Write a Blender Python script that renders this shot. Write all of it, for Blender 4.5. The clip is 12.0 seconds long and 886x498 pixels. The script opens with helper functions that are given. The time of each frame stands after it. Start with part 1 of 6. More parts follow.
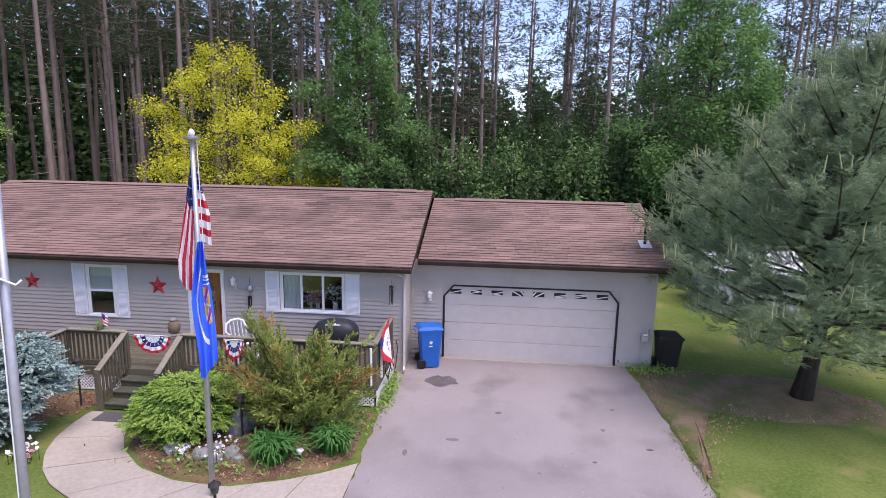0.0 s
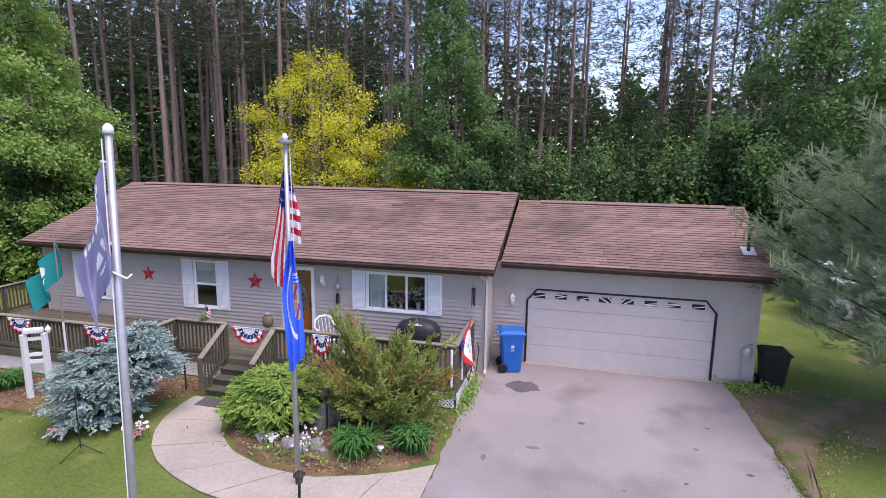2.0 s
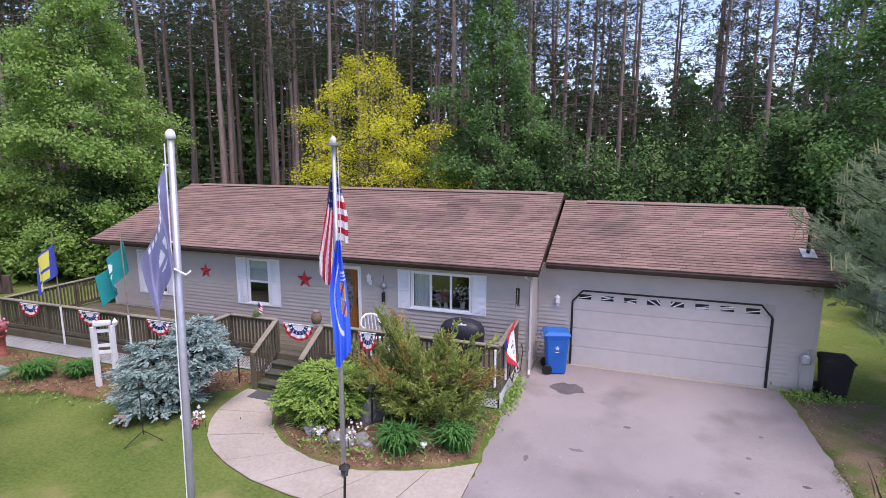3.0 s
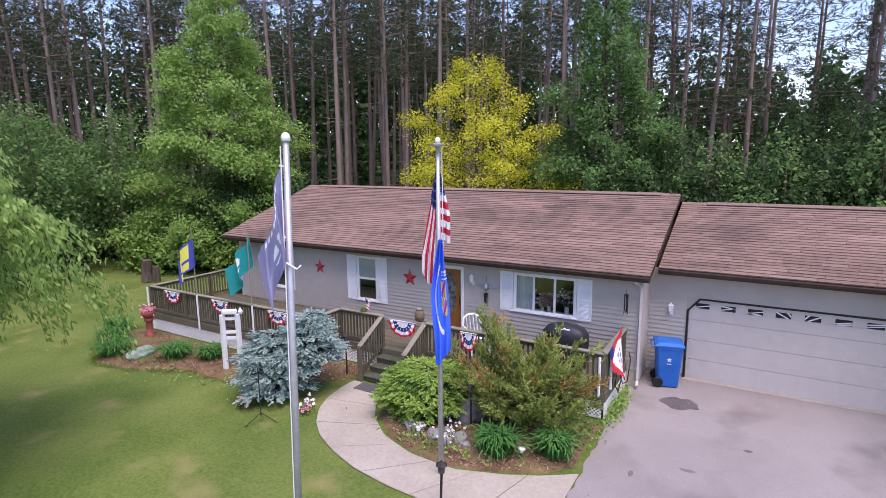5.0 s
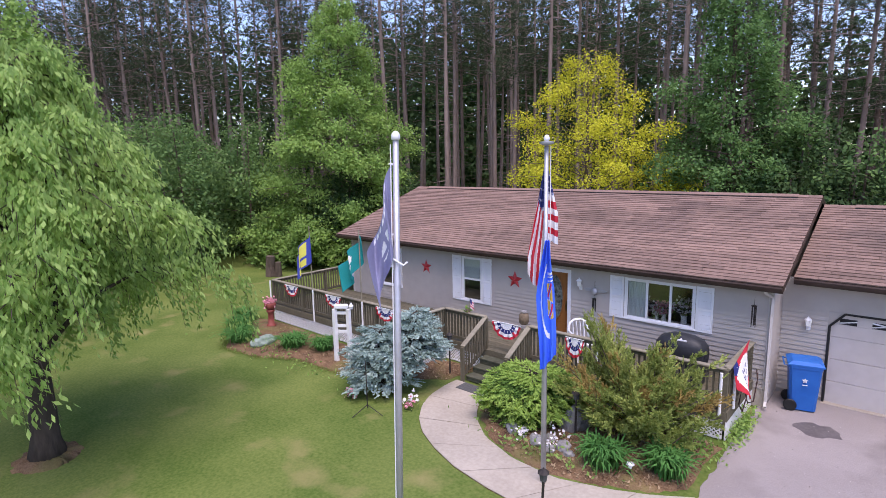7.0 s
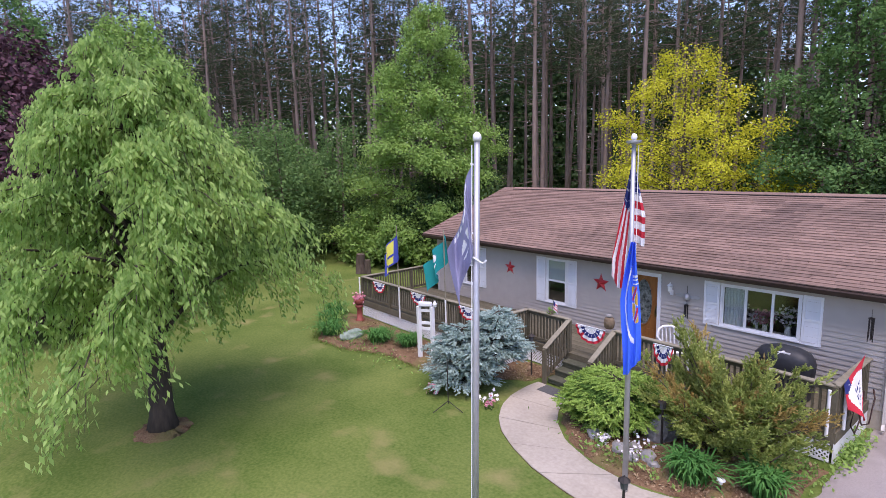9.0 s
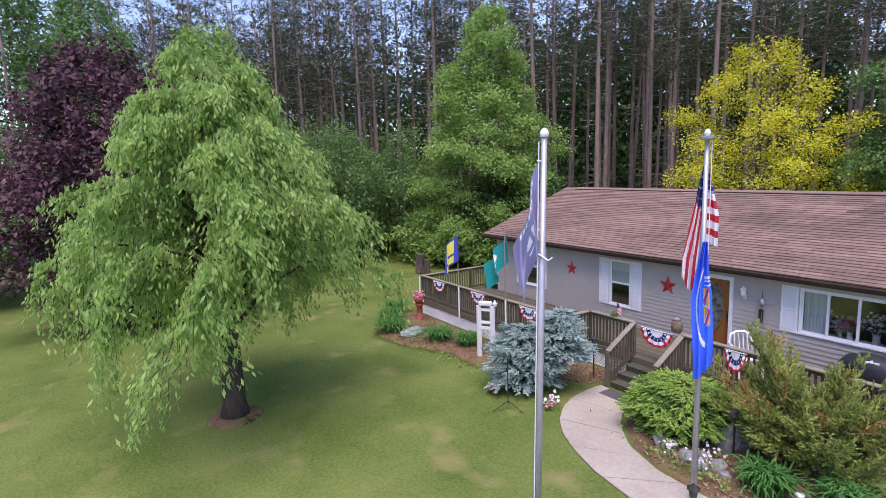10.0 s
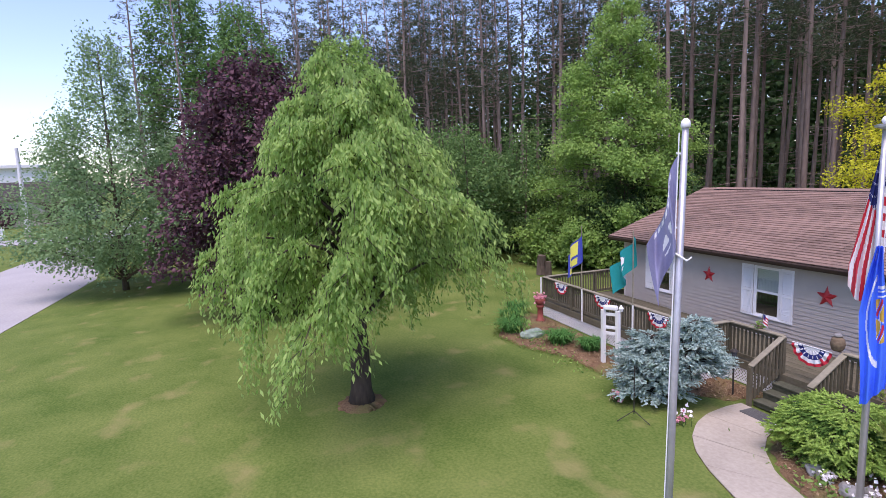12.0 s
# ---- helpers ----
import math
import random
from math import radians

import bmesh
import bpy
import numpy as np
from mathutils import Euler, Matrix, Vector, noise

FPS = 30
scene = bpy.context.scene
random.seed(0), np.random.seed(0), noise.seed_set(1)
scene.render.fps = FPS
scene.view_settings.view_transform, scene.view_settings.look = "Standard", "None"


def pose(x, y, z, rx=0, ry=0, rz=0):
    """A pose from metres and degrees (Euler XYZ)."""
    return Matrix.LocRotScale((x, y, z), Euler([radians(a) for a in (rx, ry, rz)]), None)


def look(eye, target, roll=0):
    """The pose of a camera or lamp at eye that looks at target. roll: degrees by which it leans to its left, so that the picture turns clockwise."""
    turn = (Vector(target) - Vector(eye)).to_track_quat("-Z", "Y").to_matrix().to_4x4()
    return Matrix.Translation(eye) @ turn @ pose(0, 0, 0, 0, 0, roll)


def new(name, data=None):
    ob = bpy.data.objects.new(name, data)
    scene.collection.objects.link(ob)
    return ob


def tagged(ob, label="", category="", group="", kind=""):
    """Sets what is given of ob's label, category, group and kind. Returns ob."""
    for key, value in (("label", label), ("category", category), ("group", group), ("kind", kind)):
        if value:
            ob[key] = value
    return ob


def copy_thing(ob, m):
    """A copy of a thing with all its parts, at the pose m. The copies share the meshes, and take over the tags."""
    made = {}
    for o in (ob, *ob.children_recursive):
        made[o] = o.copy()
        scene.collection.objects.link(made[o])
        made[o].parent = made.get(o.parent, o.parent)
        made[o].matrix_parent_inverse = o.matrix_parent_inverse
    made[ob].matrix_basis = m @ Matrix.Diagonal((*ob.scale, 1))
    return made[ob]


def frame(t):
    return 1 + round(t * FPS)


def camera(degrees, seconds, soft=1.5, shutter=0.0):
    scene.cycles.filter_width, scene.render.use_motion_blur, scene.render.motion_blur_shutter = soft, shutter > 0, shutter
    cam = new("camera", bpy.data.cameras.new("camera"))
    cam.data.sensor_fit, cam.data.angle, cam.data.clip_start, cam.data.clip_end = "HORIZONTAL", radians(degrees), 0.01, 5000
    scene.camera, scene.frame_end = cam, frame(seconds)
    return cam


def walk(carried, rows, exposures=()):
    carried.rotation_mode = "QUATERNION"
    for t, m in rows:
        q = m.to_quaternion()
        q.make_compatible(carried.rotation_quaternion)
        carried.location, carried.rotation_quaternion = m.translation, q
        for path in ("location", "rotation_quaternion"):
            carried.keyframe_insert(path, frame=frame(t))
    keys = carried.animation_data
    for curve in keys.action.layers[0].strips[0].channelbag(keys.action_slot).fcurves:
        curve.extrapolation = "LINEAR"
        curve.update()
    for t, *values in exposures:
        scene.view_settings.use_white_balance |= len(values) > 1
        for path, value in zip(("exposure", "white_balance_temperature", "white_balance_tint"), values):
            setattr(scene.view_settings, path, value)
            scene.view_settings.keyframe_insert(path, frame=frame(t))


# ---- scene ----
cam = camera(78.5, 12.0, soft=0.5)
PATH = [
    (0, (2.267, -13.75, 5.839), (2.089, -11.788, 5.492), 1.1),
    (0.5, (2.294, -13.629, 5.825), (2.045, -11.675, 5.479), 0.9),
    (1, (2.297, -13.593, 5.807), (1.97, -11.65, 5.464), 0.8),
    (1.5, (2.282, -13.599, 5.813), (1.873, -11.671, 5.469), 0.6),
    (2, (2.304, -13.636, 5.839), (1.817, -11.727, 5.493), 0.6),
    (2.5, (2.34, -13.695, 5.851), (1.774, -11.809, 5.505), 0.4),
    (3, (2.373, -13.712, 5.85), (1.723, -11.852, 5.504), 0.1),
    (5, (2.422, -13.624, 5.819), (1.418, -11.927, 5.481), -0.6),
    (5.5, (2.384, -13.632, 5.805), (1.283, -11.995, 5.471), -0.8),
    (6, (2.36, -13.625, 5.795), (1.169, -12.052, 5.466), -1.0),
    (6.5, (2.333, -13.581, 5.787), (1.072, -12.064, 5.46), -1.2),
    (7, (2.368, -13.551, 5.756), (1.051, -12.081, 5.434), -1.2),
    (9, (2.52, -13.579, 5.742), (0.982, -12.338, 5.432), -1.6),
    (9.5, (2.529, -13.626, 5.721), (0.932, -12.462, 5.416), -1.8),
    (10, (2.511, -13.696, 5.689), (0.848, -12.625, 5.391), -1.9),
    (10.5, (2.455, -13.793, 5.657), (0.731, -12.822, 5.364), -2.0),
    (11, (2.416, -13.875, 5.624), (0.635, -13.011, 5.338), -2.2),
    (11.5, (2.418, -13.876, 5.611), (0.589, -13.117, 5.331), -2.2),
    (12, (2.467, -13.756, 5.61), (0.606, -13.076, 5.335), -2.3),
]
walk(cam, [(t, look(eye, target, roll)) for t, eye, target, roll in PATH], exposures=((0, 1.02, 6580, 30), (7, 1.02, 6560, 29), (12, 0.97, 6540, 30)))

# ---- light ----
SUN_AZ, SUN_EL = 128.0, 66.0          # compass of the sun round z from +y, clockwise; height
world = bpy.data.worlds.new("sky")
scene.world = world
world.use_nodes = True
wn = world.node_tree
sky = wn.nodes.new("ShaderNodeTexSky")
sky.sky_type, sky.sun_disc = "NISHITA", False
sky.sun_elevation, sky.sun_rotation = radians(SUN_EL), radians(SUN_AZ)
sky.air_density, sky.dust_density, sky.ozone_density = 1.0, 0.5, 2.5
wn.links.new(sky.outputs[0], wn.nodes["Background"].inputs[0])
wn.nodes["Background"].inputs[1].default_value = 0.135
sun_data = bpy.data.lights.new("sun", "SUN")
sun_data.energy, sun_data.angle, sun_data.color = 2.0, radians(40), (1.0, 0.95, 0.88)
sun = new("sun", sun_data)
sun_dir = Vector((math.sin(radians(SUN_AZ)) * math.cos(radians(SUN_EL)), math.cos(radians(SUN_AZ)) * math.cos(radians(SUN_EL)), math.sin(radians(SUN_EL))))
sun.matrix_world = look(sun_dir * 60, (0, 0, 0))


# ---- materials ----
def rgb(c):
    return (*c, 1.0) if len(c) == 3 else c


def mat(name, a, b=None, rough=0.8, scale=6.0, big=0.6, bump=0.2, metal=0.0, c=None, spots=None, island=0.0, stretch=(1, 1, 1), trans=0.0, spec=0.3, obj=0.0, lo=0.5, sharp=0.28):
    """A surface that wanders between the colours a and b at two scales, with fine relief."""
    m = bpy.data.materials.new(name)
    m.use_nodes = True
    nt = m.node_tree
    n, l = nt.nodes, nt.links
    p = n["Principled BSDF"]
    b = b or tuple(x * 0.8 for x in a)
    geo = n.new("ShaderNodeNewGeometry")
    mp = n.new("ShaderNodeMapping")
    mp.inputs["Scale"].default_value = stretch
    l.new(geo.outputs["Position"], mp.inputs[0])
    n1, n2 = n.new("ShaderNodeTexNoise"), n.new("ShaderNodeTexNoise")
    for k, s, d in ((n1, scale, 6), (n2, big, 3)):
        k.inputs["Scale"].default_value, k.inputs["Detail"].default_value = s, d
        l.new(mp.outputs[0], k.inputs["Vector"])
    add = n.new("ShaderNodeMath")
    add.operation = "ADD"
    l.new(n1.outputs[0], add.inputs[0])
    l.new(n2.outputs[0], add.inputs[1])
    val = add.outputs[0]
    if island or obj:
        src = geo.outputs["Random Per Island"] if island else n.new("ShaderNodeObjectInfo").outputs["Random"]
        r = n.new("ShaderNodeMath")
        r.operation = "MULTIPLY_ADD"
        l.new(src, r.inputs[0])
        r.inputs[1].default_value = island or obj
        l.new(val, r.inputs[2])
        val = r.outputs[0]
    ramp = n.new("ShaderNodeMapRange")
    span = island or obj
    ramp.inputs["From Min"].default_value, ramp.inputs["From Max"].default_value = 1.0 - sharp + span * 0.15, 1.0 + sharp + span * 0.85
    l.new(val, ramp.inputs[0])
    mix = n.new("ShaderNodeMix")
    mix.data_type = "RGBA"
    mix.inputs[6].default_value, mix.inputs[7].default_value = rgb(a), rgb(b)
    l.new(ramp.outputs[0], mix.inputs[0])
    col = mix.outputs[2]
    if c:
        n3 = n.new("ShaderNodeTexNoise")
        n3.inputs["Scale"].default_value, n3.inputs["Detail"].default_value = spots or big * 2.3, 5
        l.new(geo.outputs["Position"], n3.inputs["Vector"])
        r3 = n.new("ShaderNodeMapRange")
        r3.inputs["From Min"].default_value, r3.inputs["From Max"].default_value = lo, lo + 0.18
        l.new(n3.outputs[0], r3.inputs[0])
        m3 = n.new("ShaderNodeMix")
        m3.data_type = "RGBA"
        l.new(r3.outputs[0], m3.inputs[0])
        l.new(col, m3.inputs[6])
        m3.inputs[7].default_value = rgb(c)
        col = m3.outputs[2]
    l.new(col, p.inputs["Base Color"])
    p.inputs["Roughness"].default_value, p.inputs["Metallic"].default_value = rough, metal
    p.inputs["Specular IOR Level"].default_value = spec
    if bump:
        bp = n.new("ShaderNodeBump")
        bp.inputs["Strength"].default_value, bp.inputs["Distance"].default_value = bump, 0.03
        l.new(n1.outputs[0], bp.inputs["Height"])
        l.new(bp.outputs[0], p.inputs["Normal"])
    if trans:
        tr, ms = n.new("ShaderNodeBsdfTranslucent"), n.new("ShaderNodeMixShader")
        l.new(col, tr.inputs[0])
        ms.inputs[0].default_value = trans
        l.new(p.outputs[0], ms.inputs[1])
        l.new(tr.outputs[0], ms.inputs[2])
        l.new(ms.outputs[0], n["Material Output"].inputs[0])
    return m


def leafy(name, a, b, trans=0.42, rough=0.75):
    return mat(name, a, b, rough=rough, scale=1.6, big=0.35, bump=0, island=0.7, trans=trans, spec=0.12)


def glass_mat():
    m = bpy.data.materials.new("window_glass")
    m.use_nodes = True
    n, l = m.node_tree.nodes, m.node_tree.links
    fr, tr, gl, ms = n.new("ShaderNodeLayerWeight"), n.new("ShaderNodeBsdfTransparent"), n.new("ShaderNodeBsdfGlossy"), n.new("ShaderNodeMixShader")
    fr.inputs[0].default_value = 0.32
    lift = n.new("ShaderNodeMath")
    lift.operation = "MULTIPLY_ADD"
    lift.inputs[1].default_value, lift.inputs[2].default_value = 0.6, 0.07
    gl.inputs["Roughness"].default_value = 0.02
    tr.inputs[0].default_value = (0.85, 0.88, 0.88, 1)
    l.new(fr.outputs["Facing"], lift.inputs[0])
    l.new(lift.outputs[0], ms.inputs[0])
    l.new(tr.outputs[0], ms.inputs[1])
    l.new(gl.outputs[0], ms.inputs[2])
    l.new(ms.outputs[0], n["Material Output"].inputs[0])
    return m


GRASS = mat("lawn_grass", (0.078, 0.128, 0.025), (0.165, 0.203, 0.055), rough=0.95, scale=16, big=0.55, bump=0.6, sharp=0.26, c=(0.235, 0.22, 0.085), spots=0.8, lo=0.57, spec=0.1)
ASPHALT = mat("driveway_asphalt", (0.255, 0.224, 0.215), (0.335, 0.298, 0.287), rough=0.92, scale=55, big=0.35, bump=0.4, spec=0.2, c=(0.215, 0.189, 0.182), spots=0.6, lo=0.54, sharp=0.18)
CONCRETE = mat("walk_concrete", (0.345, 0.30, 0.245), (0.445, 0.39, 0.325), rough=0.9, scale=14, big=0.9, bump=0.15)
ROADC = mat("road_surface", (0.34, 0.32, 0.33), (0.42, 0.40, 0.40), rough=0.9, scale=8, big=0.3, bump=0.1)
LITTER = mat("needle_litter", (0.13, 0.095, 0.055), (0.26, 0.19, 0.115), rough=1, scale=22, big=1.4, bump=0.9, c=(0.105, 0.135, 0.035), spots=1.5, lo=0.46)
TRIM = mat("pale_trim", (0.47, 0.44, 0.42), (0.53, 0.50, 0.48), rough=0.5, scale=5, bump=0.04)
MULCH = mat("mulch_bed", (0.10, 0.055, 0.03), (0.26, 0.16, 0.09), rough=1, scale=28, big=2.2, bump=0.9, c=(0.16, 0.14, 0.05), spots=1.1)
SIDING = mat("vinyl_siding", (0.40, 0.36, 0.33), (0.45, 0.41, 0.375), rough=0.6, scale=3, big=0.5, bump=0.04)
WHITE = mat("white_paint", (0.74, 0.74, 0.76), (0.80, 0.80, 0.81), rough=0.5, scale=5, big=0.8, bump=0.05)
GDOOR = mat("garage_door_paint", (0.50, 0.455, 0.43), (0.56, 0.51, 0.485), rough=0.5, scale=4, big=0.5, bump=0.03)
DARKBROWN = mat("dark_trim", (0.045, 0.028, 0.022), (0.07, 0.045, 0.035), rough=0.45, scale=4, bump=0.03)
BLACK = mat("black_paint", (0.012, 0.012, 0.013), (0.022, 0.022, 0.022), rough=0.5, scale=8, bump=0.05)
SHINGLE = mat("asphalt_shingle", (0.15, 0.10, 0.082), (0.32, 0.21, 0.17), rough=0.95, scale=25, big=0.9, bump=0.3, island=0.45, c=(0.14, 0.098, 0.082), spots=0.42, lo=0.53, stretch=(0.35, 1, 1))
DECKWOOD = mat("deck_wood", (0.085, 0.078, 0.05), (0.15, 0.13, 0.09), rough=0.85, scale=12, big=1.2, bump=0.25, obj=0.4)
RAILCAP = mat("rail_cap_wood", (0.20, 0.18, 0.13), (0.30, 0.27, 0.20), rough=0.85, scale=10, big=1.5, bump=0.2)
STEPWOOD = mat("step_wood", (0.05, 0.055, 0.035), (0.10, 0.10, 0.07), rough=0.85, scale=10, big=1.2, bump=0.25)
METAL = mat("brushed_aluminium", (0.42, 0.42, 0.45), (0.52, 0.52, 0.55), rough=0.45, scale=12, big=2, bump=0.05, metal=0.6)
STEELDARK = mat("dark_iron", (0.02, 0.018, 0.017), (0.05, 0.04, 0.035), rough=0.6, scale=18, bump=0.1)
BLUEBIN = mat("blue_plastic", (0.012, 0.11, 0.42), (0.02, 0.15, 0.50), rough=0.45, scale=3, big=0.8, bump=0.03)
GLASS = glass_mat()
# dark colour that stands in for the low light indoors
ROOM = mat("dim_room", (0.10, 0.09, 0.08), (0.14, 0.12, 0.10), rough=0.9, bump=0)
REDSTAR = mat("red_star_paint", (0.42, 0.02, 0.025), (0.52, 0.04, 0.04), rough=0.4, scale=6, bump=0.05)
BARK = mat("grey_brown_bark", (0.07, 0.052, 0.04), (0.15, 0.115, 0.09), rough=1, scale=9, big=1.2, bump=0.8, stretch=(1, 1, 0.25))
PINEBARK = mat("pine_bark", (0.15, 0.11, 0.095), (0.32, 0.24, 0.21), rough=1, scale=6, big=0.8, bump=0.7, stretch=(1, 1, 0.3), obj=0.5)
DARKBARK = mat("dark_bark", (0.03, 0.024, 0.02), (0.08, 0.06, 0.048), rough=1, scale=12, big=1.2, bump=0.9, stretch=(1, 1, 0.25))
LEAF_GREEN = leafy("broadleaf_green", (0.15, 0.275, 0.07), (0.36, 0.53, 0.14))
LEAF_UNDER = leafy("understorey_leaf", (0.085, 0.17, 0.062), (0.22, 0.36, 0.115))
# the wood's inner shade is put into this darker leaf colour
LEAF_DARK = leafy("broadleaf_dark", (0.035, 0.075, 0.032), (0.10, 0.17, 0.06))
LEAF_WOODS = leafy("woods_leaf", (0.08, 0.175, 0.06), (0.20, 0.35, 0.11))
LEAF_YELLOW = leafy("yellow_maple_leaf", (0.44, 0.46, 0.03), (0.74, 0.71, 0.07), trans=0.45)
LEAF_PURPLE = leafy("purple_maple_leaf", (0.05, 0.028, 0.038), (0.19, 0.095, 0.12), trans=0.2)
LEAF_POPLAR = leafy("poplar_leaf", (0.14, 0.25, 0.11), (0.31, 0.45, 0.22))
LEAF_WEEP = leafy("weeping_tree_leaf", (0.21, 0.37, 0.085), (0.48, 0.64, 0.22), trans=0.5)
NEEDLE_PINE = leafy("plantation_pine_needle", (0.045, 0.065, 0.038), (0.12, 0.145, 0.08), trans=0.2)
NEEDLE_WHITE = leafy("white_pine_needle", (0.16, 0.245, 0.145), (0.39, 0.48, 0.285), trans=0.3)
NEEDLE_CANDLE = leafy("pine_candle", (0.30, 0.33, 0.16), (0.45, 0.47, 0.25), trans=0.2)
NEEDLE_BLUE = leafy("blue_spruce_needle", (0.20, 0.305, 0.275), (0.53, 0.65, 0.605), trans=0.15)
NEEDLE_LIME = leafy("nest_spruce_needle", (0.06, 0.14, 0.03), (0.16, 0.29, 0.06), trans=0.2)
NEEDLE_TIP = leafy("spruce_new_tip", (0.20, 0.34, 0.06), (0.42, 0.58, 0.14), trans=0.25)
NEEDLE_BRONZE = leafy("bronze_juniper_tip", (0.30, 0.21, 0.07), (0.52, 0.39, 0.13), trans=0.2)
NEEDLE_JUNIPER = leafy("juniper_needle", (0.17, 0.25, 0.055), (0.46, 0.50, 0.15), trans=0.3)
BLADE = leafy("daylily_blade", (0.05, 0.17, 0.04), (0.13, 0.32, 0.08), trans=0.3)


# ---- geometry helpers ----
class Geo:
    """Gathers vertices and faces of one mesh."""

    def __init__(self):
        self.v, self.f = [], []

    def add(self, vs, fs):
        k = len(self.v)
        self.v += [tuple(p) for p in vs]
        self.f += [tuple(i + k for i in f) for f in fs]
        return self

    def box(self, x0, x1, y0, y1, z0, z1, m=None, cut=0.0):
        if cut <= 0:
            vs = [(x, y, z) for x in (x0, x1) for y in (y0, y1) for z in (z0, z1)]
            fs = [(0, 1, 3, 2), (4, 6, 7, 5), (0, 4, 5, 1), (2, 3, 7, 6), (0, 2, 6, 4), (1, 5, 7, 3)]
        else:
            vs, ix = [], {}
            lim = ((x0, x1), (y0, y1), (z0, z1))
            for i in range(8):
                b = ((i >> 2) & 1, (i >> 1) & 1, i & 1)
                for ax in range(3):
                    p = [lim[a][b[a]] + (0 if a == ax else (cut if b[a] == 0 else -cut)) for a in range(3)]
                    ix[(b, ax)] = len(vs)
                    vs.append(p)
            fs = []
            for ax in range(3):
                o = [a for a in range(3) if a != ax]
                for s in (0, 1):
                    loop = []
                    for u, w in ((0, 0), (1, 0), (1, 1), (0, 1)):
                        b = [0, 0, 0]
                        b[ax], b[o[0]], b[o[1]] = s, u, w
                        loop.append(ix[(tuple(b), ax)])
                    fs.append(loop)
                for u in (0, 1):
                    for w in (0, 1):
                        b0, b1 = [0, 0, 0], [0, 0, 0]
                        b0[ax], b1[ax] = 0, 1
                        for bb in (b0, b1):
                            bb[o[0]], bb[o[1]] = u, w
                        b0, b1 = tuple(b0), tuple(b1)
                        fs.append([ix[(b0, o[0])], ix[(b1, o[0])], ix[(b1, o[1])], ix[(b0, o[1])]])
            for i in range(8):
                b = ((i >> 2) & 1, (i >> 1) & 1, i & 1)
                fs.append([ix[(b, a)] for a in range(3)])
        if m is not None:
            vs = [m @ Vector(p) for p in vs]
        return self.add(vs, fs)

    def beam(self, a, b, w, h, cut=0.0):
        """A bar of section w by h from a to b."""
        a, b = Vector(a), Vector(b)
        q = (b - a).to_track_quat("X", "Z").to_matrix().to_4x4()
        return self.box(0, (b - a).length, -w / 2, w / 2, -h / 2, h / 2, Matrix.Translation(a) @ q, cut)

    def tube(self, pts, rad, n=8, caps=True):
        pts = [Vector(p) for p in pts]
        rad = rad if hasattr(rad, "__len__") else [rad] * len(pts)
        vs, fs = [], []
        ref = Vector((0.37, 0.91, 0.19))
        for i, p in enumerate(pts):
            d = (pts[min(i + 1, len(pts) - 1)] - pts[max(i - 1, 0)]).normalized()
            u = d.cross(ref).normalized()
            w = d.cross(u)
            vs += [p + (u * math.cos(k * math.tau / n) + w * math.sin(k * math.tau / n)) * rad[i] for k in range(n)]
        for i in range(len(pts) - 1):
            for k in range(n):
                fs.append((i * n + k, i * n + (k + 1) % n, (i + 1) * n + (k + 1) % n, (i + 1) * n + k))
        if caps:
            fs += [tuple(range(n - 1, -1, -1)), tuple(range((len(pts) - 1) * n, len(pts) * n))]
        return self.add(vs, fs)

    def lathe(self, prof, n=16, at=(0, 0, 0)):
        """A turned shape from (radius, z) pairs."""
        vs = [(at[0] + r * math.cos(k * math.tau / n), at[1] + r * math.sin(k * math.tau / n), at[2] + z) for r, z in prof for k in range(n)]
        fs = [(i * n + k, i * n + (k + 1) % n, (i + 1) * n + (k + 1) % n, (i + 1) * n + k) for i in range(len(prof) - 1) for k in range(n)]
        fs += [tuple(range(n - 1, -1, -1)), tuple(range((len(prof) - 1) * n, len(prof) * n))]
        return self.add(vs, fs)

    def slab(self, outline, z0, z1):
        n = len(outline)
        vs = [(x, y, z0) for x, y in outline] + [(x, y, z1) for x, y in outline]
        fs = [tuple(range(n - 1, -1, -1)), tuple(range(n, 2 * n))] + [(i, (i + 1) % n, n + (i + 1) % n, n + i) for i in range(n)]
        return self.add(vs, fs)

    def extrude(self, outline, y0, y1):
        """An outline in x and z, given thickness along y."""
        n = len(outline)
        vs = [(x, y0, z) for x, z in outline] + [(x, y1, z) for x, z in outline]
        fs = [tuple(range(n)), tuple(range(2 * n - 1, n - 1, -1))] + [(i + n, (i + 1) % n + n, (i + 1) % n, i) for i in range(n)]
        return self.add(vs, fs)


def mesh_of(name, geo, material, origin=(0, 0, 0), smooth=False):
    me = bpy.data.meshes.new(name)
    if isinstance(geo, Geo):
        o = origin
        me.from_pydata([(x - o[0], y - o[1], z - o[2]) for x, y, z in geo.v], [], geo.f)
    else:
        arr = np.asarray(geo, dtype=np.float32) - np.asarray(origin, dtype=np.float32)
        count, k = arr.shape[0], arr.shape[1]
        me.vertices.add(count * k)
        me.vertices.foreach_set("co", arr.reshape(-1))
        me.loops.add(count * k)
        me.loops.foreach_set("vertex_index", np.arange(count * k, dtype=np.int32))
        me.polygons.add(count)
        me.polygons.foreach_set("loop_start", np.arange(0, count * k, k, dtype=np.int32))
        me.update(calc_edges=True)
    me.materials.append(material)
    if smooth:
        me.polygons.foreach_set("use_smooth", [True] * len(me.polygons))
    me.update()
    return me


def thing(name, at, label, category, group="", kind=""):
    ob = new(name)
    ob.location = at
    ob.empty_display_size = 0.2
    return tagged(ob, label, category, group, kind)


def root_of(ob):
    while ob.parent:
        ob = ob.parent
    return ob


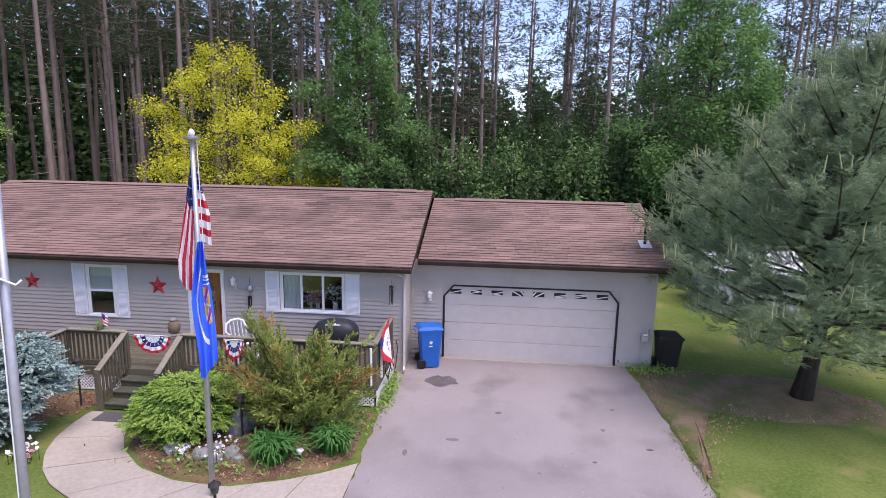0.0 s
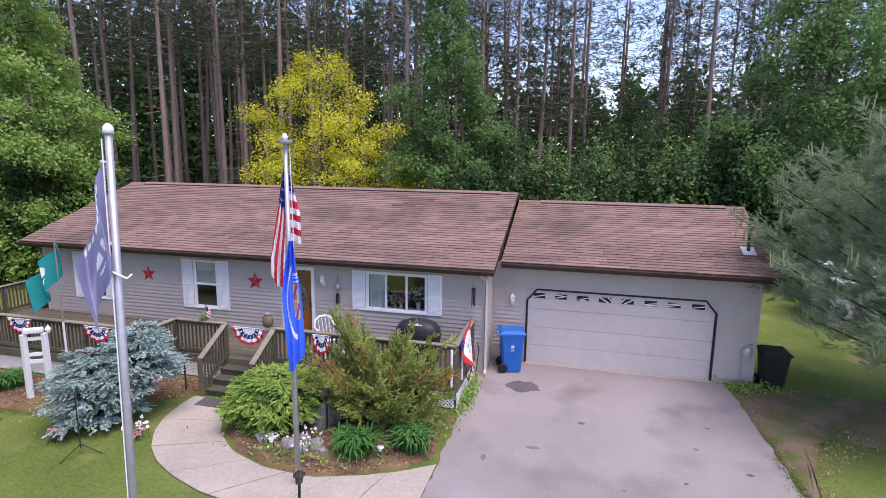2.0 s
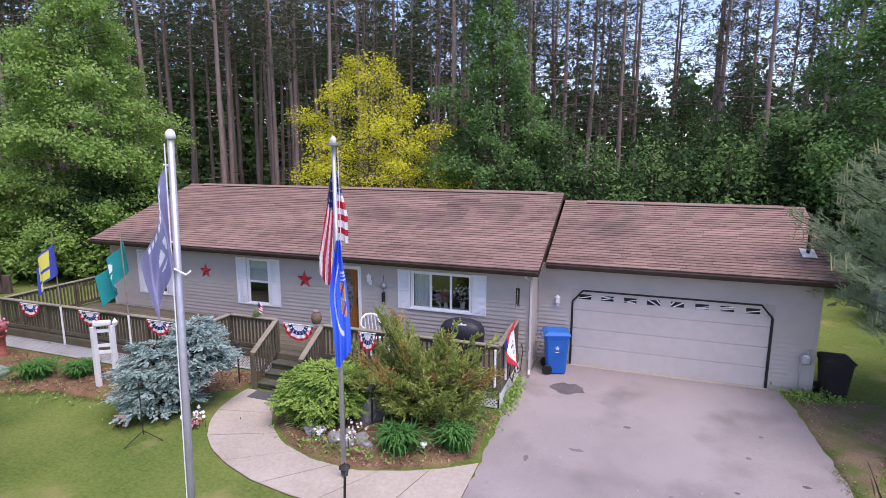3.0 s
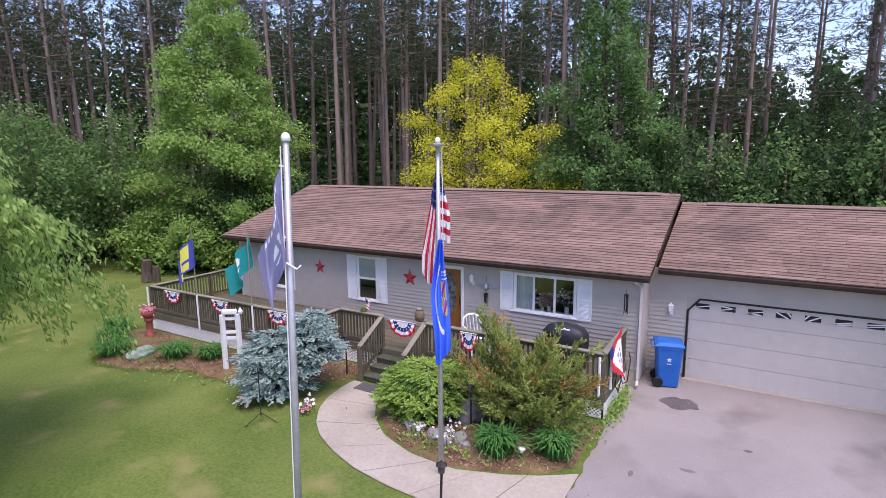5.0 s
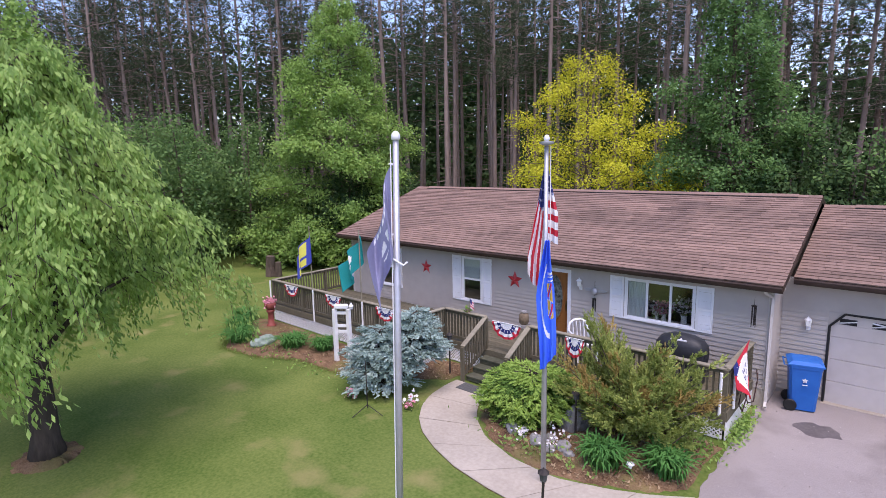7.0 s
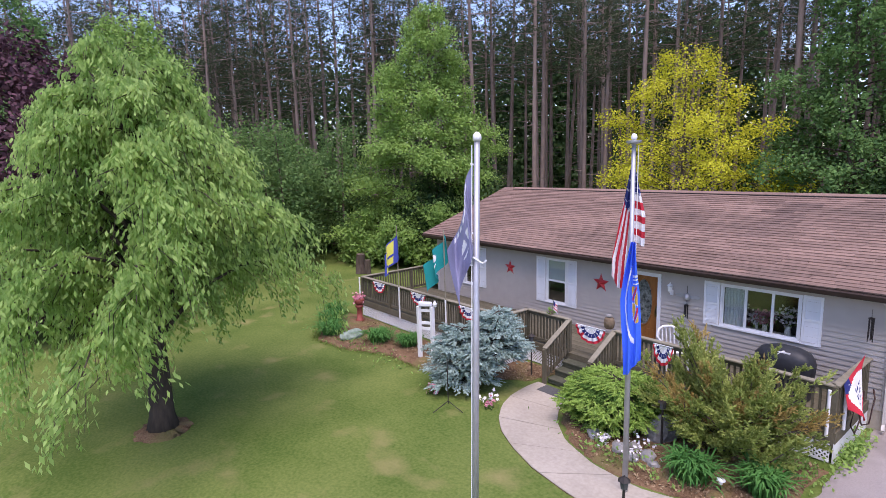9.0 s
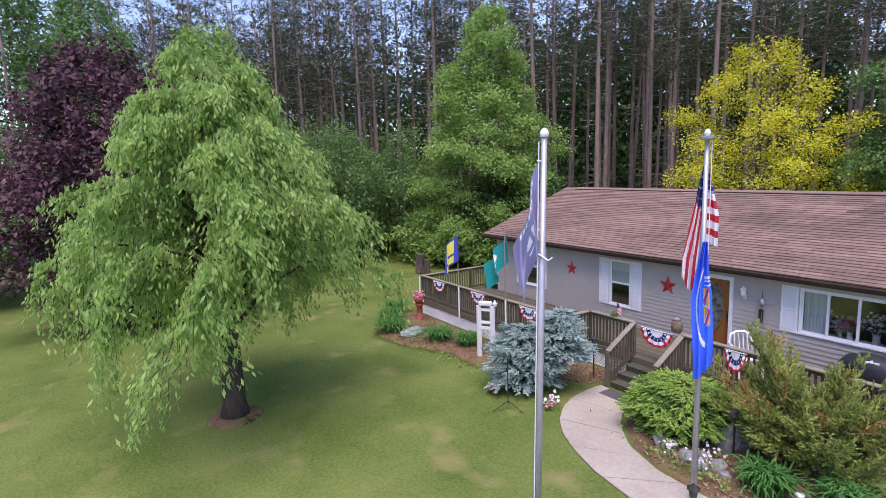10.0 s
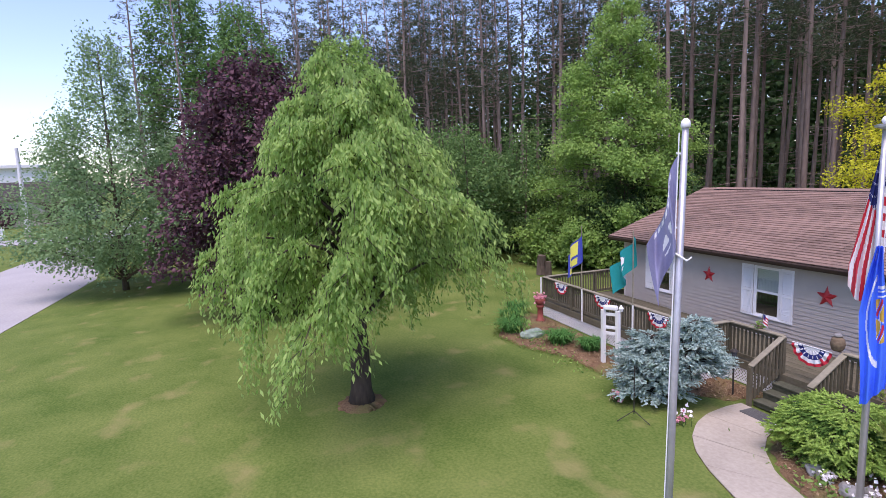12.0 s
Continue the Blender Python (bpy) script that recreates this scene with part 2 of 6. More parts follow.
def part(name, geo, material, parent, label="", smooth=False):
    """One mesh under a thing or a part, given in the world's metres."""
    ob = new(name, mesh_of(name, geo, material, tuple(root_of(parent).location), smooth))
    ob.parent = parent
    return tagged(ob, label)


def single(name, geo, material, label, category="", kind="", group="", smooth=False, at=(0, 0, 0)):
    ob = new(name, mesh_of(name, geo, material, at, smooth))
    ob.location = at
    return tagged(ob, label, category, group, kind)


def unit(v):
    return v / np.maximum(np.linalg.norm(v, axis=-1, keepdims=True), 1e-9)


def rnd_dirs(rng, n):
    return unit(rng.normal(size=(n, 3)))


def leaves(rng, pos, size, droop=0.3, aspect=0.6, facing=None, lie=0.0):
    """Rhombic leaves at the places given; lie: how far they lie flat, facing the sky."""
    n = len(pos)
    d = rnd_dirs(rng, n)
    d[:, 2] -= droop
    if facing is not None:
        d = d + facing
    d = unit(d)
    up = rnd_dirs(rng, n) + np.array([0, 0, lie])
    if lie and facing is not None:
        up = up + facing * 0.8
    side = unit(np.cross(d, up))
    s = (size * rng.uniform(0.6, 1.25, n))[:, None]
    a = pos - d * s * 0.5
    b = pos + side * s * aspect * 0.5
    c = pos + d * s * 0.5
    e = pos - side * s * aspect * 0.5
    return np.stack([a, b, c, e], axis=1)


def sprays(rng, base, dirs, length, pairs=7, leaf=0.1, width=0.02, angle=50, normal=None):
    """Feathered twigs: slim triangles set along both sides of each twig."""
    n = len(base)
    d = unit(dirs)
    up = np.tile(np.array([[0, 0, 1.0]]), (n, 1)) if normal is None else normal
    up = up + rng.normal(size=(n, 3)) * 0.35
    side = unit(np.cross(d, up))
    length = np.broadcast_to(length, (n,)) * rng.uniform(0.75, 1.2, n)
    out = []
    ca, sa = math.cos(radians(angle)), math.sin(radians(angle))
    for k in range(pairs):
        f = (k + 0.6) / pairs
        for s in (-1, 1):
            o = base + d * (length * f)[:, None]
            w = unit(d * ca + side * sa * s + rng.normal(size=(n, 3)) * 0.22)
            ln = (leaf * (1.1 - 0.5 * f) * rng.uniform(0.8, 1.2, n))[:, None]
            x = unit(np.cross(w, rnd_dirs(rng, n))) * width
            out.append(np.stack([o - x, o + x, o + w * ln], axis=1))
    tip = base + d * (length * 1.12)[:, None]
    x = side * width * 0.7
    out.append(np.stack([base - x, base + x, tip], axis=1))
    return np.concatenate(out)


def profile(u, knots):
    xs = np.linspace(0, 1, len(knots))
    return np.interp(u, xs, knots)


def broadleaf(name, at, height, crown, radius, knots, clumps, per, leaf, clump_r, leaf_mat, bark, label, seed, trunk=0.18, flat=0.42, category="tree", lean=0.0, group="", squash=1.0, limbs=60, rise=0.35):
    """A tree with a tapered trunk, limbs and a crown of leaf clumps inside an uneven outline."""
    rng = np.random.default_rng(seed)
    x, y, z = at
    t = thing(name, at, label, category, group)
    wood = Geo()
    bend = rng.normal(size=2) * 0.02 * height
    def axis(h):
        f = h / height
        return np.array([x + bend[0] * f * f + lean * f, y + bend[1] * f * f, z + h])
    hs = np.linspace(0, height * 0.93, 12)
    wood.tube([axis(h) for h in hs], [trunk * (1.35 if i == 0 else 1) * (1 - 0.9 * h / height) + 0.012 for i, h in enumerate(hs)], 9)
    nb = max(26, clumps // 3)
    u = (np.arange(nb) + rng.uniform(0, 1, nb)) / nb
    ang = np.arange(nb) * 2.39996 + rng.normal(size=nb) * 0.35
    lob = 1 + 0.16 * np.sin(ang * 3 + u * 9 + seed) + 0.12 * np.sin(ang * 5 - u * 16 + seed * 2)
    ln = radius * profile(u, knots) * lob * rng.uniform(0.72, 1.12, nb) + 0.25
    h0 = np.maximum(crown * 0.6 + 0.3, crown + (height - crown) * u - rise * ln * 0.6)
    foot = np.array([axis(min(h, height * 0.93)) for h in h0])
    out = np.stack([np.cos(ang), np.sin(ang) * squash, np.zeros(nb)], axis=1)
    flank = np.stack([-np.sin(ang), np.cos(ang), np.zeros(nb)], axis=1)
    def along_limb(k, f):
        lift = rise * ln[k] * f - 0.30 * ln[k] * f ** 2.2
        return foot[k] + out[k] * (ln[k] * f)[:, None] + np.array([0, 0, 1.0]) * lift[:, None]
    for k in range(0, nb, max(1, nb // limbs)):
        p = along_limb(np.array([k, k, k]), np.array([0.0, 0.5, 0.97]))
        r = trunk * 0.34 * (1 - 0.75 * h0[k] / height)
        wood.tube(p, [r, r * 0.6, 0.008], 5, False)
    part("trunk", wood, bark, t, smooth=True)
    share = (ln + 0.35) ** 1.4
    pick = rng.choice(nb, clumps * per, p=share / share.sum())
    f = np.sqrt(rng.uniform(0.05, 1.0, len(pick)))
    bunch = rng.integers(0, 7, len(pick))
    jit = np.random.default_rng(seed + 900)
    shift, tilt = jit.normal(size=(nb, 7)), jit.uniform(0.35, 1.0, (nb, 7))
    f = 0.55 * f + 0.45 * tilt[pick, bunch]
    wide = (0.16 * ln[pick] * (1.25 - f) + 0.12)
    pos = along_limb(pick, f) + flank[pick] * (wide * (shift[pick, bunch] + 0.45 * rng.normal(size=len(pick))))[:, None]
    pos += rng.normal(size=pos.shape) * np.array([0.12, 0.12, 0.11 * flat / 0.42]) * clump_r
    part("crown", leaves(rng, pos, leaf, 0.4, 0.62, out[pick] * 0.6, 1.3), leaf_mat, t)
    return t


# ---- ground ----
g = Geo()
xs = [-2500, -600, -200] + [-120 + 4 * i for i in range(41)] + [120, 400, 2500]
ys = [-2500, -500, -150] + [-70 + 4 * i for i in range(36)] + [150, 500, 2500]
for yy in ys:
    for xx in xs:
        g.v.append((xx, yy, -0.012))
for j in range(len(ys) - 1):
    for i in range(len(xs) - 1):
        k = j * len(xs) + i
        g.f.append((k, k + 1, k + 1 + len(xs), k + len(xs)))
single("ground", g, GRASS, "green lawn with dry yellow patches round the house", "lawn", "structure")

DRIVE = [(-0.2, -60), (6.9, -60), (6.35, -5), (6.3, -2.5), (6.2, 0.2), (6.1, 1.3), (-0.1, 1.3), (-0.15, -2.3), (-0.1, -4.6), (-0.11, -6.45)]
re, edge = np.random.default_rng(41), []
for (ax, ay), (bx, by) in zip(DRIVE, DRIVE[1:] + DRIVE[:1]):
    n = max(1, int(math.hypot(bx - ax, by - ay) / 0.16)) if max(ay, by) < 1.3 and min(ay, by) > -20 else 1
    for k in range(n):
        edge.append((ax + (bx - ax) * k / n + (re.normal() * 0.022 if k else 0), ay + (by - ay) * k / n))
g = Geo().slab(edge, -0.1, 0.012)
driveway = single("driveway", g, ASPHALT, "grey weathered asphalt driveway with a damp stain", "driveway", "structure")

WALK_IN = [(-0.11, -4.5), (-0.7, -4.9), (-1.3, -5.2), (-2.2, -5.5), (-3.2, -5.45), (-4.1, -5.12), (-4.75, -4.6), (-5.1, -4.1), (-5.25, -3.7), (-5.3, -3.2)]
WALK_OUT = [(-6.5, -3.2), (-6.52, -3.6), (-6.42, -4.3), (-6.16, -4.9), (-5.76, -5.41), (-5.3, -5.79), (-4.65, -6.12), (-3.9, -6.38), (-3.0, -6.53), (-2.3, -6.57), (-1.2, -6.55), (-0.11, -6.45)]
walkway = single("walkway", Geo().slab(WALK_IN + WALK_OUT, -0.1, 0.006), MULCH, "curved pale concrete front walk in sections", "walkway", "structure")


def along(line, f):
    """The point at the share f of a polyline's length."""
    pts = [Vector(p) for p in line]
    lens = [(b - a).length for a, b in zip(pts, pts[1:])]
    d = f * sum(lens)
    for a, b, ln in zip(pts, pts[1:], lens):
        if d <= ln:
            return a.lerp(b, d / ln)
        d -= ln
    return pts[-1]


SLABS = 7
back = WALK_OUT[::-1]
for k in range(SLABS):
    f0, f1 = k / SLABS + 0.0012, (k + 1) / SLABS - 0.0012
    fs = [f0 + (f1 - f0) * q / 5 for q in range(6)]
    ring = [tuple(along(WALK_IN, f)) for f in fs] + [tuple(along(back, f)) for f in fs[::-1]]
    part("slab", Geo().slab(ring, 0.007, 0.022 + 0.003 * (k % 2)), CONCRETE, walkway)

STAIN = mat("damp_asphalt", (0.085, 0.075, 0.075), (0.15, 0.13, 0.13), rough=0.7, scale=25, big=2, bump=0.3)
OLD = mat("old_oil_asphalt", (0.14, 0.12, 0.12), (0.20, 0.175, 0.175), rough=0.85, scale=30, big=2, bump=0.3)
for k, (x, y, a, b, mt) in enumerate(((1.1, -0.5, 0.42, 0.34, STAIN), (2.55, -2.1, 0.08, 0.05, STAIN), (3.3, -4.4, 0.04, 0.03, OLD), (4.8, -2.6, 0.05, 0.06, OLD), (5.6, -3.3, 0.08, 0.04, STAIN),
                                       (4.4, -3.9, 0.05, 0.03, STAIN), (1.6, -3.4, 0.14, 0.05, OLD), (5.2, -1.6, 0.05, 0.05, OLD), (0.7, -4.0, 0.05, 0.12, OLD))):
    rs = np.random.default_rng(90 + k)
    ring = [(x + a * math.cos(q * math.tau / 16) * rs.uniform(0.75, 1.15), y + b * math.sin(q * math.tau / 16) * rs.uniform(0.75, 1.15)) for q in range(16)]
    part("stain", Geo().slab(ring, 0.0125, 0.0165), mt, driveway, "dark stain on the asphalt")

g = Geo().slab([(-300, -31), (-60, -29.8), (-44, -30), (-20, -30.5), (8, -31), (8, -24.0), (-20, -23.4), (-36, -22.6), (-50, -25), (-58, -28)], -0.1, 0.006)
single("road", g, ROADC, "pale grey asphalt side road", "road", "structure")
g = Geo().slab([(-76, -140), (-68, -140), (-66, -50), (-64, -10), (-71, -10), (-73, -50)], -0.1, 0.016)
single("cross_road", g, ROADC, "pale concrete cross street in the distance", "road", "structure")

rng = np.random.default_rng(3)


def bed(name, outline, label, material=None):
    """A slightly mounded mulch bed with a ragged border."""
    n = len(outline)
    pts = []
    for i in range(n):
        a, b = Vector(outline[i]), Vector(outline[(i + 1) % n])
        for k in range(6):
            p = a.lerp(b, k / 6)
            pts.append((p.x + rng.normal() * 0.03, p.y + rng.normal() * 0.03))
    c = np.mean(pts, axis=0)
    gg = Geo()
    vs = [(x, y, -0.03) for x, y in pts]
    for f, h in ((0.96, 0.02), (0.8, 0.06), (0.5, 0.09)):
        vs += [(c[0] + (x - c[0]) * f, c[1] + (y - c[1]) * f, h + rng.normal() * 0.008) for x, y in pts]
    vs.append((c[0], c[1], 0.1))
    m = len(pts)
    fs = [(r * m + i, r * m + (i + 1) % m, (r + 1) * m + (i + 1) % m, (r + 1) * m + i) for r in range(3) for i in range(m)]
    fs += [(3 * m + i, 3 * m + (i + 1) % m, 4 * m) for i in range(m)]
    gg.add(vs, fs)
    return single(name, gg, material or MULCH, label, "mulch bed", "structure", smooth=True)


bed("mulch_bed", [(-0.22, -2.35), (-0.25, -4.3), (-0.7, -4.8), (-1.3, -5.1), (-2.2, -5.42), (-3.2, -5.37), (-4.05, -5.05), (-4.68, -4.55), (-5.02, -4.05), (-5.17, -3.65), (-5.0, -3.0), (-4.9, -2.2)], "brown wood-chip bed along the front deck")
bed("mulch_bed", [(-6.7, -3.3), (-6.5, -2.2), (-8.0, -2.3), (-8.2, -3.6), (-7.4, -3.9)], "brown wood-chip bed beside the steps")
bed("mulch_bed", [(-9.0, -4.9), (-8.4, -3.3), (-15.2, -3.2), (-16.2, -3.4), (-15.6, -4.8), (-13.9, -5.9), (-12.4, -5.7), (-11.0, -5.0)], "narrow plant bed along the low deck skirting")
bed("mulch_bed", [(6.3, 1.15), (6.3, -0.3), (7.4, -1.2), (9.0, -1.7), (11.3, -1.6), (12.0, -0.3), (10.8, 0.9), (8.0, 1.1)], "bare brown needle litter under the pine", LITTER)
bed("mulch_bed", [(-10.44 + 0.62 * math.cos(a * math.tau / 9), -11.36 + 0.62 * math.sin(a * math.tau / 9)) for a in range(9)], "small ring of red-brown mulch round the weeping tree")

bed("mulch_bed", [(6.28, 0.6), (6.3, -2.0), (6.34, -4.4), (6.55, -4.0), (6.8, -2.8), (7.3, -1.8), (8.0, -1.2), (7.6, -0.4)], "worn earth and dry needles along the driveway edge", LITTER)

# ---- house ----
WALL_L, WALL_R, EAVE_Y, EAVE_Z, RIDGE_Y, RIDGE_Z = -14.6, 0.0, -0.4, 2.97, 4.3, 4.585
house = thing("house", (0, 0, 0), "single-storey ranch house with beige vinyl siding and brown shingle roof", "house")
OPEN_F = [(-12.95, -12.2, 1.17, 2.63), (-8.93, -8.10, 1.17, 2.64), (-5.98, -4.93, 0.62, 2.64), (-3.36, -1.59, 1.55, 2.64)]


def wall_front(x0, x1, z0, z1, y, thick, openings):
    gg = Geo()
    cuts = sorted({x0, x1, *[v for o in openings for v in o[:2]]})
    for a, b in zip(cuts, cuts[1:]):
        here = sorted((o[2], o[3]) for o in openings if o[0] < (a + b) / 2 < o[1])
        z = z0
        for lo, hi in here:
            if lo > z:
                gg.box(a, b, y, y + thick, z, lo)
            z = hi
        if z1 > z:
            gg.box(a, b, y, y + thick, z, z1)
    return gg


def siding(x0, x1, z0, z1, y, openings, lap=0.115, axis="x", out=-1):
    """Lapped clapboards, cut round the openings. Runs along x (or y), facing out."""
    gg = Geo()
    rows = int(math.ceil((z1 - z0) / lap))
    for r in range(rows):
        za, zb = z0 + r * lap, min(z0 + (r + 1) * lap, z1)
        spans, edge = [], x0
        for a, b in sorted((o[0], o[1]) for o in openings if o[2] < zb - 0.01 and o[3] > za + 0.01):
            spans.append((edge, a))
            edge = b
        spans.append((edge, x1))
        for a, b in spans:
            if b - a < 0.02:
                continue
            p = [(a, za, 0.026), (b, za, 0.026), (b, zb, 0.004), (a, zb, 0.004), (a, za, 0.0), (b, za, 0.0)]
            vs = [(s, y + out * o, z) if axis == "x" else (y + out * o, s, z) for s, z, o in p]
            gg.add(vs, [(0, 1, 2, 3), (4, 5, 1, 0)])
    return gg


part("wall", wall_front(WALL_L, WALL_R, 0.0, 2.86, 0.0, 0.14, OPEN_F), SIDING, house)
part("siding", siding(WALL_L, WALL_R, 0.45, 2.86, 0.0, OPEN_F), SIDING, house, "beige lapped vinyl siding")
for xx in (WALL_L, WALL_R - 0.14):
    g = Geo()
    g.add([(xx + t, yy, zz) for t in (0, 0.14) for yy, zz in ((0.14, 0), (8.6, 0), (8.6, 2.86), (4.3, 4.40), (0.14, 2.86))],
          [(0, 1, 2, 3, 4), (9, 8, 7, 6, 5), (0, 5, 6, 1), (1, 6, 7, 2), (2, 7, 8, 3), (3, 8, 9, 4), (4, 9, 5, 0)])
    part("side_wall", g, SIDING, house)
part("side_siding", siding(0.0, 1.2, 0.1, 2.86, WALL_R, [], axis="y", out=1), SIDING, house)
part("back_wall", Geo().box(WALL_L + 0.14, WALL_R - 0.14, 8.46, 8.6, 0, 2.86), SIDING, house)
part("foundation", Geo().box(WALL_L + 0.02, WALL_R - 0.02, -0.012, 0.0, 0, 0.46), CONCRETE, house)
# plain inner box; its dimness comes from the dark ROOM colour
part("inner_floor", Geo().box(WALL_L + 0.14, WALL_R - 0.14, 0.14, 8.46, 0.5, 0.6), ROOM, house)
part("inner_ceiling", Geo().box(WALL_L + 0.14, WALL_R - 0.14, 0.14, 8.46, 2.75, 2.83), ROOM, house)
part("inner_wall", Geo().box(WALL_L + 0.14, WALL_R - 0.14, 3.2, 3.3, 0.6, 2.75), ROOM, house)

# garage
GX0, GX1, GY, GEAVE_Y, GRIDGE_Y, GRIDGE_Z = 0.0, 6.8, 1.2, 0.8, 4.68, 4.31
OPEN_G = [(0.94, 5.85, 0.0, 2.19)]
part("garage_wall", wall_front(GX0 + 0.002, GX1, 0, 2.86, GY, 0.14, OPEN_G), SIDING, house)
part("garage_siding", siding(GX0 + 0.02, GX1, 0.12, 2.86, GY, OPEN_G), SIDING, house, "beige lapped vinyl siding")
g = Geo()
g.add([(GX1 - 0.14 + t, yy, zz) for t in (0, 0.14) for yy, zz in ((1.34, 0), (8.2, 0), (8.2, 2.86), (4.68, 4.15), (1.34, 2.86))],
      [(0, 1, 2, 3, 4), (9, 8, 7, 6, 5), (0, 5, 6, 1), (1, 6, 7, 2), (2, 7, 8, 3), (3, 8, 9, 4), (4, 9, 5, 0)])
g.box(GX0, GX1 - 0.14, 8.06, 8.2, 0, 2.86)
part("garage_side_wall", g, SIDING, house)


# darker shingle colour for one slanting streak on the main roof
SHINGLE_STREAK = mat("streak_shingle", (0.115, 0.077, 0.065), (0.225, 0.15, 0.125), rough=0.95, scale=25, big=0.9, bump=0.3, island=0.35)
STREAK_X, STREAK_RUN = -3.3, 0.42


def gable_roof(x0, x1, ye, ze, yr, zr, seed, wall_z):
    """Roof deck, shingle courses of single tabs, ridge cap, fascia, soffit and gutter."""
    r = np.random.default_rng(seed)
    slope = (zr - ze) / (yr - ye)
    yb = 2 * yr - ye
    deck = Geo()
    th = 0.10
    vs = [(xx, yy, zz) for xx in (x0 + 0.01, x1 - 0.01) for yy, zz in ((ye, ze - 0.012), (yr, zr - 0.012), (yb, ze - 0.012), (yb, ze - th), (yr, zr - th), (ye, ze - th))]
    deck.add(vs, [(0, 1, 7, 6), (1, 2, 8, 7), (2, 3, 9, 8), (3, 4, 10, 9), (4, 5, 11, 10), (5, 0, 6, 11), (5, 4, 1, 0), (4, 3, 2, 1), (6, 7, 10, 11), (7, 8, 9, 10)])
    roof = part("roof", deck, DARKBROWN, house, "brown asphalt shingle roof")
    ln = math.hypot(yr - ye, zr - ze)
    rows = int(ln / 0.142)
    dy, dz = (yr - ye) / rows, (zr - ze) / rows
    ny, nz = -slope / math.hypot(1, slope), 1 / math.hypot(1, slope)
    tabs, dark = Geo(), Geo()
    for k in range(rows):
        xx = x0 - r.uniform(0, 0.25)
        while xx < x1:
            w = r.uniform(0.4, 0.95)
            a, b = max(xx + 0.003, x0), min(xx + w - 0.003, x1)
            xx += w
            if b - a < 0.02:
                continue
            lift = 0.018 + r.uniform(0, 0.009)
            ya, za = ye - 0.02 + dy * k + r.uniform(-0.006, 0.006), ze - 0.02 * slope + dz * k
            yc, zc = ya + dy * 1.08, za + dz * 1.08
            f = (ya - 1.7) / 1.6
            near = abs((a + b) / 2 - STREAK_X - STREAK_RUN * f) < 0.36 and -0.2 < f < 1.2
            (dark if near else tabs).add([(a, ya + ny * lift, za + nz * lift), (b, ya + ny * lift, za + nz * lift), (b, yc, zc + 0.003), (a, yc, zc + 0.003), (a, ya, za - 0.004), (b, ya, za - 0.004)],
                     [(0, 1, 2, 3), (4, 5, 1, 0), (4, 0, 3), (5, 2, 1)])
    part("shingles", tabs, SHINGLE, roof)["kind"] = "stuff"
    if dark.v:
        part("stained_shingles", dark, SHINGLE_STREAK, roof, "dark slanting streak of shingles")["kind"] = "stuff"
    cap = Geo()
    xx = x0
    while xx < x1 - 0.05:
        b = min(xx + 0.3, x1)
        h = zr + 0.012 + r.uniform(0, 0.006)
        cap.add([(xx, yr - 0.14, h - 0.14 * slope), (b, yr - 0.14, h - 0.14 * slope + 0.006), (b, yr, h + 0.016), (xx, yr, h + 0.01), (xx, yr + 0.14, h - 0.14 * slope), (b, yr + 0.14, h - 0.14 * slope)], [(0, 1, 2, 3), (3, 2, 5, 4)])
        xx = b
    part("ridge_cap", cap, SHINGLE, roof)["kind"] = "stuff"
    vent = Geo()
    a, b = x0 + 0.7, x1 - 0.55
    for sgn in (-1, 1):
        o = [(yr, zr + 0.05), (yr + sgn * 0.17, zr + 0.05 - 0.17 * slope), (yr + sgn * 0.17, zr - 0.17 * slope)]
        vent.add([(xx, yy, zz) for xx in (a, b) for yy, zz in o], [(0, 1, 4, 3), (1, 2, 5, 4)])
    part("ridge_vent", vent, SHINGLE, roof, "raised ridge vent")
    # solid black bar that paints in the shade line below the vent
    part("vent_slot", Geo().box(a, b, yr - 0.178, yr - 0.1705, zr - 0.19 * slope + 0.005, zr + 0.034 - 0.17 * slope), BLACK, roof, "black strip for the shade under the ridge vent")
    part("fascia", Geo().box(x0, x1, ye + 0.005, ye + 0.03, ze - 0.17, ze - 0.013), DARKBROWN, roof, "dark brown fascia")
    gut = Geo()
    prof = [(ye + 0.004, ze - 0.03), (ye - 0.085, ze - 0.025), (ye - 0.095, ze - 0.05), (ye - 0.07, ze - 0.12), (ye + 0.004, ze - 0.13)]
    gut.add([(xx, yy, zz) for xx in (x0 + 0.01, x1 - 0.01) for yy, zz in prof], [(0, 1, 6, 5), (1, 2, 7, 6), (2, 3, 8, 7), (3, 4, 9, 8), (4, 3, 2, 1, 0), (5, 6, 7, 8, 9)])
    part("gutter", gut, DARKBROWN, roof, "dark brown gutter")
    sof = Geo().box(x0 + 0.02, x1 - 0.02, ye + 0.03, ye + 0.4, ze - 0.14, ze - 0.12)
    part("soffit", sof, SIDING, roof)
    for xx in (x0, x1 - 0.025):
        rake = Geo()
        for y1, z1, y2, z2 in ((ye, ze, yr, zr), (yr, zr, yb, ze)):
            rake.add([(xx + t, yy, zz) for t in (0, 0.025) for yy, zz in ((y1, z1 - 0.014), (y2, z2 - 0.014), (y2, z2 - 0.16), (y1, z1 - 0.16))],
                     [(0, 1, 2, 3), (7, 6, 5, 4), (0, 4, 5, 1), (1, 5, 6, 2), (2, 6, 7, 3), (3, 7, 4, 0)])
        part("rake_board", rake, DARKBROWN, roof)
    return roof


gable_roof(-15.06, 0.26, EAVE_Y, EAVE_Z, RIDGE_Y, RIDGE_Z, 5, 2.86)
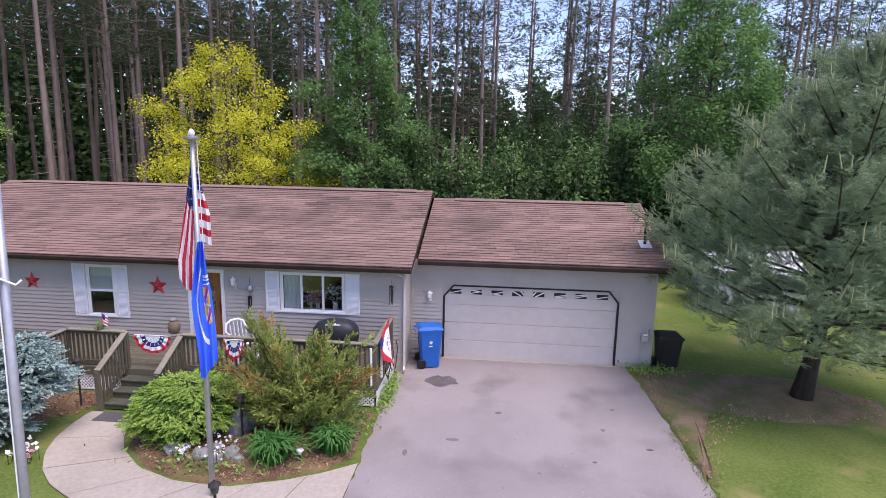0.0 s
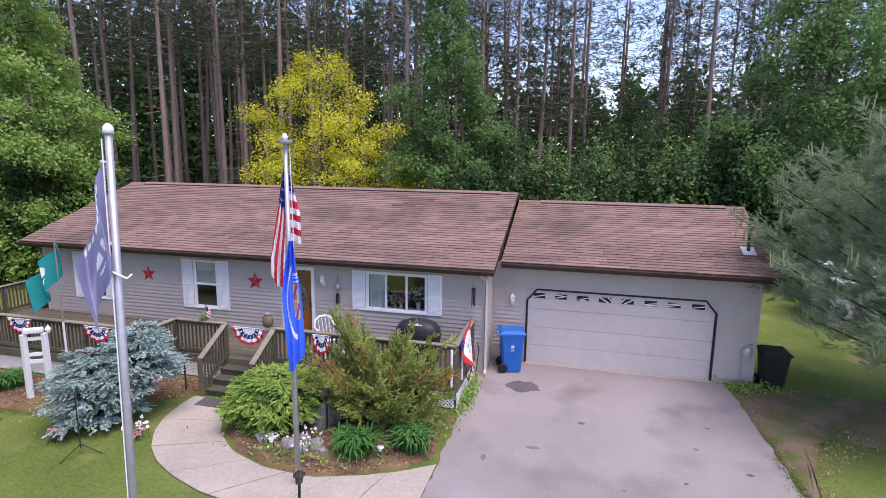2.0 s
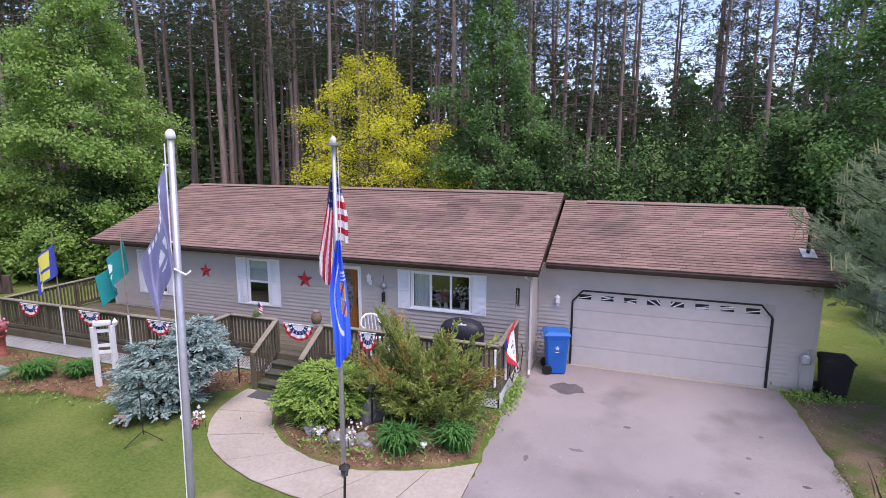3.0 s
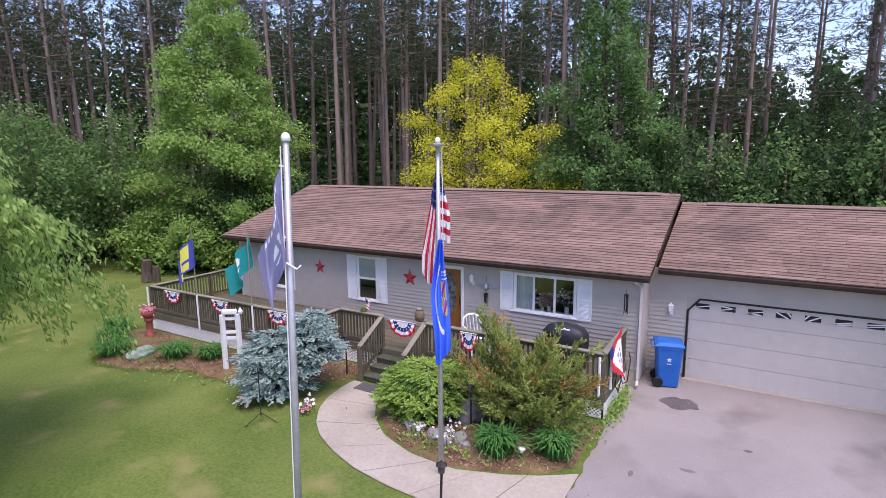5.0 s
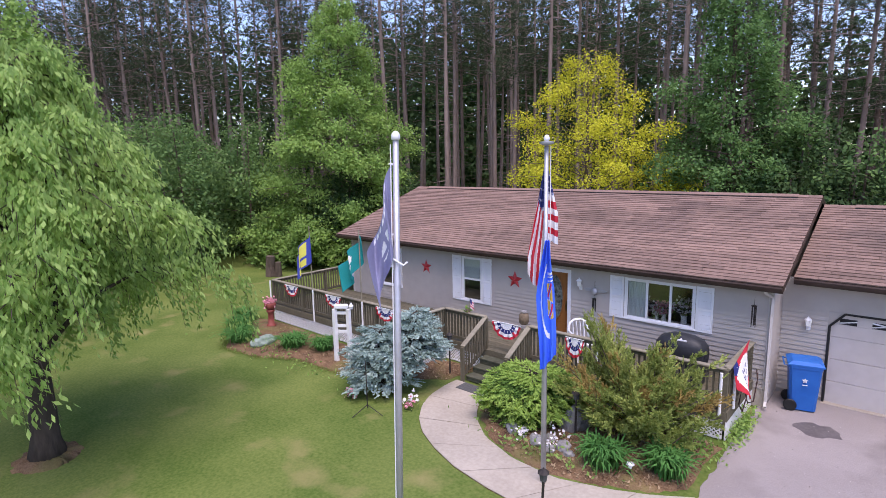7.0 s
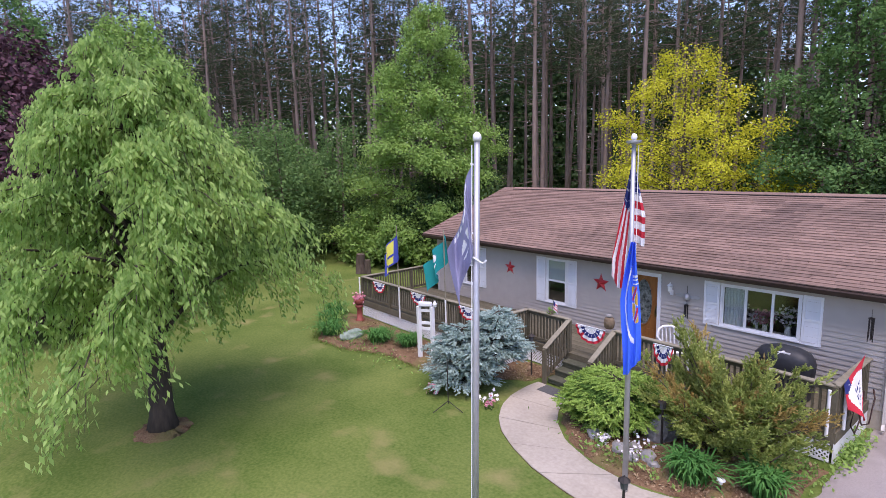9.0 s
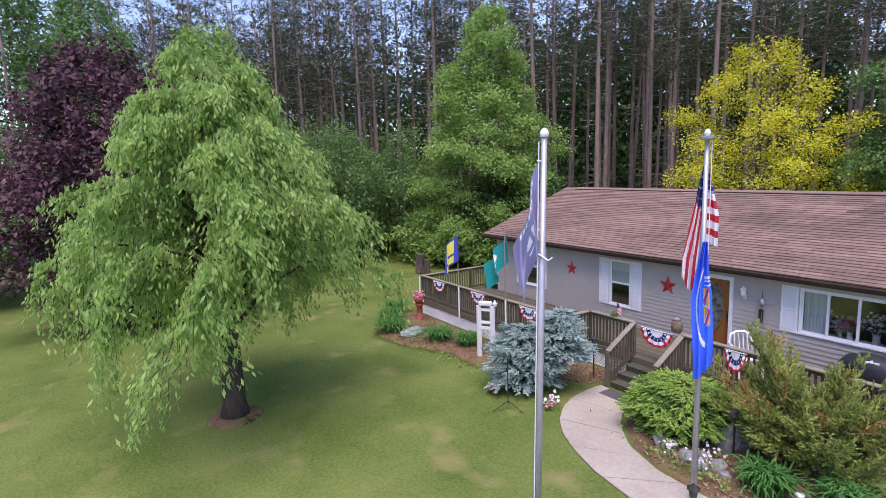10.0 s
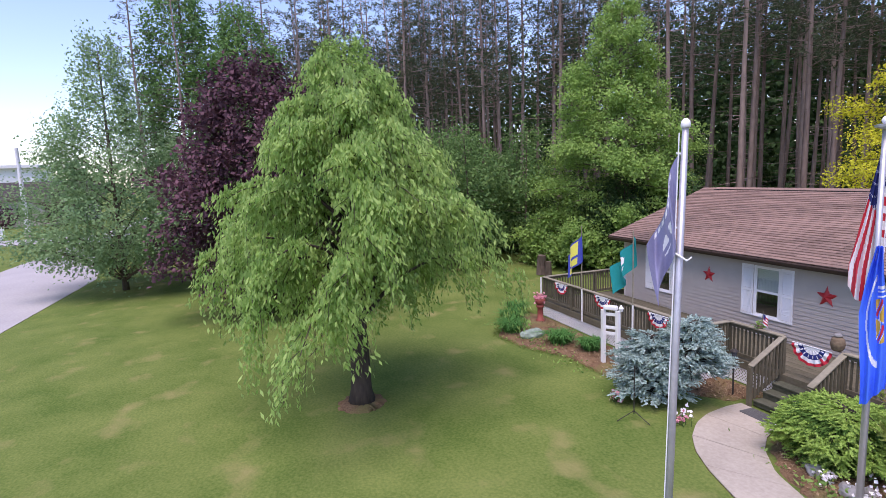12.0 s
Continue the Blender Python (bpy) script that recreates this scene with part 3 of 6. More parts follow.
gable_roof(0.262, 7.12, GEAVE_Y, 2.965, GRIDGE_Y, GRIDGE_Z, 6, 2.86)


def window(x0, x1, z0, z1, mullions, shutters, double_hung, label):
    """A white window with panes, sill and a pair of louvred shutters."""
    w = part("window", Geo().box(x0, x1, -0.028, 0.02, z1 - 0.05, z1).box(x0, x1, -0.028, 0.02, z0, z0 + 0.05).box(x0, x0 + 0.05, -0.028, 0.02, z0 + 0.05, z1 - 0.05).box(x1 - 0.05, x1, -0.028, 0.02, z0 + 0.05, z1 - 0.05), WHITE, house, label)
    part("window_sill", Geo().box(x0 - 0.03, x1 + 0.03, -0.06, -0.0285, z0 - 0.02, z0 + 0.025, cut=0.006), WHITE, w)
    edges = [x0 + 0.05, *mullions, x1 - 0.05]
    for m in mullions:
        part("mullion", Geo().box(m - 0.03, m + 0.03, -0.022, 0.016, z0 + 0.05, z1 - 0.05), WHITE, w)
    for a, b in zip(edges, edges[1:]):
        cells = [(z0 + 0.05, (z0 + z1) / 2), ((z0 + z1) / 2, z1 - 0.05)] if double_hung else [(z0 + 0.05, z1 - 0.05)]
        for k, (c, d) in enumerate(cells):
            yy = 0.0 if k else -0.008
            s = 0.03
            part("sash", Geo().box(a, b, yy, yy + 0.02, c, c + s).box(a, b, yy, yy + 0.02, d - s, d).box(a, a + s, yy, yy + 0.02, c + s, d - s).box(b - s, b, yy, yy + 0.02, c + s, d - s), WHITE, w)
            p = part("pane", Geo().box(a + s, b - s, yy + 0.008, yy + 0.012, c + s, d - s), GLASS, w)
            p.visible_shadow = False
    for a, b in shutters:
        gg = Geo().box(a, a + 0.05, -0.045, -0.017, z0 - 0.02, z1 + 0.01).box(b - 0.05, b, -0.045, -0.017, z0 - 0.02, z1 + 0.01)
        for zz in (z0 - 0.02, (z0 + z1) / 2 - 0.03, z1 - 0.05):
            gg.box(a + 0.05, b - 0.05, -0.045, -0.017, zz, zz + 0.06)
        zz = z0 + 0.05
        while zz < z1 - 0.07:
            gg.add([(a + 0.05, -0.022, zz + 0.03), (b - 0.05, -0.022, zz + 0.03), (b - 0.05, -0.04, zz), (a + 0.05, -0.04, zz)], [(3, 2, 1, 0)])
            zz += 0.032
        part("shutter", gg, WHITE, w, "white louvred shutter")
    return w


window(-12.95, -12.2, 1.17, 2.63, [], [(-13.43, -12.97), (-12.17, -11.78)], True, "white double-hung window")
win_mid = window(-8.93, -8.10, 1.17, 2.64, [], [(-9.33, -8.95), (-8.08, -7.71)], True, "white double-hung window")
win_big = window(-3.36, -1.59, 1.55, 2.64, [-2.77, -2.18], [(-3.76, -3.38), (-1.57, -1.18)], False, "wide white three-light window")

# ---- deck ----
FLOOR_Z = 0.62
deck = thing("deck", (-8, -1.5, 0), "weathered green-brown wooden front deck with railing and white lattice", "deck")


def railing(a, b, end_posts=(True, True), gap=0.118, h=0.92, z0=FLOOR_Z, z1=None, post_every=1.9):
    """A run of railing from a to b: cap, rails, posts and balusters."""
    a, b = Vector((*a, z0)), Vector((*b, z0 if z1 is None else z1))
    d = b - a
    flat = Vector((d.x, d.y, 0)).length
    up = Vector((0, 0, 1))
    r = part("railing", Geo().beam(a + up * (h - 0.02), b + up * (h - 0.02), 0.14, 0.036, 0.006), RAILCAP, deck, "weathered wooden railing")
    part("upper_rail", Geo().beam(a + up * (h - 0.085), b + up * (h - 0.085), 0.04, 0.085), DECKWOOD, r)
    part("lower_rail", Geo().beam(a + up * 0.10, b + up * 0.10, 0.04, 0.085), DECKWOOD, r)
    n = max(1, round(flat / post_every))
    for k in range(n + 1):
        if (k == 0 and not end_posts[0]) or (k == n and not end_posts[1]):
            continue
        p = a.lerp(b, k / n)
        part("post", Geo().box(p.x - 0.045, p.x + 0.045, p.y - 0.045, p.y + 0.045, p.z - 0.3, p.z + h - 0.039), DECKWOOD, r)
    m = max(2, round(flat / gap))
    base = mesh_of("baluster", Geo().box(-0.019, 0.019, -0.019, 0.019, 0.06, h - 0.05), DECKWOOD)
    for k in range(1, m):
        p = a.lerp(b, k / m)
        q = new("baluster", base)
        q.parent = r
        q.location = p - Vector(deck.location) + Vector((0.0, 0.038, 0)) * (1 if abs(d.x) > abs(d.y) else 0) + Vector((0.038, 0, 0)) * (0 if abs(d.x) > abs(d.y) else 1)
    return r


DX0, DXJ, DX1, DY0, DY1 = -15.5, -7.85, -0.32, -3.1, -2.12
SX0, SX1 = -6.35, -4.95
railing((DX0, DY0), (DXJ, DY0), (True, True))
railing((DXJ, DY0), (DXJ, DY1), (False, True), post_every=2)
railing((DXJ, DY1), (SX0, DY1), (False, True), post_every=2)
railing((SX1, DY1), (DX1, DY1), (True, True))
railing((DX1, DY1), (DX1, -0.03), (False, False), post_every=3)
railing((DX0, DY0), (DX0, 1.6), (False, True))
railing((SX0, DY1), (SX0, DY1 - 1.02), (False, True), z0=FLOOR_Z, z1=0.05, post_every=2)
railing((SX1, DY1), (SX1, DY1 - 1.02), (False, True), z0=FLOOR_Z, z1=0.05, post_every=2)

y, i = -0.02, 0
while y > DY0 + 0.05:
    x1 = DX1 - 0.0 if y > DY1 else DXJ
    part("floorboard", Geo().box(DX0 - 0.03, x1 + 0.03, y - 0.136, y, FLOOR_Z - 0.04, FLOOR_Z - 0.003 * (i % 2), cut=0.004), DECKWOOD, deck)
    y -= 0.142
    i += 1
part("rim_board", Geo().box(DX0 - 0.03, DXJ + 0.03, DY0 - 0.06, DY0 - 0.02, 0.40, FLOOR_Z - 0.005).box(DXJ + 0.035, DX1 + 0.03, DY1 - 0.06, DY1 - 0.02, 0.40, FLOOR_Z - 0.005)
     .box(DX1 + 0.035, DX1 + 0.07, DY1 - 0.02, -0.02, 0.40, FLOOR_Z - 0.005).box(DX0 - 0.07, DX0 - 0.035, DY0 - 0.02, 1.6, 0.40, FLOOR_Z - 0.005), DECKWOOD, deck)


def lattice(a, b, z0, z1, off):
    """Crossed white slats in the upright plane from a to b."""
    a, b = Vector((*a, 0)), Vector((*b, 0))
    d = (b - a).normalized()
    ln, h = (b - a).length, z1 - z0
    nrm = Vector((d.y, -d.x, 0))
    gg = Geo()
    c = -h
    step = 0.088
    while c < ln:
        for s in (0, 1):
            t0, t1 = max(0, -c), min(h, ln - c)
            if t1 - t0 > 0.02:
                e0, e1 = (c + t0, t0), (c + t1, t1)
                if s:
                    e0, e1 = (e0[0], h - e0[1]), (e1[0], h - e1[1])
                p = [a + d * e0[0] + Vector((0, 0, z0 + e0[1])), a + d * e1[0] + Vector((0, 0, z0 + e1[1]))]
                w = 0.014
                sl = Vector((0, 0, 1)) * w
                o0, o1 = nrm * (off + 0.006 * s), nrm * (off + 0.006 * s + 0.006)
                gg.add([p[0] - sl * 1.4 + o0, p[1] - sl * 1.4 + o0, p[1] + sl * 1.4 + o0, p[0] + sl * 1.4 + o0, p[0] - sl * 1.4 + o1, p[1] - sl * 1.4 + o1, p[1] + sl * 1.4 + o1, p[0] + sl * 1.4 + o1],
                       [(4, 5, 6, 7), (0, 1, 5, 4), (3, 7, 6, 2), (3, 2, 1, 0)])
        c += step
    for zz in (z0, z1 - 0.03):
        gg.add([a + nrm * (off + k) + Vector((0, 0, zz + q)) for k in (0, 0.02) for q in (0, 0.04)] + [b + nrm * (off + k) + Vector((0, 0, zz + q)) for k in (0, 0.02) for q in (0, 0.04)],
               [(0, 4, 5, 1), (2, 3, 7, 6), (1, 5, 7, 3), (0, 2, 6, 4)])
    return part("lattice", gg, WHITE, deck, "white lattice skirting")


lattice((DX0, DY0), (DXJ, DY0), 0.02, 0.40, 0.03)
lattice((DXJ, DY0), (DXJ, DY1), 0.02, 0.40, 0.01)
lattice((DXJ, DY1), (SX0, DY1), 0.02, 0.40, 0.03)
lattice((SX1, DY1), (DX1, DY1), 0.02, 0.40, 0.03)
part("skirt_board", Geo().box(DX1 + 0.04, DX1 + 0.065, DY1 - 0.03, -0.02, 0.0, 0.398), WHITE, deck, "white painted skirting board")
for k in range(3):
    z1 = FLOOR_Z - 0.155 * (k + 1)
    y1 = DY1 - 0.08 - 0.29 * k
    part("step", Geo().box(SX0 + 0.05, SX1 - 0.05, y1 - 0.30, y1, z1 - 0.04, z1, cut=0.006).box(SX0 + 0.05, SX1 - 0.05, y1 - 0.275, y1 - 0.245, 0.02, z1 - 0.042), STEPWOOD, deck, "green-brown wooden step")


# ---- trees ----
def pine_mesh(seed, height, crown):
    """Trunk, dead stubs and a ragged high crown of a plantation pine."""
    r = np.random.default_rng(seed)
    wood = Geo()
    bx, by = r.normal(size=2) * 0.35
    def ax(h):
        f = h / height
        return np.array([bx * math.sin(f * 2.2), by * f * f, h])
    hs = np.linspace(-0.1, height, 12)
    wood.tube([ax(h) for h in hs], [0.19 * (1 - 0.86 * max(h, 0) / height) + 0.01 for h in hs], 6)
    base, dirs = [], []
    for k in range(28):
        h = r.uniform(3.0, crown + 2)
        a = r.uniform(0, math.tau)
        ln = r.uniform(0.5, 1.7)
        p = ax(h)
        q = p + np.array([math.cos(a) * ln, math.sin(a) * ln, r.uniform(-0.3, 0.2)])
        wood.tube([p, q], [0.022, 0.006], 3, False)
    n = 36
    for k in range(n):
        u = (k + r.uniform()) / n
        h = crown + (height - crown) * u
        a = k * 2.4 + r.normal() * 0.4
        ln = (2.5 * (1 - u) ** 0.7 + 0.5) * r.uniform(0.6, 1.15) * (0.75 + 0.25 * min(1, u * 4))
        d = np.array([math.cos(a), math.sin(a), r.uniform(-0.1, 0.35)])
        p = ax(h)
        q = p + d * ln
        wood.tube([p, p * 0.5 + q * 0.5 + np.array([0, 0, -0.08]), q], [0.035, 0.022, 0.006], 4, False)
        m = int(4 + ln * 6)
        f = r.uniform(0.3, 1.05, m)[:, None]
        base.append(p + d * ln * f + r.normal(size=(m, 3)) * np.array([0.3, 0.3, 0.14]))
        dirs.append(d + r.normal(size=(m, 3)) * 0.7 + np.array([0, 0, 0.3]))
    needles = sprays(r, np.concatenate(base), np.concatenate(dirs), 0.42, 3, 0.27, 0.026, 42)
    return wood, needles


pines = []
for k, (h, c) in enumerate(((23, 12.0), (25, 13.5), (21.5, 10.5), (24, 12.5), (22, 8.0))):
    wood, needles = pine_mesh(40 + k, h, c)
    t = thing("pine_tree", (0, 0, 0), "tall plantation pine with bare lower trunk", "tree", "pines of the wood behind the house")
    part("trunk", wood, PINEBARK, t, smooth=True)
    part("crown", needles, NEEDLE_PINE, t)
    pines.append(t)
r = np.random.default_rng(11)
spots = []
for row in range(9):
    for col in range(56):
        x = -88 + col * 2.65 + r.normal() * 0.5
        y = 17.5 + row * 3.1 + r.normal() * 0.6
        front = 17.5 if x > -16 else 17.5 - (-16 - x) * 0.75
        yy = y - (17.5 - front)
        if x < -48:
            yy = y - 24 - 17.5 + 10.5
        slant = x + 0.55 * (yy - 17.5)
        thin = 0.3 if x < -30 else (0.12 if slant < -17 else 0.35)
        if r.uniform() < thin or (x > -3 and (row < 2 or row > 7)) or (x > 26 and yy < 22):
            continue
        spots.append((x, yy))
used = set()
for k, (x, y) in enumerate(spots):
    v = int(r.integers(0, 4)) if x < -3 else 4
    m = Matrix.LocRotScale((x, y, -0.1), Euler((r.normal() * 0.012, r.normal() * 0.012, r.uniform(0, 6.28))), None)
    if v not in used:
        used.add(v)
        pines[v].matrix_basis = m
    else:
        copy_thing(pines[v], m)

ROUND = [0.55, 0.9, 1.0, 0.95, 0.75, 0.45, 0.12]
CONE = [0.75, 1.0, 0.9, 0.72, 0.52, 0.32, 0.08]
OVAL = [0.35, 0.75, 1.0, 1.0, 0.85, 0.55, 0.15]
broadleaf("maple_tree", (-23.7, 6.7, 0), 15.3, 0.6, 5.9, CONE, 430, 200, 0.17, 1.25, LEAF_GREEN, BARK, "large green maple at the corner of the wood", 1, trunk=0.24, flat=0.7)
broadleaf("maple_tree", (-10.8, 12.3, 0), 11.0, 1.6, 4.7, [0.5, 0.85, 1.0, 0.95, 0.8, 0.5, 0.2], 270, 115, 0.135, 1.0, LEAF_YELLOW, BARK, "bright yellow-green maple behind the house roof", 2, trunk=0.14, rise=0.5, flat=0.8)
broadleaf("maple_tree", (-22.0, -12.5, 0), 10.6, 0.6, 4.4, OVAL, 300, 130, 0.21, 1.0, LEAF_PURPLE, DARKBARK, "dark purple-leaved maple on the lawn", 3, trunk=0.2, rise=0.45, flat=1.2)
broadleaf("poplar_tree", (-31.0, -20.1, 0), 13.4, 0.3, 5.2, [0.8, 1.0, 0.95, 0.7, 0.42, 0.25, 0.12], 340, 140, 0.17, 1.15, LEAF_POPLAR, BARK, "airy grey-green poplar beside the side road", 4, trunk=0.13, rise=0.8, flat=1.7)
broadleaf("woods_tree", (-5.1, 16.5, 0), 15.5, 1.5, 3.9, CONE, 280, 125, 0.19, 1.15, LEAF_WOODS, BARK, "tall dark green tree behind the roof ridge", 5, trunk=0.2, flat=1.0)
broadleaf("woods_tree", (12.5, 14.5, 0), 15.5, 1.0, 3.9, OVAL, 300, 125, 0.19, 1.15, LEAF_WOODS, BARK, "tall green tree behind the garage corner", 6, trunk=0.2, flat=1.1)
broadleaf("woods_tree", (-27.0, -8.2, 0), 13.0, 1.0, 4.2, OVAL, 320, 120, 0.20, 1.15, LEAF_GREEN, BARK, "fresh green tree at the edge of the wood", 7, trunk=0.18, flat=1.3)
broadleaf("woods_tree", (-44.0, -17.0, 0), 21, 2.0, 4.6, OVAL, 330, 90, 0.27, 1.5, LEAF_WOODS, BARK, "tall green tree at the end of the wood", 17, trunk=0.25, flat=1.6)

broadleaf("woods_tree", (-39.0, -12.6, 0), 18, 1.5, 4.4, OVAL, 300, 100, 0.24, 1.4, LEAF_WOODS, BARK, "dense green tree behind the purple maple", 18, trunk=0.22, flat=1.4)
for x, y, k in ((-36.9, 7.4, 1.05), (-40.9, 1.4, 1.05), (-36.5, -17.2, 0.8), (-41.5, -9.0, 0.95), (-40.0, -19.5, 0.86), (-44.0, -6.0, 1.0)):
    copy_thing(pines[4], Matrix.LocRotScale((x, y, -0.1), Euler((0, 0, x)), (k, k, k)))

# understorey of the wood: a few forms, copied
under = []
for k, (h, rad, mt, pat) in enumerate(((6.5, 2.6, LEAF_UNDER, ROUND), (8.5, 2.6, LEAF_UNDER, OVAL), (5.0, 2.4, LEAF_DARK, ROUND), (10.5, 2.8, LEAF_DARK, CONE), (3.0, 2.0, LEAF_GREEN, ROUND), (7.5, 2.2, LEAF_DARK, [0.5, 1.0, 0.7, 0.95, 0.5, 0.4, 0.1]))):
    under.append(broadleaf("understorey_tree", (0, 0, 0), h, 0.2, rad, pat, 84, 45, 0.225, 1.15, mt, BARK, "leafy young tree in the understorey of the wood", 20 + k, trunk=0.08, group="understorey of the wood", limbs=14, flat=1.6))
place = []
# mostly dark-leaved forms: the shade behind the garage sits in their colour
for k in range(28):
    place.append((r.uniform(-4, 11), 13.6 + abs(r.normal()) * 3.0, int(r.choice([2, 2, 5, 5, 0]))))
for k in range(26):
    x = r.uniform(-50, -27)
    place.append((x, 15.0 - (-16 - x) * 0.75 + abs(r.normal()) * 4, int(r.choice([0, 1, 4, 2, 4]))))
for k in range(6):
    place.append((r.uniform(-40, 2), 42 + abs(r.normal()) * 6, 3))
for k in range(5):
    place.append((r.uniform(-4, 20), 19 + abs(r.normal()) * 9, int(r.choice([0, 4, 2]))))
for k in range(13):
    place.append((r.uniform(-75, -42), -14 + abs(r.normal()) * 7, int(r.choice([1, 3, 0, 4]))))
for k in range(4):
    place.append((r.uniform(-80, -55), 10 + abs(r.normal()) * 10, 3))
for k in range(8):
    place.append((r.uniform(15, 42), r.uniform(13, 26), int(r.choice([1, 3, 0]))))
for k in range(10):
    f = r.uniform()
    place.append((-27 + 10 * f + r.normal() * 0.6, 2.5 + 6.5 * f + abs(r.normal()) * 1.0, int(r.choice([4, 4, 2]))))
for k in range(12):
    place.append((r.uniform(-38, -27), r.uniform(-4, 5), int(r.choice([1, 0, 4, 1]))))
deep = np.random.default_rng(78)
for k in range(16):
    place.append((deep.uniform(-3, 17), 21 + deep.uniform(0, 9), int(deep.choice([3, 3, 1, 5]))))
used = set()
for x, y, v in place:
    m = Matrix.LocRotScale((x, y, 0), Euler((0, 0, r.uniform(0, 6.28))), None)
    if v not in used:
        used.add(v)
        under[v].matrix_basis = m
    else:
        copy_thing(under[v], m)


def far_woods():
    """The closed depth of the wood behind the rows of pines, its shade put into the leaf colour."""
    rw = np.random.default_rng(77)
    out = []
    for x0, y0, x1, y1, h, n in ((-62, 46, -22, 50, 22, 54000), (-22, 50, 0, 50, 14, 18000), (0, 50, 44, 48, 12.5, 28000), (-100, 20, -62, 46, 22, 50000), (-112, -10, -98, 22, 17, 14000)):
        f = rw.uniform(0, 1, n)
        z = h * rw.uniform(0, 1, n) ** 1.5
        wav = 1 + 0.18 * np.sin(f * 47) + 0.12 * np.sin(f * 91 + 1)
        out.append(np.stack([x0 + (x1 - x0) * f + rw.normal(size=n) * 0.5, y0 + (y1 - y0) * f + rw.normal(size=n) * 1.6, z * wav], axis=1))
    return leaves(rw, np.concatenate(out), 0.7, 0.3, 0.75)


single("far_woods", far_woods(), LEAF_DARK, "leafy depth of the wood behind the pines, its shade put into the leaf colour", "woods", "stuff")


def weeping_tree(at):
    """A broad cone of arching boughs, hung with tresses of leafy twigs."""
    x, y, z = at
    r = np.random.default_rng(8)
    t = thing("weeping_tree", at, "weeping ornamental tree with hanging bright green twigs", "tree")
    wood = Geo()
    trunk = [(x, y, 0), (x + 0.02, y, 0.4), (x - 0.05, y + 0.03, 1.1), (x + 0.08, y, 1.9), (x + 0.04, y, 3.0), (x - 0.08, y, 4.6), (x, y, 6.6), (x + 0.05, y, 7.7)]
    wood.tube(trunk, [0.36, 0.26, 0.235, 0.22, 0.16, 0.1, 0.045, 0.015], 14)
    pos, lie = [], []
    limbs = 66
    for k in range(limbs):
        u = (k + 0.5) / limbs
        a = k * 2.399 + r.normal() * 0.25
        reach = (0.55 + 3.55 * (1 - u) ** 0.7) * r.uniform(0.72, 1.1) * (1 + 0.12 * math.sin(a * 2 + 0.6) + 0.08 * math.sin(a * 5))
        out = np.array([math.cos(a), math.sin(a), 0])
        hub = np.array([x, y, 1.7 + 5.4 * u])
        top = 3.85 + 4.15 * u + r.normal() * 0.22
        apex = hub + out * reach * 0.5
        apex[2] = top + 0.45
        tip = hub + out * reach
        tip[2] = top - (0.35 + 0.5 * (1 - u)) * r.uniform(0.6, 1.3)
        def bough(f):
            return (1 - f) ** 2 * hub + 2 * f * (1 - f) * apex + f * f * tip
        wood.tube([bough(f) for f in np.linspace(0, 1, 7)], [0.065, 0.05, 0.04, 0.03, 0.022, 0.014, 0.007], 5, False)
        for q in range(8):
            f0 = (q + r.uniform(0.2, 1.0)) / 8 * 0.86 + 0.16
            b0 = a + r.normal() * 0.75
            long = r.uniform(0.45, 1.75) * (0.55 + 0.6 * f0) * (1.1 - 0.55 * u)
            for w in range(5):
                st = bough(min(1.0, f0 + r.normal() * 0.03)) + r.normal(size=3) * np.array([0.10, 0.10, 0.05])
                drop = min(long * r.uniform(0.6, 1.1), st[2] - r.uniform(0.9, 2.0))
                if drop < 0.2:
                    continue
                n = int(drop * 17) + 5
                g = np.linspace(0, 1, n)
                drift = abs(r.normal()) * 0.15 + 0.28
                b = b0 + r.normal() * 0.35
                line = st + np.stack([math.cos(b) * drift * np.sqrt(g), math.sin(b) * drift * np.sqrt(g), 0.16 * np.sin(g * 2.4) - drop * g ** 1.5], axis=1)
                if w < 2:
                    wood.tube([line[0], line[n // 2], line[-1]], [0.010, 0.007, 0.003], 3, False)
                pos.append(line + r.normal(size=line.shape) * 0.05)
                lie.append(np.tile([math.cos(b) * 0.5, math.sin(b) * 0.5, 0.0], (n, 1)))
    pos, lie = np.concatenate(pos), np.concatenate(lie)
    part("trunk", wood, DARKBARK, t, "dark furrowed trunk", smooth=True)
    part("crown", np.concatenate([leaves(r, pos, 0.15, 1.7, 0.36, lie, 0.2), leaves(r, pos + r.normal(size=pos.shape) * 0.06, 0.14, 1.4, 0.38, lie, 0.3)]), LEAF_WEEP, t)
    return t


weeping_tree((-10.44, -11.36, 0))


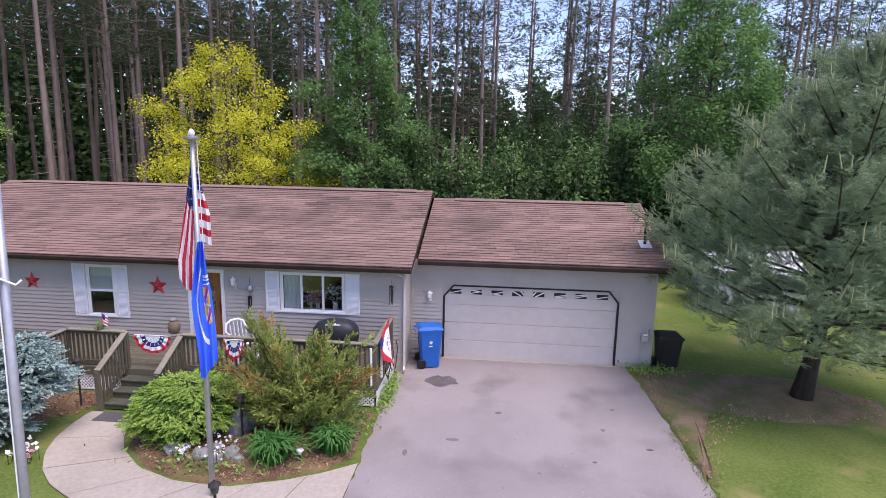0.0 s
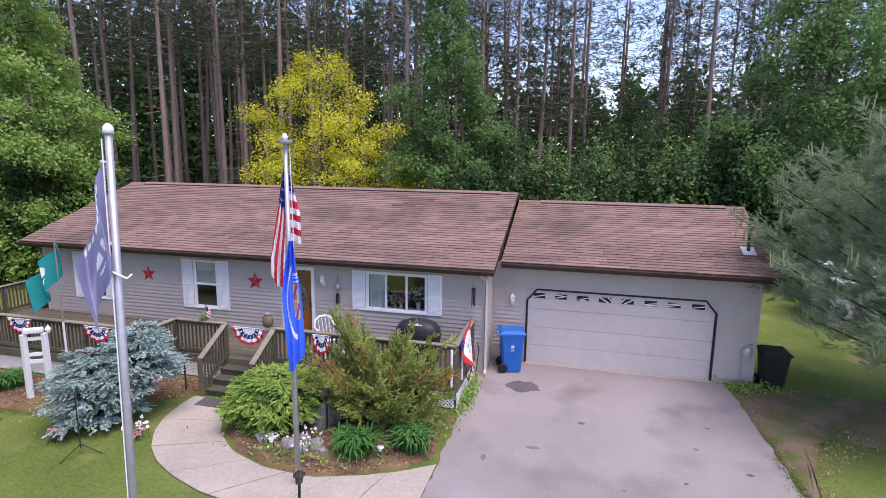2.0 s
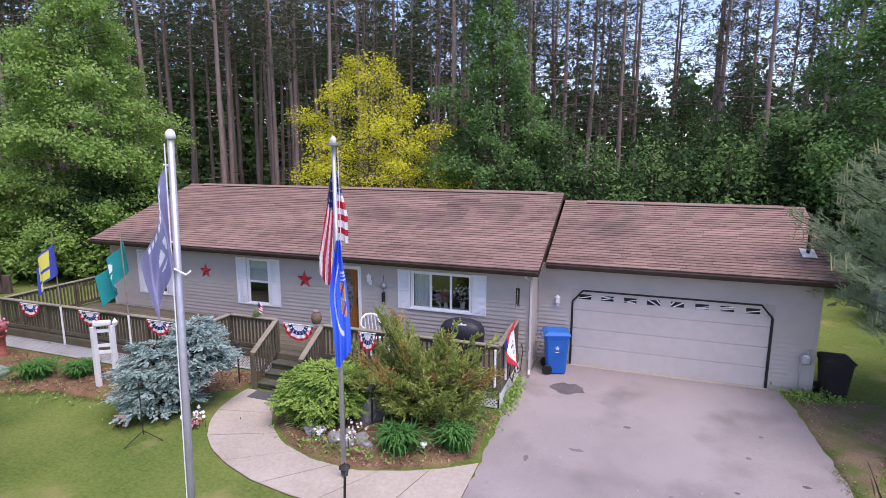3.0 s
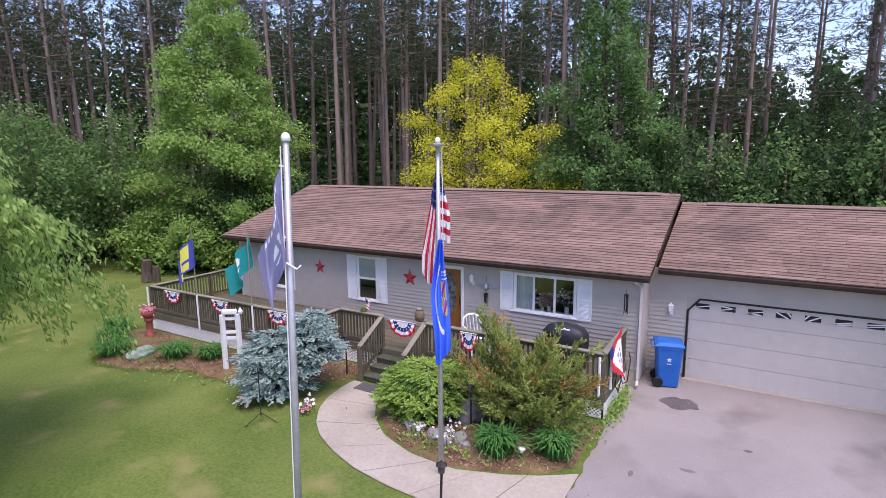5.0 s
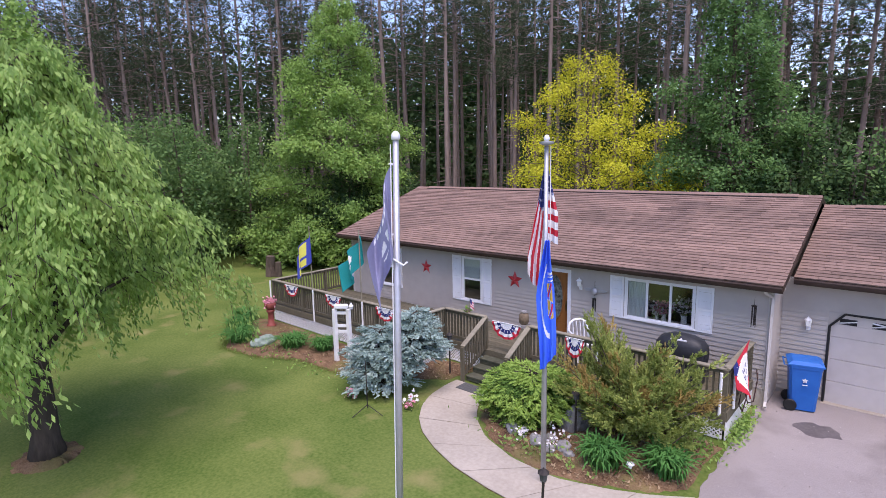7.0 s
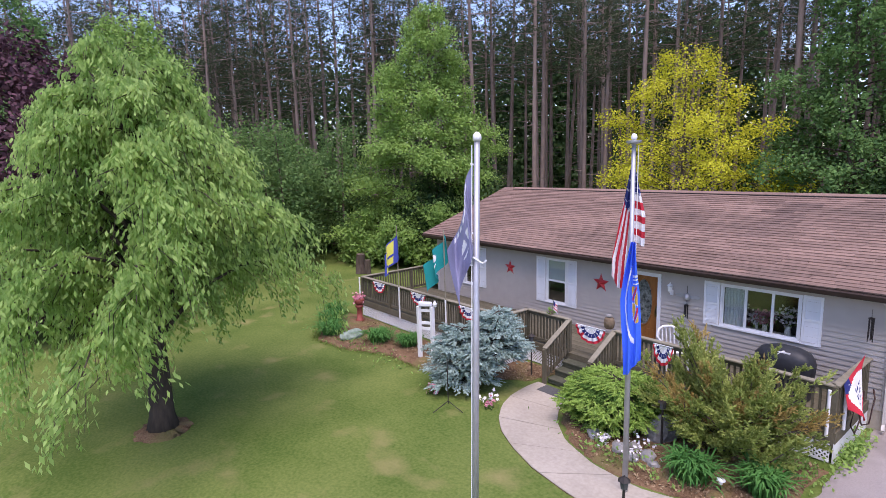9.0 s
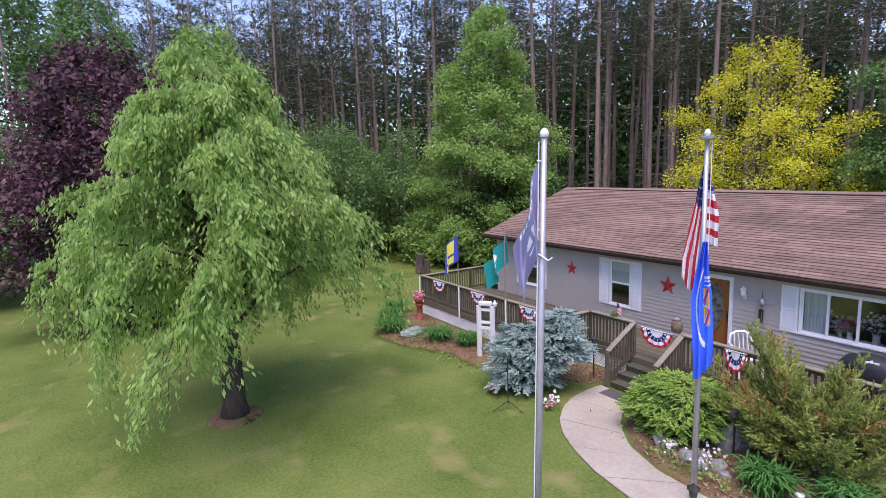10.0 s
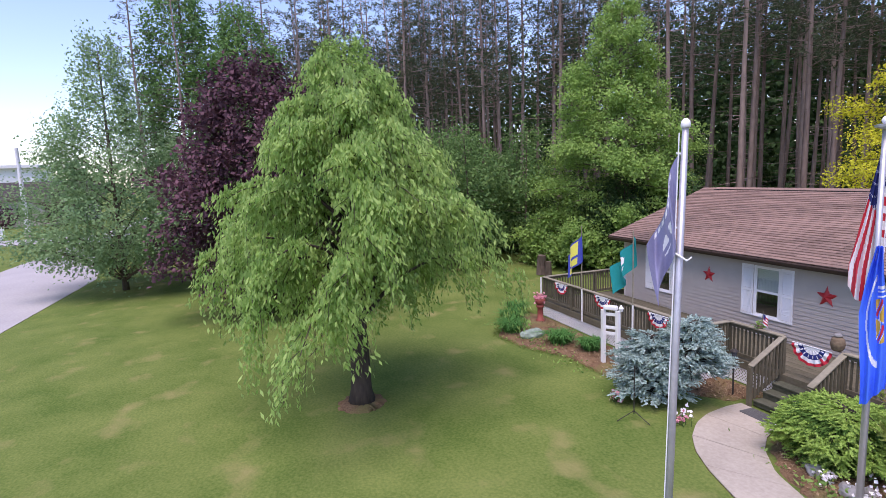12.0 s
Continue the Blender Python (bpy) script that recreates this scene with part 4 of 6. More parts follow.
def white_pine(at, height=8.3):
    """Long drooping boughs in loose whorls, each ending in soft brushes of needles."""
    x, y, z = at
    r = np.random.default_rng(9)
    t = thing("white_pine", at, "soft-needled white pine beside the driveway", "tree")
    wood = Geo()
    def axis(h):
        return np.array([x + 0.085 * h + 0.05 * math.sin(h), y, h])
    hs = np.linspace(0, height, 10)
    wood.tube([axis(h) for h in hs], [0.2 * (1.3 if i == 0 else 1) * (1 - 0.92 * h / height) + 0.01 for i, h in enumerate(hs)], 10)
    base, dirs, tips = [], [], []
    up = np.array([0, 0, 1.0])
    for w in range(16):
        h0 = 1.45 + w * 0.415
        u = (h0 - 1.45) / (height - 1.45)
        reach = 4.75 * (1 - u) ** 0.85 + 0.3
        for b in range(7):
            a = b * math.tau / 7 + w * 0.9 + r.normal() * 0.28
            ln = reach * r.uniform(0.6, 1.08)
            p = axis(h0 + r.normal() * 0.12)
            d = np.array([math.cos(a), math.sin(a), 0.0])
            rise = 0.24 + 0.66 * u
            mid, tip = p + d * ln * 0.5 + up * ln * rise * 0.25, p + d * ln + up * ln * rise
            wood.tube([p, mid, tip], [0.05 * (1 - u * 0.6), 0.03, 0.008], 5, False)
            side = np.array([-d[1], d[0], 0])
            m = int(7 + ln * 10)
            f = r.uniform(0.16, 1.0, m) ** 0.75
            off = (0.10 + 0.24 * ln * (1.12 - f)) * r.normal(size=m)
            c = (1 - f)[:, None] ** 2 * p + (2 * f * (1 - f))[:, None] * mid + (f ** 2)[:, None] * tip + side * off[:, None]
            c[:, 2] += r.normal(size=m) * 0.10 + 0.05
            aim = d * 0.75 + side * np.sign(off)[:, None] * 0.6 + up * 0.55 + r.normal(size=(m, 3)) * 0.25
            per = 9
            base.append(np.repeat(c, per, axis=0) + r.normal(size=(m * per, 3)) * 0.075)
            dirs.append(np.repeat(aim, per, axis=0) + r.normal(size=(m * per, 3)) * 0.42)
            tips.append(tip)
    base, dirs = np.concatenate(base), np.concatenate(dirs)
    part("trunk", wood, DARKBARK, t, smooth=True)
    part("crown", sprays(r, base, dirs, 0.2, 8, 0.13, 0.0054, 36), NEEDLE_WHITE, t)
    buds = Geo()
    for p in tips:
        for q in range(4):
            a = p + r.normal(size=3) * np.array([0.14, 0.14, 0.04])
            buds.tube([a, a + np.array([r.normal() * 0.03, r.normal() * 0.03, r.uniform(0.18, 0.34)])], [0.016, 0.008], 4, False)
    part("new_shoot", buds, NEEDLE_CANDLE, t, "pale upright new shoots")["kind"] = "stuff"
    return t


white_pine((10.0, -0.4, 0))


def shelves(r, wood, centre, radius, z0, z1, tiers, per, droop, knots, swing=0.18):
    """Flat fans of twigs set in level tiers round a stem: where each twig starts and points."""
    base, dirs = [], []
    for q in range(tiers):
        v = (q + 0.5) / tiers
        for b in range(per):
            a = b * math.tau / per + q * 1.1 + r.normal() * 0.22
            lob = 1 + swing * math.sin(3 * a + q * 0.5) + 0.5 * swing * math.sin(7 * a + q)
            ln = radius * float(profile(v, knots)) * lob * r.uniform(0.82, 1.08) + 0.06
            d = np.array([math.cos(a), math.sin(a), 0.0])
            side = np.array([-d[1], d[0], 0.0])
            p = np.array([centre[0], centre[1], z0 + (z1 - z0) * v + r.normal() * 0.025 + 0.05 * math.sin(a * 2 + q)])
            def spine(f):
                return p + d * (ln * f)[:, None] + np.array([0, 0, 1.0]) * (0.16 * np.sin(f * 2.2) - droop * f * f)[:, None] * ln
            wood.tube(spine(np.array([0.0, 0.5, 0.97])), [0.018, 0.011, 0.004], 3, False)
            m = int(8 + 30 * ln)
            f = r.uniform(0.02, 1, m) ** 0.6
            s = r.uniform(-1, 1, m) * (0.07 + 0.34 * ln * f * (1.12 - f))
            base.append(spine(f) + side * s[:, None] + r.normal(size=(m, 3)) * np.array([0.02, 0.02, 0.014]))
            dirs.append(d * 0.9 + side * (np.sign(s) * 0.55)[:, None] + np.array([0, 0, -droop * 0.6]) * f[:, None] + r.normal(size=(m, 3)) * 0.16)
    return np.concatenate(base), np.concatenate(dirs)


def blue_spruce(at):
    """Two leaning heads from one foot: a low full one, and a higher one, bare beneath."""
    x, y, z = at
    r = np.random.default_rng(10)
    t = thing("blue_spruce", at, "low two-headed silvery-blue spruce on the lawn by the steps", "shrub")
    wood = Geo()
    low, high = (x - 0.27, y - 0.22), (x + 0.42, y + 0.33)
    wood.tube([(x, y, 0), (*low, 0.5), (*low, 1.5)], [0.07, 0.05, 0.02], 7)
    wood.tube([(x, y, 0), (*high, 0.8), (*high, 1.95)], [0.07, 0.05, 0.02], 7)
    b1, d1 = shelves(r, wood, low, 0.78, 0.10, 1.62, 7, 16, 0.10, [0.86, 1.0, 1.0, 0.95, 0.82, 0.6, 0.25])
    b2, d2 = shelves(r, wood, high, 0.70, 0.70, 2.08, 6, 15, 0.08, [0.6, 0.9, 1.0, 1.0, 0.85, 0.62, 0.3])
    part("trunk", wood, DARKBARK, t)
    part("foliage", sprays(r, np.concatenate([b1, b2]), np.concatenate([d1, d2]), 0.19, 7, 0.05, 0.016, 56), NEEDLE_BLUE, t)
    return t


blue_spruce((-7.35, -4.65, 0))


def nest_spruce(at):
    """A flat-topped, undercut dome of drooping fans with pale new tips."""
    x, y, z = at
    r = np.random.default_rng(12)
    t = thing("nest_spruce", at, "flat-topped bright green spruce shrub beside the walk", "shrub")
    wood = Geo()
    wood.tube([(x, y, 0), (x, y, 0.8)], [0.08, 0.03], 7)
    base, dirs = shelves(r, wood, (x, y), 1.02, 0.16, 1.02, 9, 22, 0.24, [0.62, 0.82, 0.95, 1.0, 1.0, 0.9, 0.62], 0.08)
    part("stem", wood, DARKBARK, t)
    a, q = r.uniform(0, math.tau, 420), np.sqrt(r.uniform(0, 1, 420)) * 0.62
    crown = np.stack([x + q * np.cos(a), y + q * np.sin(a), 1.06 - 0.16 * q + r.normal(size=420) * 0.03], axis=1)
    base = np.concatenate([base, crown])
    dirs = np.concatenate([dirs, np.stack([np.cos(a), np.sin(a), r.uniform(-0.1, 0.35, 420)], axis=1)])
    far_out = np.hypot(base[:, 0] - x, base[:, 1] - y) / 1.05 + r.normal(size=len(base)) * 0.10
    new_growth = (far_out > 0.72) | (base[:, 2] > 0.98)
    part("foliage", sprays(r, base[~new_growth], dirs[~new_growth], 0.17, 7, 0.05, 0.014, 55), NEEDLE_LIME, t)
    part("new_growth", sprays(r, base[new_growth], dirs[new_growth], 0.18, 7, 0.05, 0.015, 50), NEEDLE_TIP, t, "pale yellow-green new tips")
    return t


nest_spruce((-3.88, -3.68, 0.05))


def juniper(at):
    """Rising crooked stems that carry feathery plumes, open underneath."""
    x, y, z = at
    r = np.random.default_rng(13)
    t = thing("juniper_shrub", at, "spreading olive-green juniper with bronze tips", "shrub")
    wood = Geo()
    base, dirs, old = [], [], []
    for k in range(64):
        a = k * 2.399 + r.normal() * 0.3
        el = radians(r.choice([r.uniform(14, 45), r.uniform(35, 80)]))
        ln = r.uniform(1.1, 2.05) * (0.72 + 0.55 * math.sin(el)) * (0.85 + 0.15 * math.cos(a * 2))
        d = np.array([math.cos(a) * math.cos(el), math.sin(a) * math.cos(el) * 0.85, math.sin(el)])
        p = np.array([x, y, 0.12])
        bend = r.normal(size=3) * 0.12
        def stem(f):
            return p + d * ln * f + bend * math.sin(f * 3.0) + np.array([0, 0, 0.18 * f ** 3])
        wood.tube([stem(f) for f in (0, 0.35, 0.7, 1.0)], [0.035, 0.024, 0.014, 0.004], 5, False)
        flat = np.array([-d[1], d[0], 0.0])
        bronze = r.uniform() < 0.22
        for q in range(11):
            f = 0.34 + 0.66 * (q + r.uniform(0, 1)) / 11
            o = stem(f)
            w = unit(d * 0.9 + flat * r.normal() * 0.75 + np.array([0, 0, r.uniform(0.0, 0.75)]) + r.normal(size=3) * 0.2)
            pl = r.uniform(0.26, 0.52) * (1.15 - 0.35 * f)
            m = 11
            g = r.uniform(0.1, 1.0, m)
            base.append(o + w * (pl * g)[:, None] + r.normal(size=(m, 3)) * (0.07 * (1.1 - g))[:, None])
            dirs.append(w + r.normal(size=(m, 3)) * 0.38)
            old += [bronze and r.uniform() < 0.7] * m
    part("stem", wood, BARK, t)
    base, dirs, old = np.concatenate(base), np.concatenate(dirs), np.array(old)
    part("foliage", sprays(r, base[~old], dirs[~old], 0.17, 7, 0.065, 0.013, 36), NEEDLE_JUNIPER, t)
    part("bronze_foliage", sprays(r, base[old], dirs[old], 0.16, 7, 0.06, 0.011, 36), NEEDLE_BRONZE, t, "bronze-brown tips")
    return t


juniper((-1.75, -3.3, 0.05))


def tuft(at, radius, height, blades, seed, label, name="daylily_clump", group="daylily clumps"):
    """A fountain of arching strap leaves."""
    r = np.random.default_rng(seed)
    out = []
    for k in range(blades):
        a, ln = r.uniform(0, math.tau), r.uniform(0.7, 1.15)
        reach, top = radius * ln * r.uniform(0.3, 1), height * r.uniform(0.7, 1.1)
        o = np.array([at[0] + r.normal() * radius * 0.18, at[1] + r.normal() * radius * 0.18, at[2]])
        d, s = np.array([math.cos(a), math.sin(a), 0]), np.array([-math.sin(a), math.cos(a), 0])
        ps = [o + d * reach * f + np.array([0, 0, top * (1.9 * f - 1.35 * f * f)]) for f in (0, 0.3, 0.6, 0.85, 1.0)]
        ws = [0.012, 0.018, 0.016, 0.010, 0.001]
        for i in range(4):
            out.append([ps[i] - s * ws[i], ps[i] + s * ws[i], ps[i + 1] + s * ws[i + 1], ps[i + 1] - s * ws[i + 1]])
    ob = single(name, np.array(out), BLADE, label, "plant", group=group, at=at)
    return ob


for k, (x, y, rad, h) in enumerate(((-1.72, -4.62, 0.66, 0.72), (-0.72, -4.12, 0.62, 0.68), (-14.0, -5.3, 0.75, 0.65), (-12.1, -4.55, 0.7, 0.65), (-11.1, -4.1, 0.6, 0.6), (-15.3, -4.6, 0.7, 0.6), (-16.3, -3.9, 0.7, 0.6))):
    tuft((x, y, 0.03), rad, h, 280, 60 + k, "arching green daylily clump in the mulch bed")


# ---- flag poles ----
def flag_pole(foot, top, radius, label, plate):
    t = thing("flag_pole", foot, label, "flag pole", "flag poles")
    a, b = Vector(foot), Vector(top)
    part("pole", Geo().tube([a, a.lerp(b, 0.5), b], [radius, radius * 0.86, radius * 0.66], 16), METAL, t, smooth=True)
    if plate:
        part("truck", Geo().lathe([(0.03, -0.06), (0.12, -0.03), (0.125, 0.0), (0.03, 0.012)], 18, b), METAL, t)
        part("finial", Geo().lathe([(0.01, 0.0), (0.045, 0.03), (0.05, 0.06), (0.03, 0.10), (0.004, 0.115)], 14, b), WHITE, t, smooth=True)
    else:
        part("finial", Geo().lathe([(0.04, -0.05), (0.05, -0.045), (0.052, -0.01), (0.045, 0.02), (0.025, 0.045), (0.004, 0.053)], 16, b), WHITE, t, "white cap", smooth=True)
    return t


flag_pole((-2.25 - 0.11, -9.17 - 0.09, 0), (-2.25, -9.17, 6.05), 0.052, "grey aluminium flag pole with a white cap", False)
flag_pole((-2.32, -5.75, 0), (-2.32, -5.75, 6.02), 0.05, "tall aluminium flag pole with a round top plate", True)


# ---- garage door and front door ----
def garage_door():
    y = GY + 0.03
    d = part("garage_door", Geo().box(0.99, 5.80, y + 0.05, y + 0.07, 0.01, 2.14), GDOOR, house, "pale almond sectional garage door with sunburst lights")
    for k in range(4):
        z0 = 0.012 + k * 0.531
        if k < 3:
            part("section", Geo().box(0.99, 5.80, y, y + 0.048, z0, z0 + 0.523, cut=0.008), GDOOR, d)
        else:
            gg = Geo().box(0.99, 5.80, y, y + 0.048, z0, 1.905, cut=0.004).box(0.99, 5.80, y, y + 0.048, 2.05, 2.135)
            edge = 0.99
            for c in range(8):
                m = 1.30 + c * 0.584
                gg.box(edge, m - 0.16, y, y + 0.048, 1.905, 2.05)
                edge = m + 0.16
            gg.box(edge, 5.80, y, y + 0.048, 1.905, 2.05)
            part("section", gg, GDOOR, d)
        if k < 3:
            for c in range(8):
                m = 1.30 + c * 0.584
                part("raised_panel", Geo().box(m - 0.24, m + 0.24, y - 0.0026, y - 0.0004, z0 + 0.1, z0 + 0.42, cut=0.002), GDOOR, d)
    for c in range(8):
        m = 1.30 + c * 0.584
        part("light", Geo().box(m - 0.16, m + 0.16, y + 0.03, y + 0.036, 1.905, 2.05), BLACK, d, "dark glazed light")
        hub = 3.35
        for q in range(9):
            a = radians(8 + q * 20.5)
            x0, z0 = hub, 1.80
            dx, dz = math.cos(a), math.sin(a)
            # the stretch of the ray that crosses this light
            ts = []
            for lim in (m - 0.16, m + 0.16):
                if abs(dx) > 1e-6:
                    ts.append((lim - x0) / dx)
            lo, hi = (min(ts), max(ts)) if ts else (0, 9)
            if dz > 1e-6:
                lo, hi = max(lo, (1.905 - z0) / dz), min(hi, (2.05 - z0) / dz)
            if hi - lo > 0.03 and lo >= 0:
                part("muntin", Geo().beam((x0 + dx * lo, y + 0.022, z0 + dz * lo), (x0 + dx * hi, y + 0.022, z0 + dz * hi), 0.012, 0.03), WHITE, d)
        if abs(m - hub) > 0.8:
            part("muntin", Geo().beam((m - 0.16, y + 0.022, 1.93), (m + 0.16, y + 0.022, 2.0 if m < hub else 1.99), 0.012, 0.022), WHITE, d)
    path = [(0.965, 0.0), (0.965, 1.84), (1.24, 2.165), (5.55, 2.165), (5.825, 1.84), (5.825, 0.0)]
    for a, b in zip(path, path[1:]):
        part("door_trim", Geo().beam((a[0], GY - 0.012, a[1]), (b[0], GY - 0.012, b[1]), 0.05, 0.045), BLACK, d, "black door trim")
    for s in (1, -1):
        x0 = 0.94 if s == 1 else 5.85
        part("corner_fill", Geo().extrude([(x0, 1.84), (x0 + s * 0.31, 2.19), (x0, 2.19)][::s], GY + 0.002, GY + 0.025), SIDING, d)
    part("threshold", Geo().box(0.94, 5.85, GY - 0.12, GY + 0.1, 0.0, 0.022), CONCRETE, d)


garage_door()

DOORWOOD = mat("stained_oak", (0.20, 0.075, 0.02), (0.31, 0.125, 0.035), rough=0.4, scale=5, big=1.2, bump=0.1, stretch=(4, 4, 0.5))
LEADED = mat("leaded_glass", (0.03, 0.035, 0.03), (0.22, 0.24, 0.22), rough=0.2, scale=22, big=9, bump=0.3)
BRASS = mat("dark_brass", (0.10, 0.07, 0.03), (0.2, 0.14, 0.06), rough=0.35, metal=0.9, bump=0)


def front_door():
    z0, z1, x0, x1 = FLOOR_Z, 2.64, -5.98, -4.93
    d = part("front_door", Geo().box(x0 + 0.11, x1 - 0.11, 0.03, 0.075, z0 + 0.03, z1 - 0.11, cut=0.004), DOORWOOD, house, "stained oak front door with oval leaded glass")
    for a, b in ((x0, x0 + 0.1), (x1 - 0.1, x1)):
        part("door_casing", Geo().box(a, b, -0.035, 0.06, z0, z1 - 0.101, cut=0.006), WHITE, d, "white door casing")
    part("door_head", Geo().box(x0, x1, -0.035, 0.06, z1 - 0.1, z1, cut=0.006), WHITE, d)
    part("door_sill", Geo().box(x0, x1, -0.06, 0.06, z0 + 0.001, z0 + 0.028), METAL, d)
    c = (x0 + x1) / 2
    ring = [(c + 0.265 * math.cos(a * math.tau / 28), 1.78 + 0.66 * math.sin(a * math.tau / 28)) for a in range(28)]
    part("glass_oval", Geo().extrude(ring, 0.022, 0.03), LEADED, d, "leaded oval glass")
    part("oval_moulding", Geo().tube([(x, 0.022, z) for x, z in ring + ring[:1]], 0.018, 6), DOORWOOD, d)
    for s in (-1, 1):
        part("lower_panel", Geo().box(c + s * 0.2 - 0.13, c + s * 0.2 + 0.13, 0.02, 0.0295, z0 + 0.12, z0 + 0.42, cut=0.008), DOORWOOD, d)
    part("door_handle", Geo().tube([(x1 - 0.16, 0.03, 1.62), (x1 - 0.16, -0.02, 1.62), (x1 - 0.16, -0.02, 1.50), (x1 - 0.16, 0.03, 1.5)], 0.012, 7).box(x1 - 0.185, x1 - 0.135, 0.02, 0.0298, 1.42, 1.72), BRASS, d, "dark lever handle")


front_door()
for xx, yy in ((WALL_L, 0), (WALL_R, 0)):
    part("corner_trim", Geo().box(xx - 0.05, xx + 0.05, -0.026, -0.018, 0.45, 2.86).box(xx + (0.018 if xx == 0 else -0.026), xx + (0.026 if xx == 0 else -0.018), -0.018, 0.07, 0.45, 2.86), TRIM, house, "pale corner trim")
part("garage_corner_trim", Geo().box(GX1 - 0.05, GX1 + 0.026, GY - 0.026, GY - 0.018, 0.1, 2.86), SIDING, house)
part("garage_footing", Geo().box(5.86, GX1 + 0.01, GY - 0.03, GY - 0.019, 0.0, 0.13), CONCRETE, house, "bare concrete footing")
part("downspout", Geo().tube([(-0.10, -0.36, 2.84), (-0.08, -0.2, 2.72), (0.03, -0.075, 2.62), (0.03, -0.075, 0.2), (0.06, -0.2, 0.1)], 0.042, 4), TRIM, house, "pale downspout at the house corner")
RIM = mat("lead_flashing", (0.6, 0.6, 0.62), (0.7, 0.7, 0.72), rough=0.5, bump=0.05)
v = part("vent_pipe", Geo().tube([(6.62, 2.0, 3.3), (6.62, 2.0, 4.2)], 0.042, 10), STEELDARK, house, "dark roof vent pipe on white flashing")
part("vent_cap", Geo().lathe([(0.06, 0), (0.085, 0.02), (0.085, 0.07), (0.02, 0.1)], 12, (6.62, 2.0, 4.19)), STEELDARK, v)
g = Geo()
s0 = (GRIDGE_Z - 2.965) / (GRIDGE_Y - GEAVE_Y)
zz = lambda y: 2.965 + (y - GEAVE_Y) * s0 + 0.03
g.add([(6.46, 1.78, zz(1.78)), (6.78, 1.78, zz(1.78)), (6.78, 2.2, zz(2.2)), (6.46, 2.2, zz(2.2)), (6.46, 1.78, zz(1.78) - 0.02), (6.78, 1.78, zz(1.78) - 0.02)], [(0, 1, 2, 3), (4, 5, 1, 0)])
part("flashing", g, RIM, v)

# inside the windows: blinds, curtain and flowers
BLIND = mat("pale_blind", (0.72, 0.76, 0.80), (0.78, 0.82, 0.85), rough=0.7, bump=0.02)
PETAL = mat("white_flower", (0.75, 0.72, 0.74), (0.85, 0.80, 0.82), rough=0.7, bump=0.1, island=0.5)
PINKPETAL = mat("pink_flower", (0.55, 0.16, 0.22), (0.75, 0.40, 0.45), rough=0.7, bump=0.1, island=0.6)


def blind(x0, x1, z0, z1):
    t = thing("window_blind", ((x0 + x1) / 2, 0.09, z0), "pale drawn-down blind behind the upper sash", "blind", "window blinds")
    part("cloth", Geo().box(x0, x1, 0.045, 0.05, z0, z1), BLIND, t)
    part("bottom_bar", Geo().box(x0, x1, 0.04, 0.058, z0 - 0.025, z0 - 0.0005), WHITE, t)


blind(-12.88, -12.27, 1.93, 2.56)
blind(-8.86, -8.17, 1.93, 2.57)


def flower_vase(at, size, seed, petal, label, n=90):
    r = np.random.default_rng(seed)
    x, y, z = at
    t = thing("flower_vase", at, label, "flowers", "window flowers")
    part("vase", Geo().lathe([(0.05 * size, 0), (0.07 * size, 0.03), (0.055 * size, 0.16 * size), (0.075 * size, 0.2 * size)], 12, at), WHITE, t, smooth=True)
    c = np.array([x, y, z + 0.42 * size])
    pos = c + rnd_dirs(r, n) * (np.cbrt(r.uniform(0, 1, n)) * 0.27 * size)[:, None] * np.array([1.1, 0.45, 0.9])
    part("bloom", leaves(r, np.repeat(pos, 3, axis=0), 0.07, 0.0, 0.9), petal, t)
    part("foliage", leaves(r, pos[: n // 2] - np.array([0, 0, 0.07]), 0.09, 0.0, 0.4), LEAF_GREEN, t)


part("window_shelf", Geo().box(-3.34, -1.61, 0.141, 0.42, 1.50, 1.56), WHITE, house)
flower_vase((-2.95, 0.27, 1.56), 0.95, 1, PETAL, "white flowers on the window shelf")
flower_vase((-2.42, 0.25, 1.56), 0.85, 2, PINKPETAL, "pale pink flowers on the window shelf")
flower_vase((-2.62, 0.3, 1.56), 0.6, 4, PETAL, "small white flowers on the window shelf")
flower_vase((-1.93, 0.27, 1.56), 1.1, 3, PETAL, "tall white flowers on the window shelf")
g = Geo()
for k in range(14):
    g.add([(-3.30 + k * 0.035, 0.10 + 0.02 * (k % 2), 1.6), (-3.30 + (k + 1) * 0.035, 0.10 + 0.02 * ((k + 1) % 2), 1.6), (-3.30 + (k + 1) * 0.035, 0.10 + 0.02 * ((k + 1) % 2), 2.6), (-3.30 + k * 0.035, 0.10 + 0.02 * (k % 2), 2.6)], [(0, 1, 2, 3)])
single("curtain", g, BLIND, "pale pleated curtain at the side of the window", "curtain", at=(-3.05, 0.11, 1.6))


# ---- wall things ----
def barn_star(x, z, size):
    t = thing("barn_star", (x, -0.02, z), "red metal barn star on the siding", "wall star", "barn stars")
    gg = Geo()
    pts = []
    for k in range(10):
        a = radians(90 + k * 36)
        q = size if k % 2 == 0 else size * 0.42
        pts.append((x + q * math.cos(a), -0.02, z + q * math.sin(a)))
    vs = pts + [(x, -0.02 - size * 0.3, z)]
    gg.add(vs, [((k + 1) % 10, k, 10) for k in range(10)] + [tuple(range(10))])
    part("star", gg, REDSTAR, t)


barn_star(-10.56, 2.10, 0.27)
barn_star(-6.83, 2.11, 0.29)
LAMPGLASS = mat("frosted_lamp_glass", (0.75, 0.75, 0.72), (0.8, 0.8, 0.78), rough=0.25, bump=0)


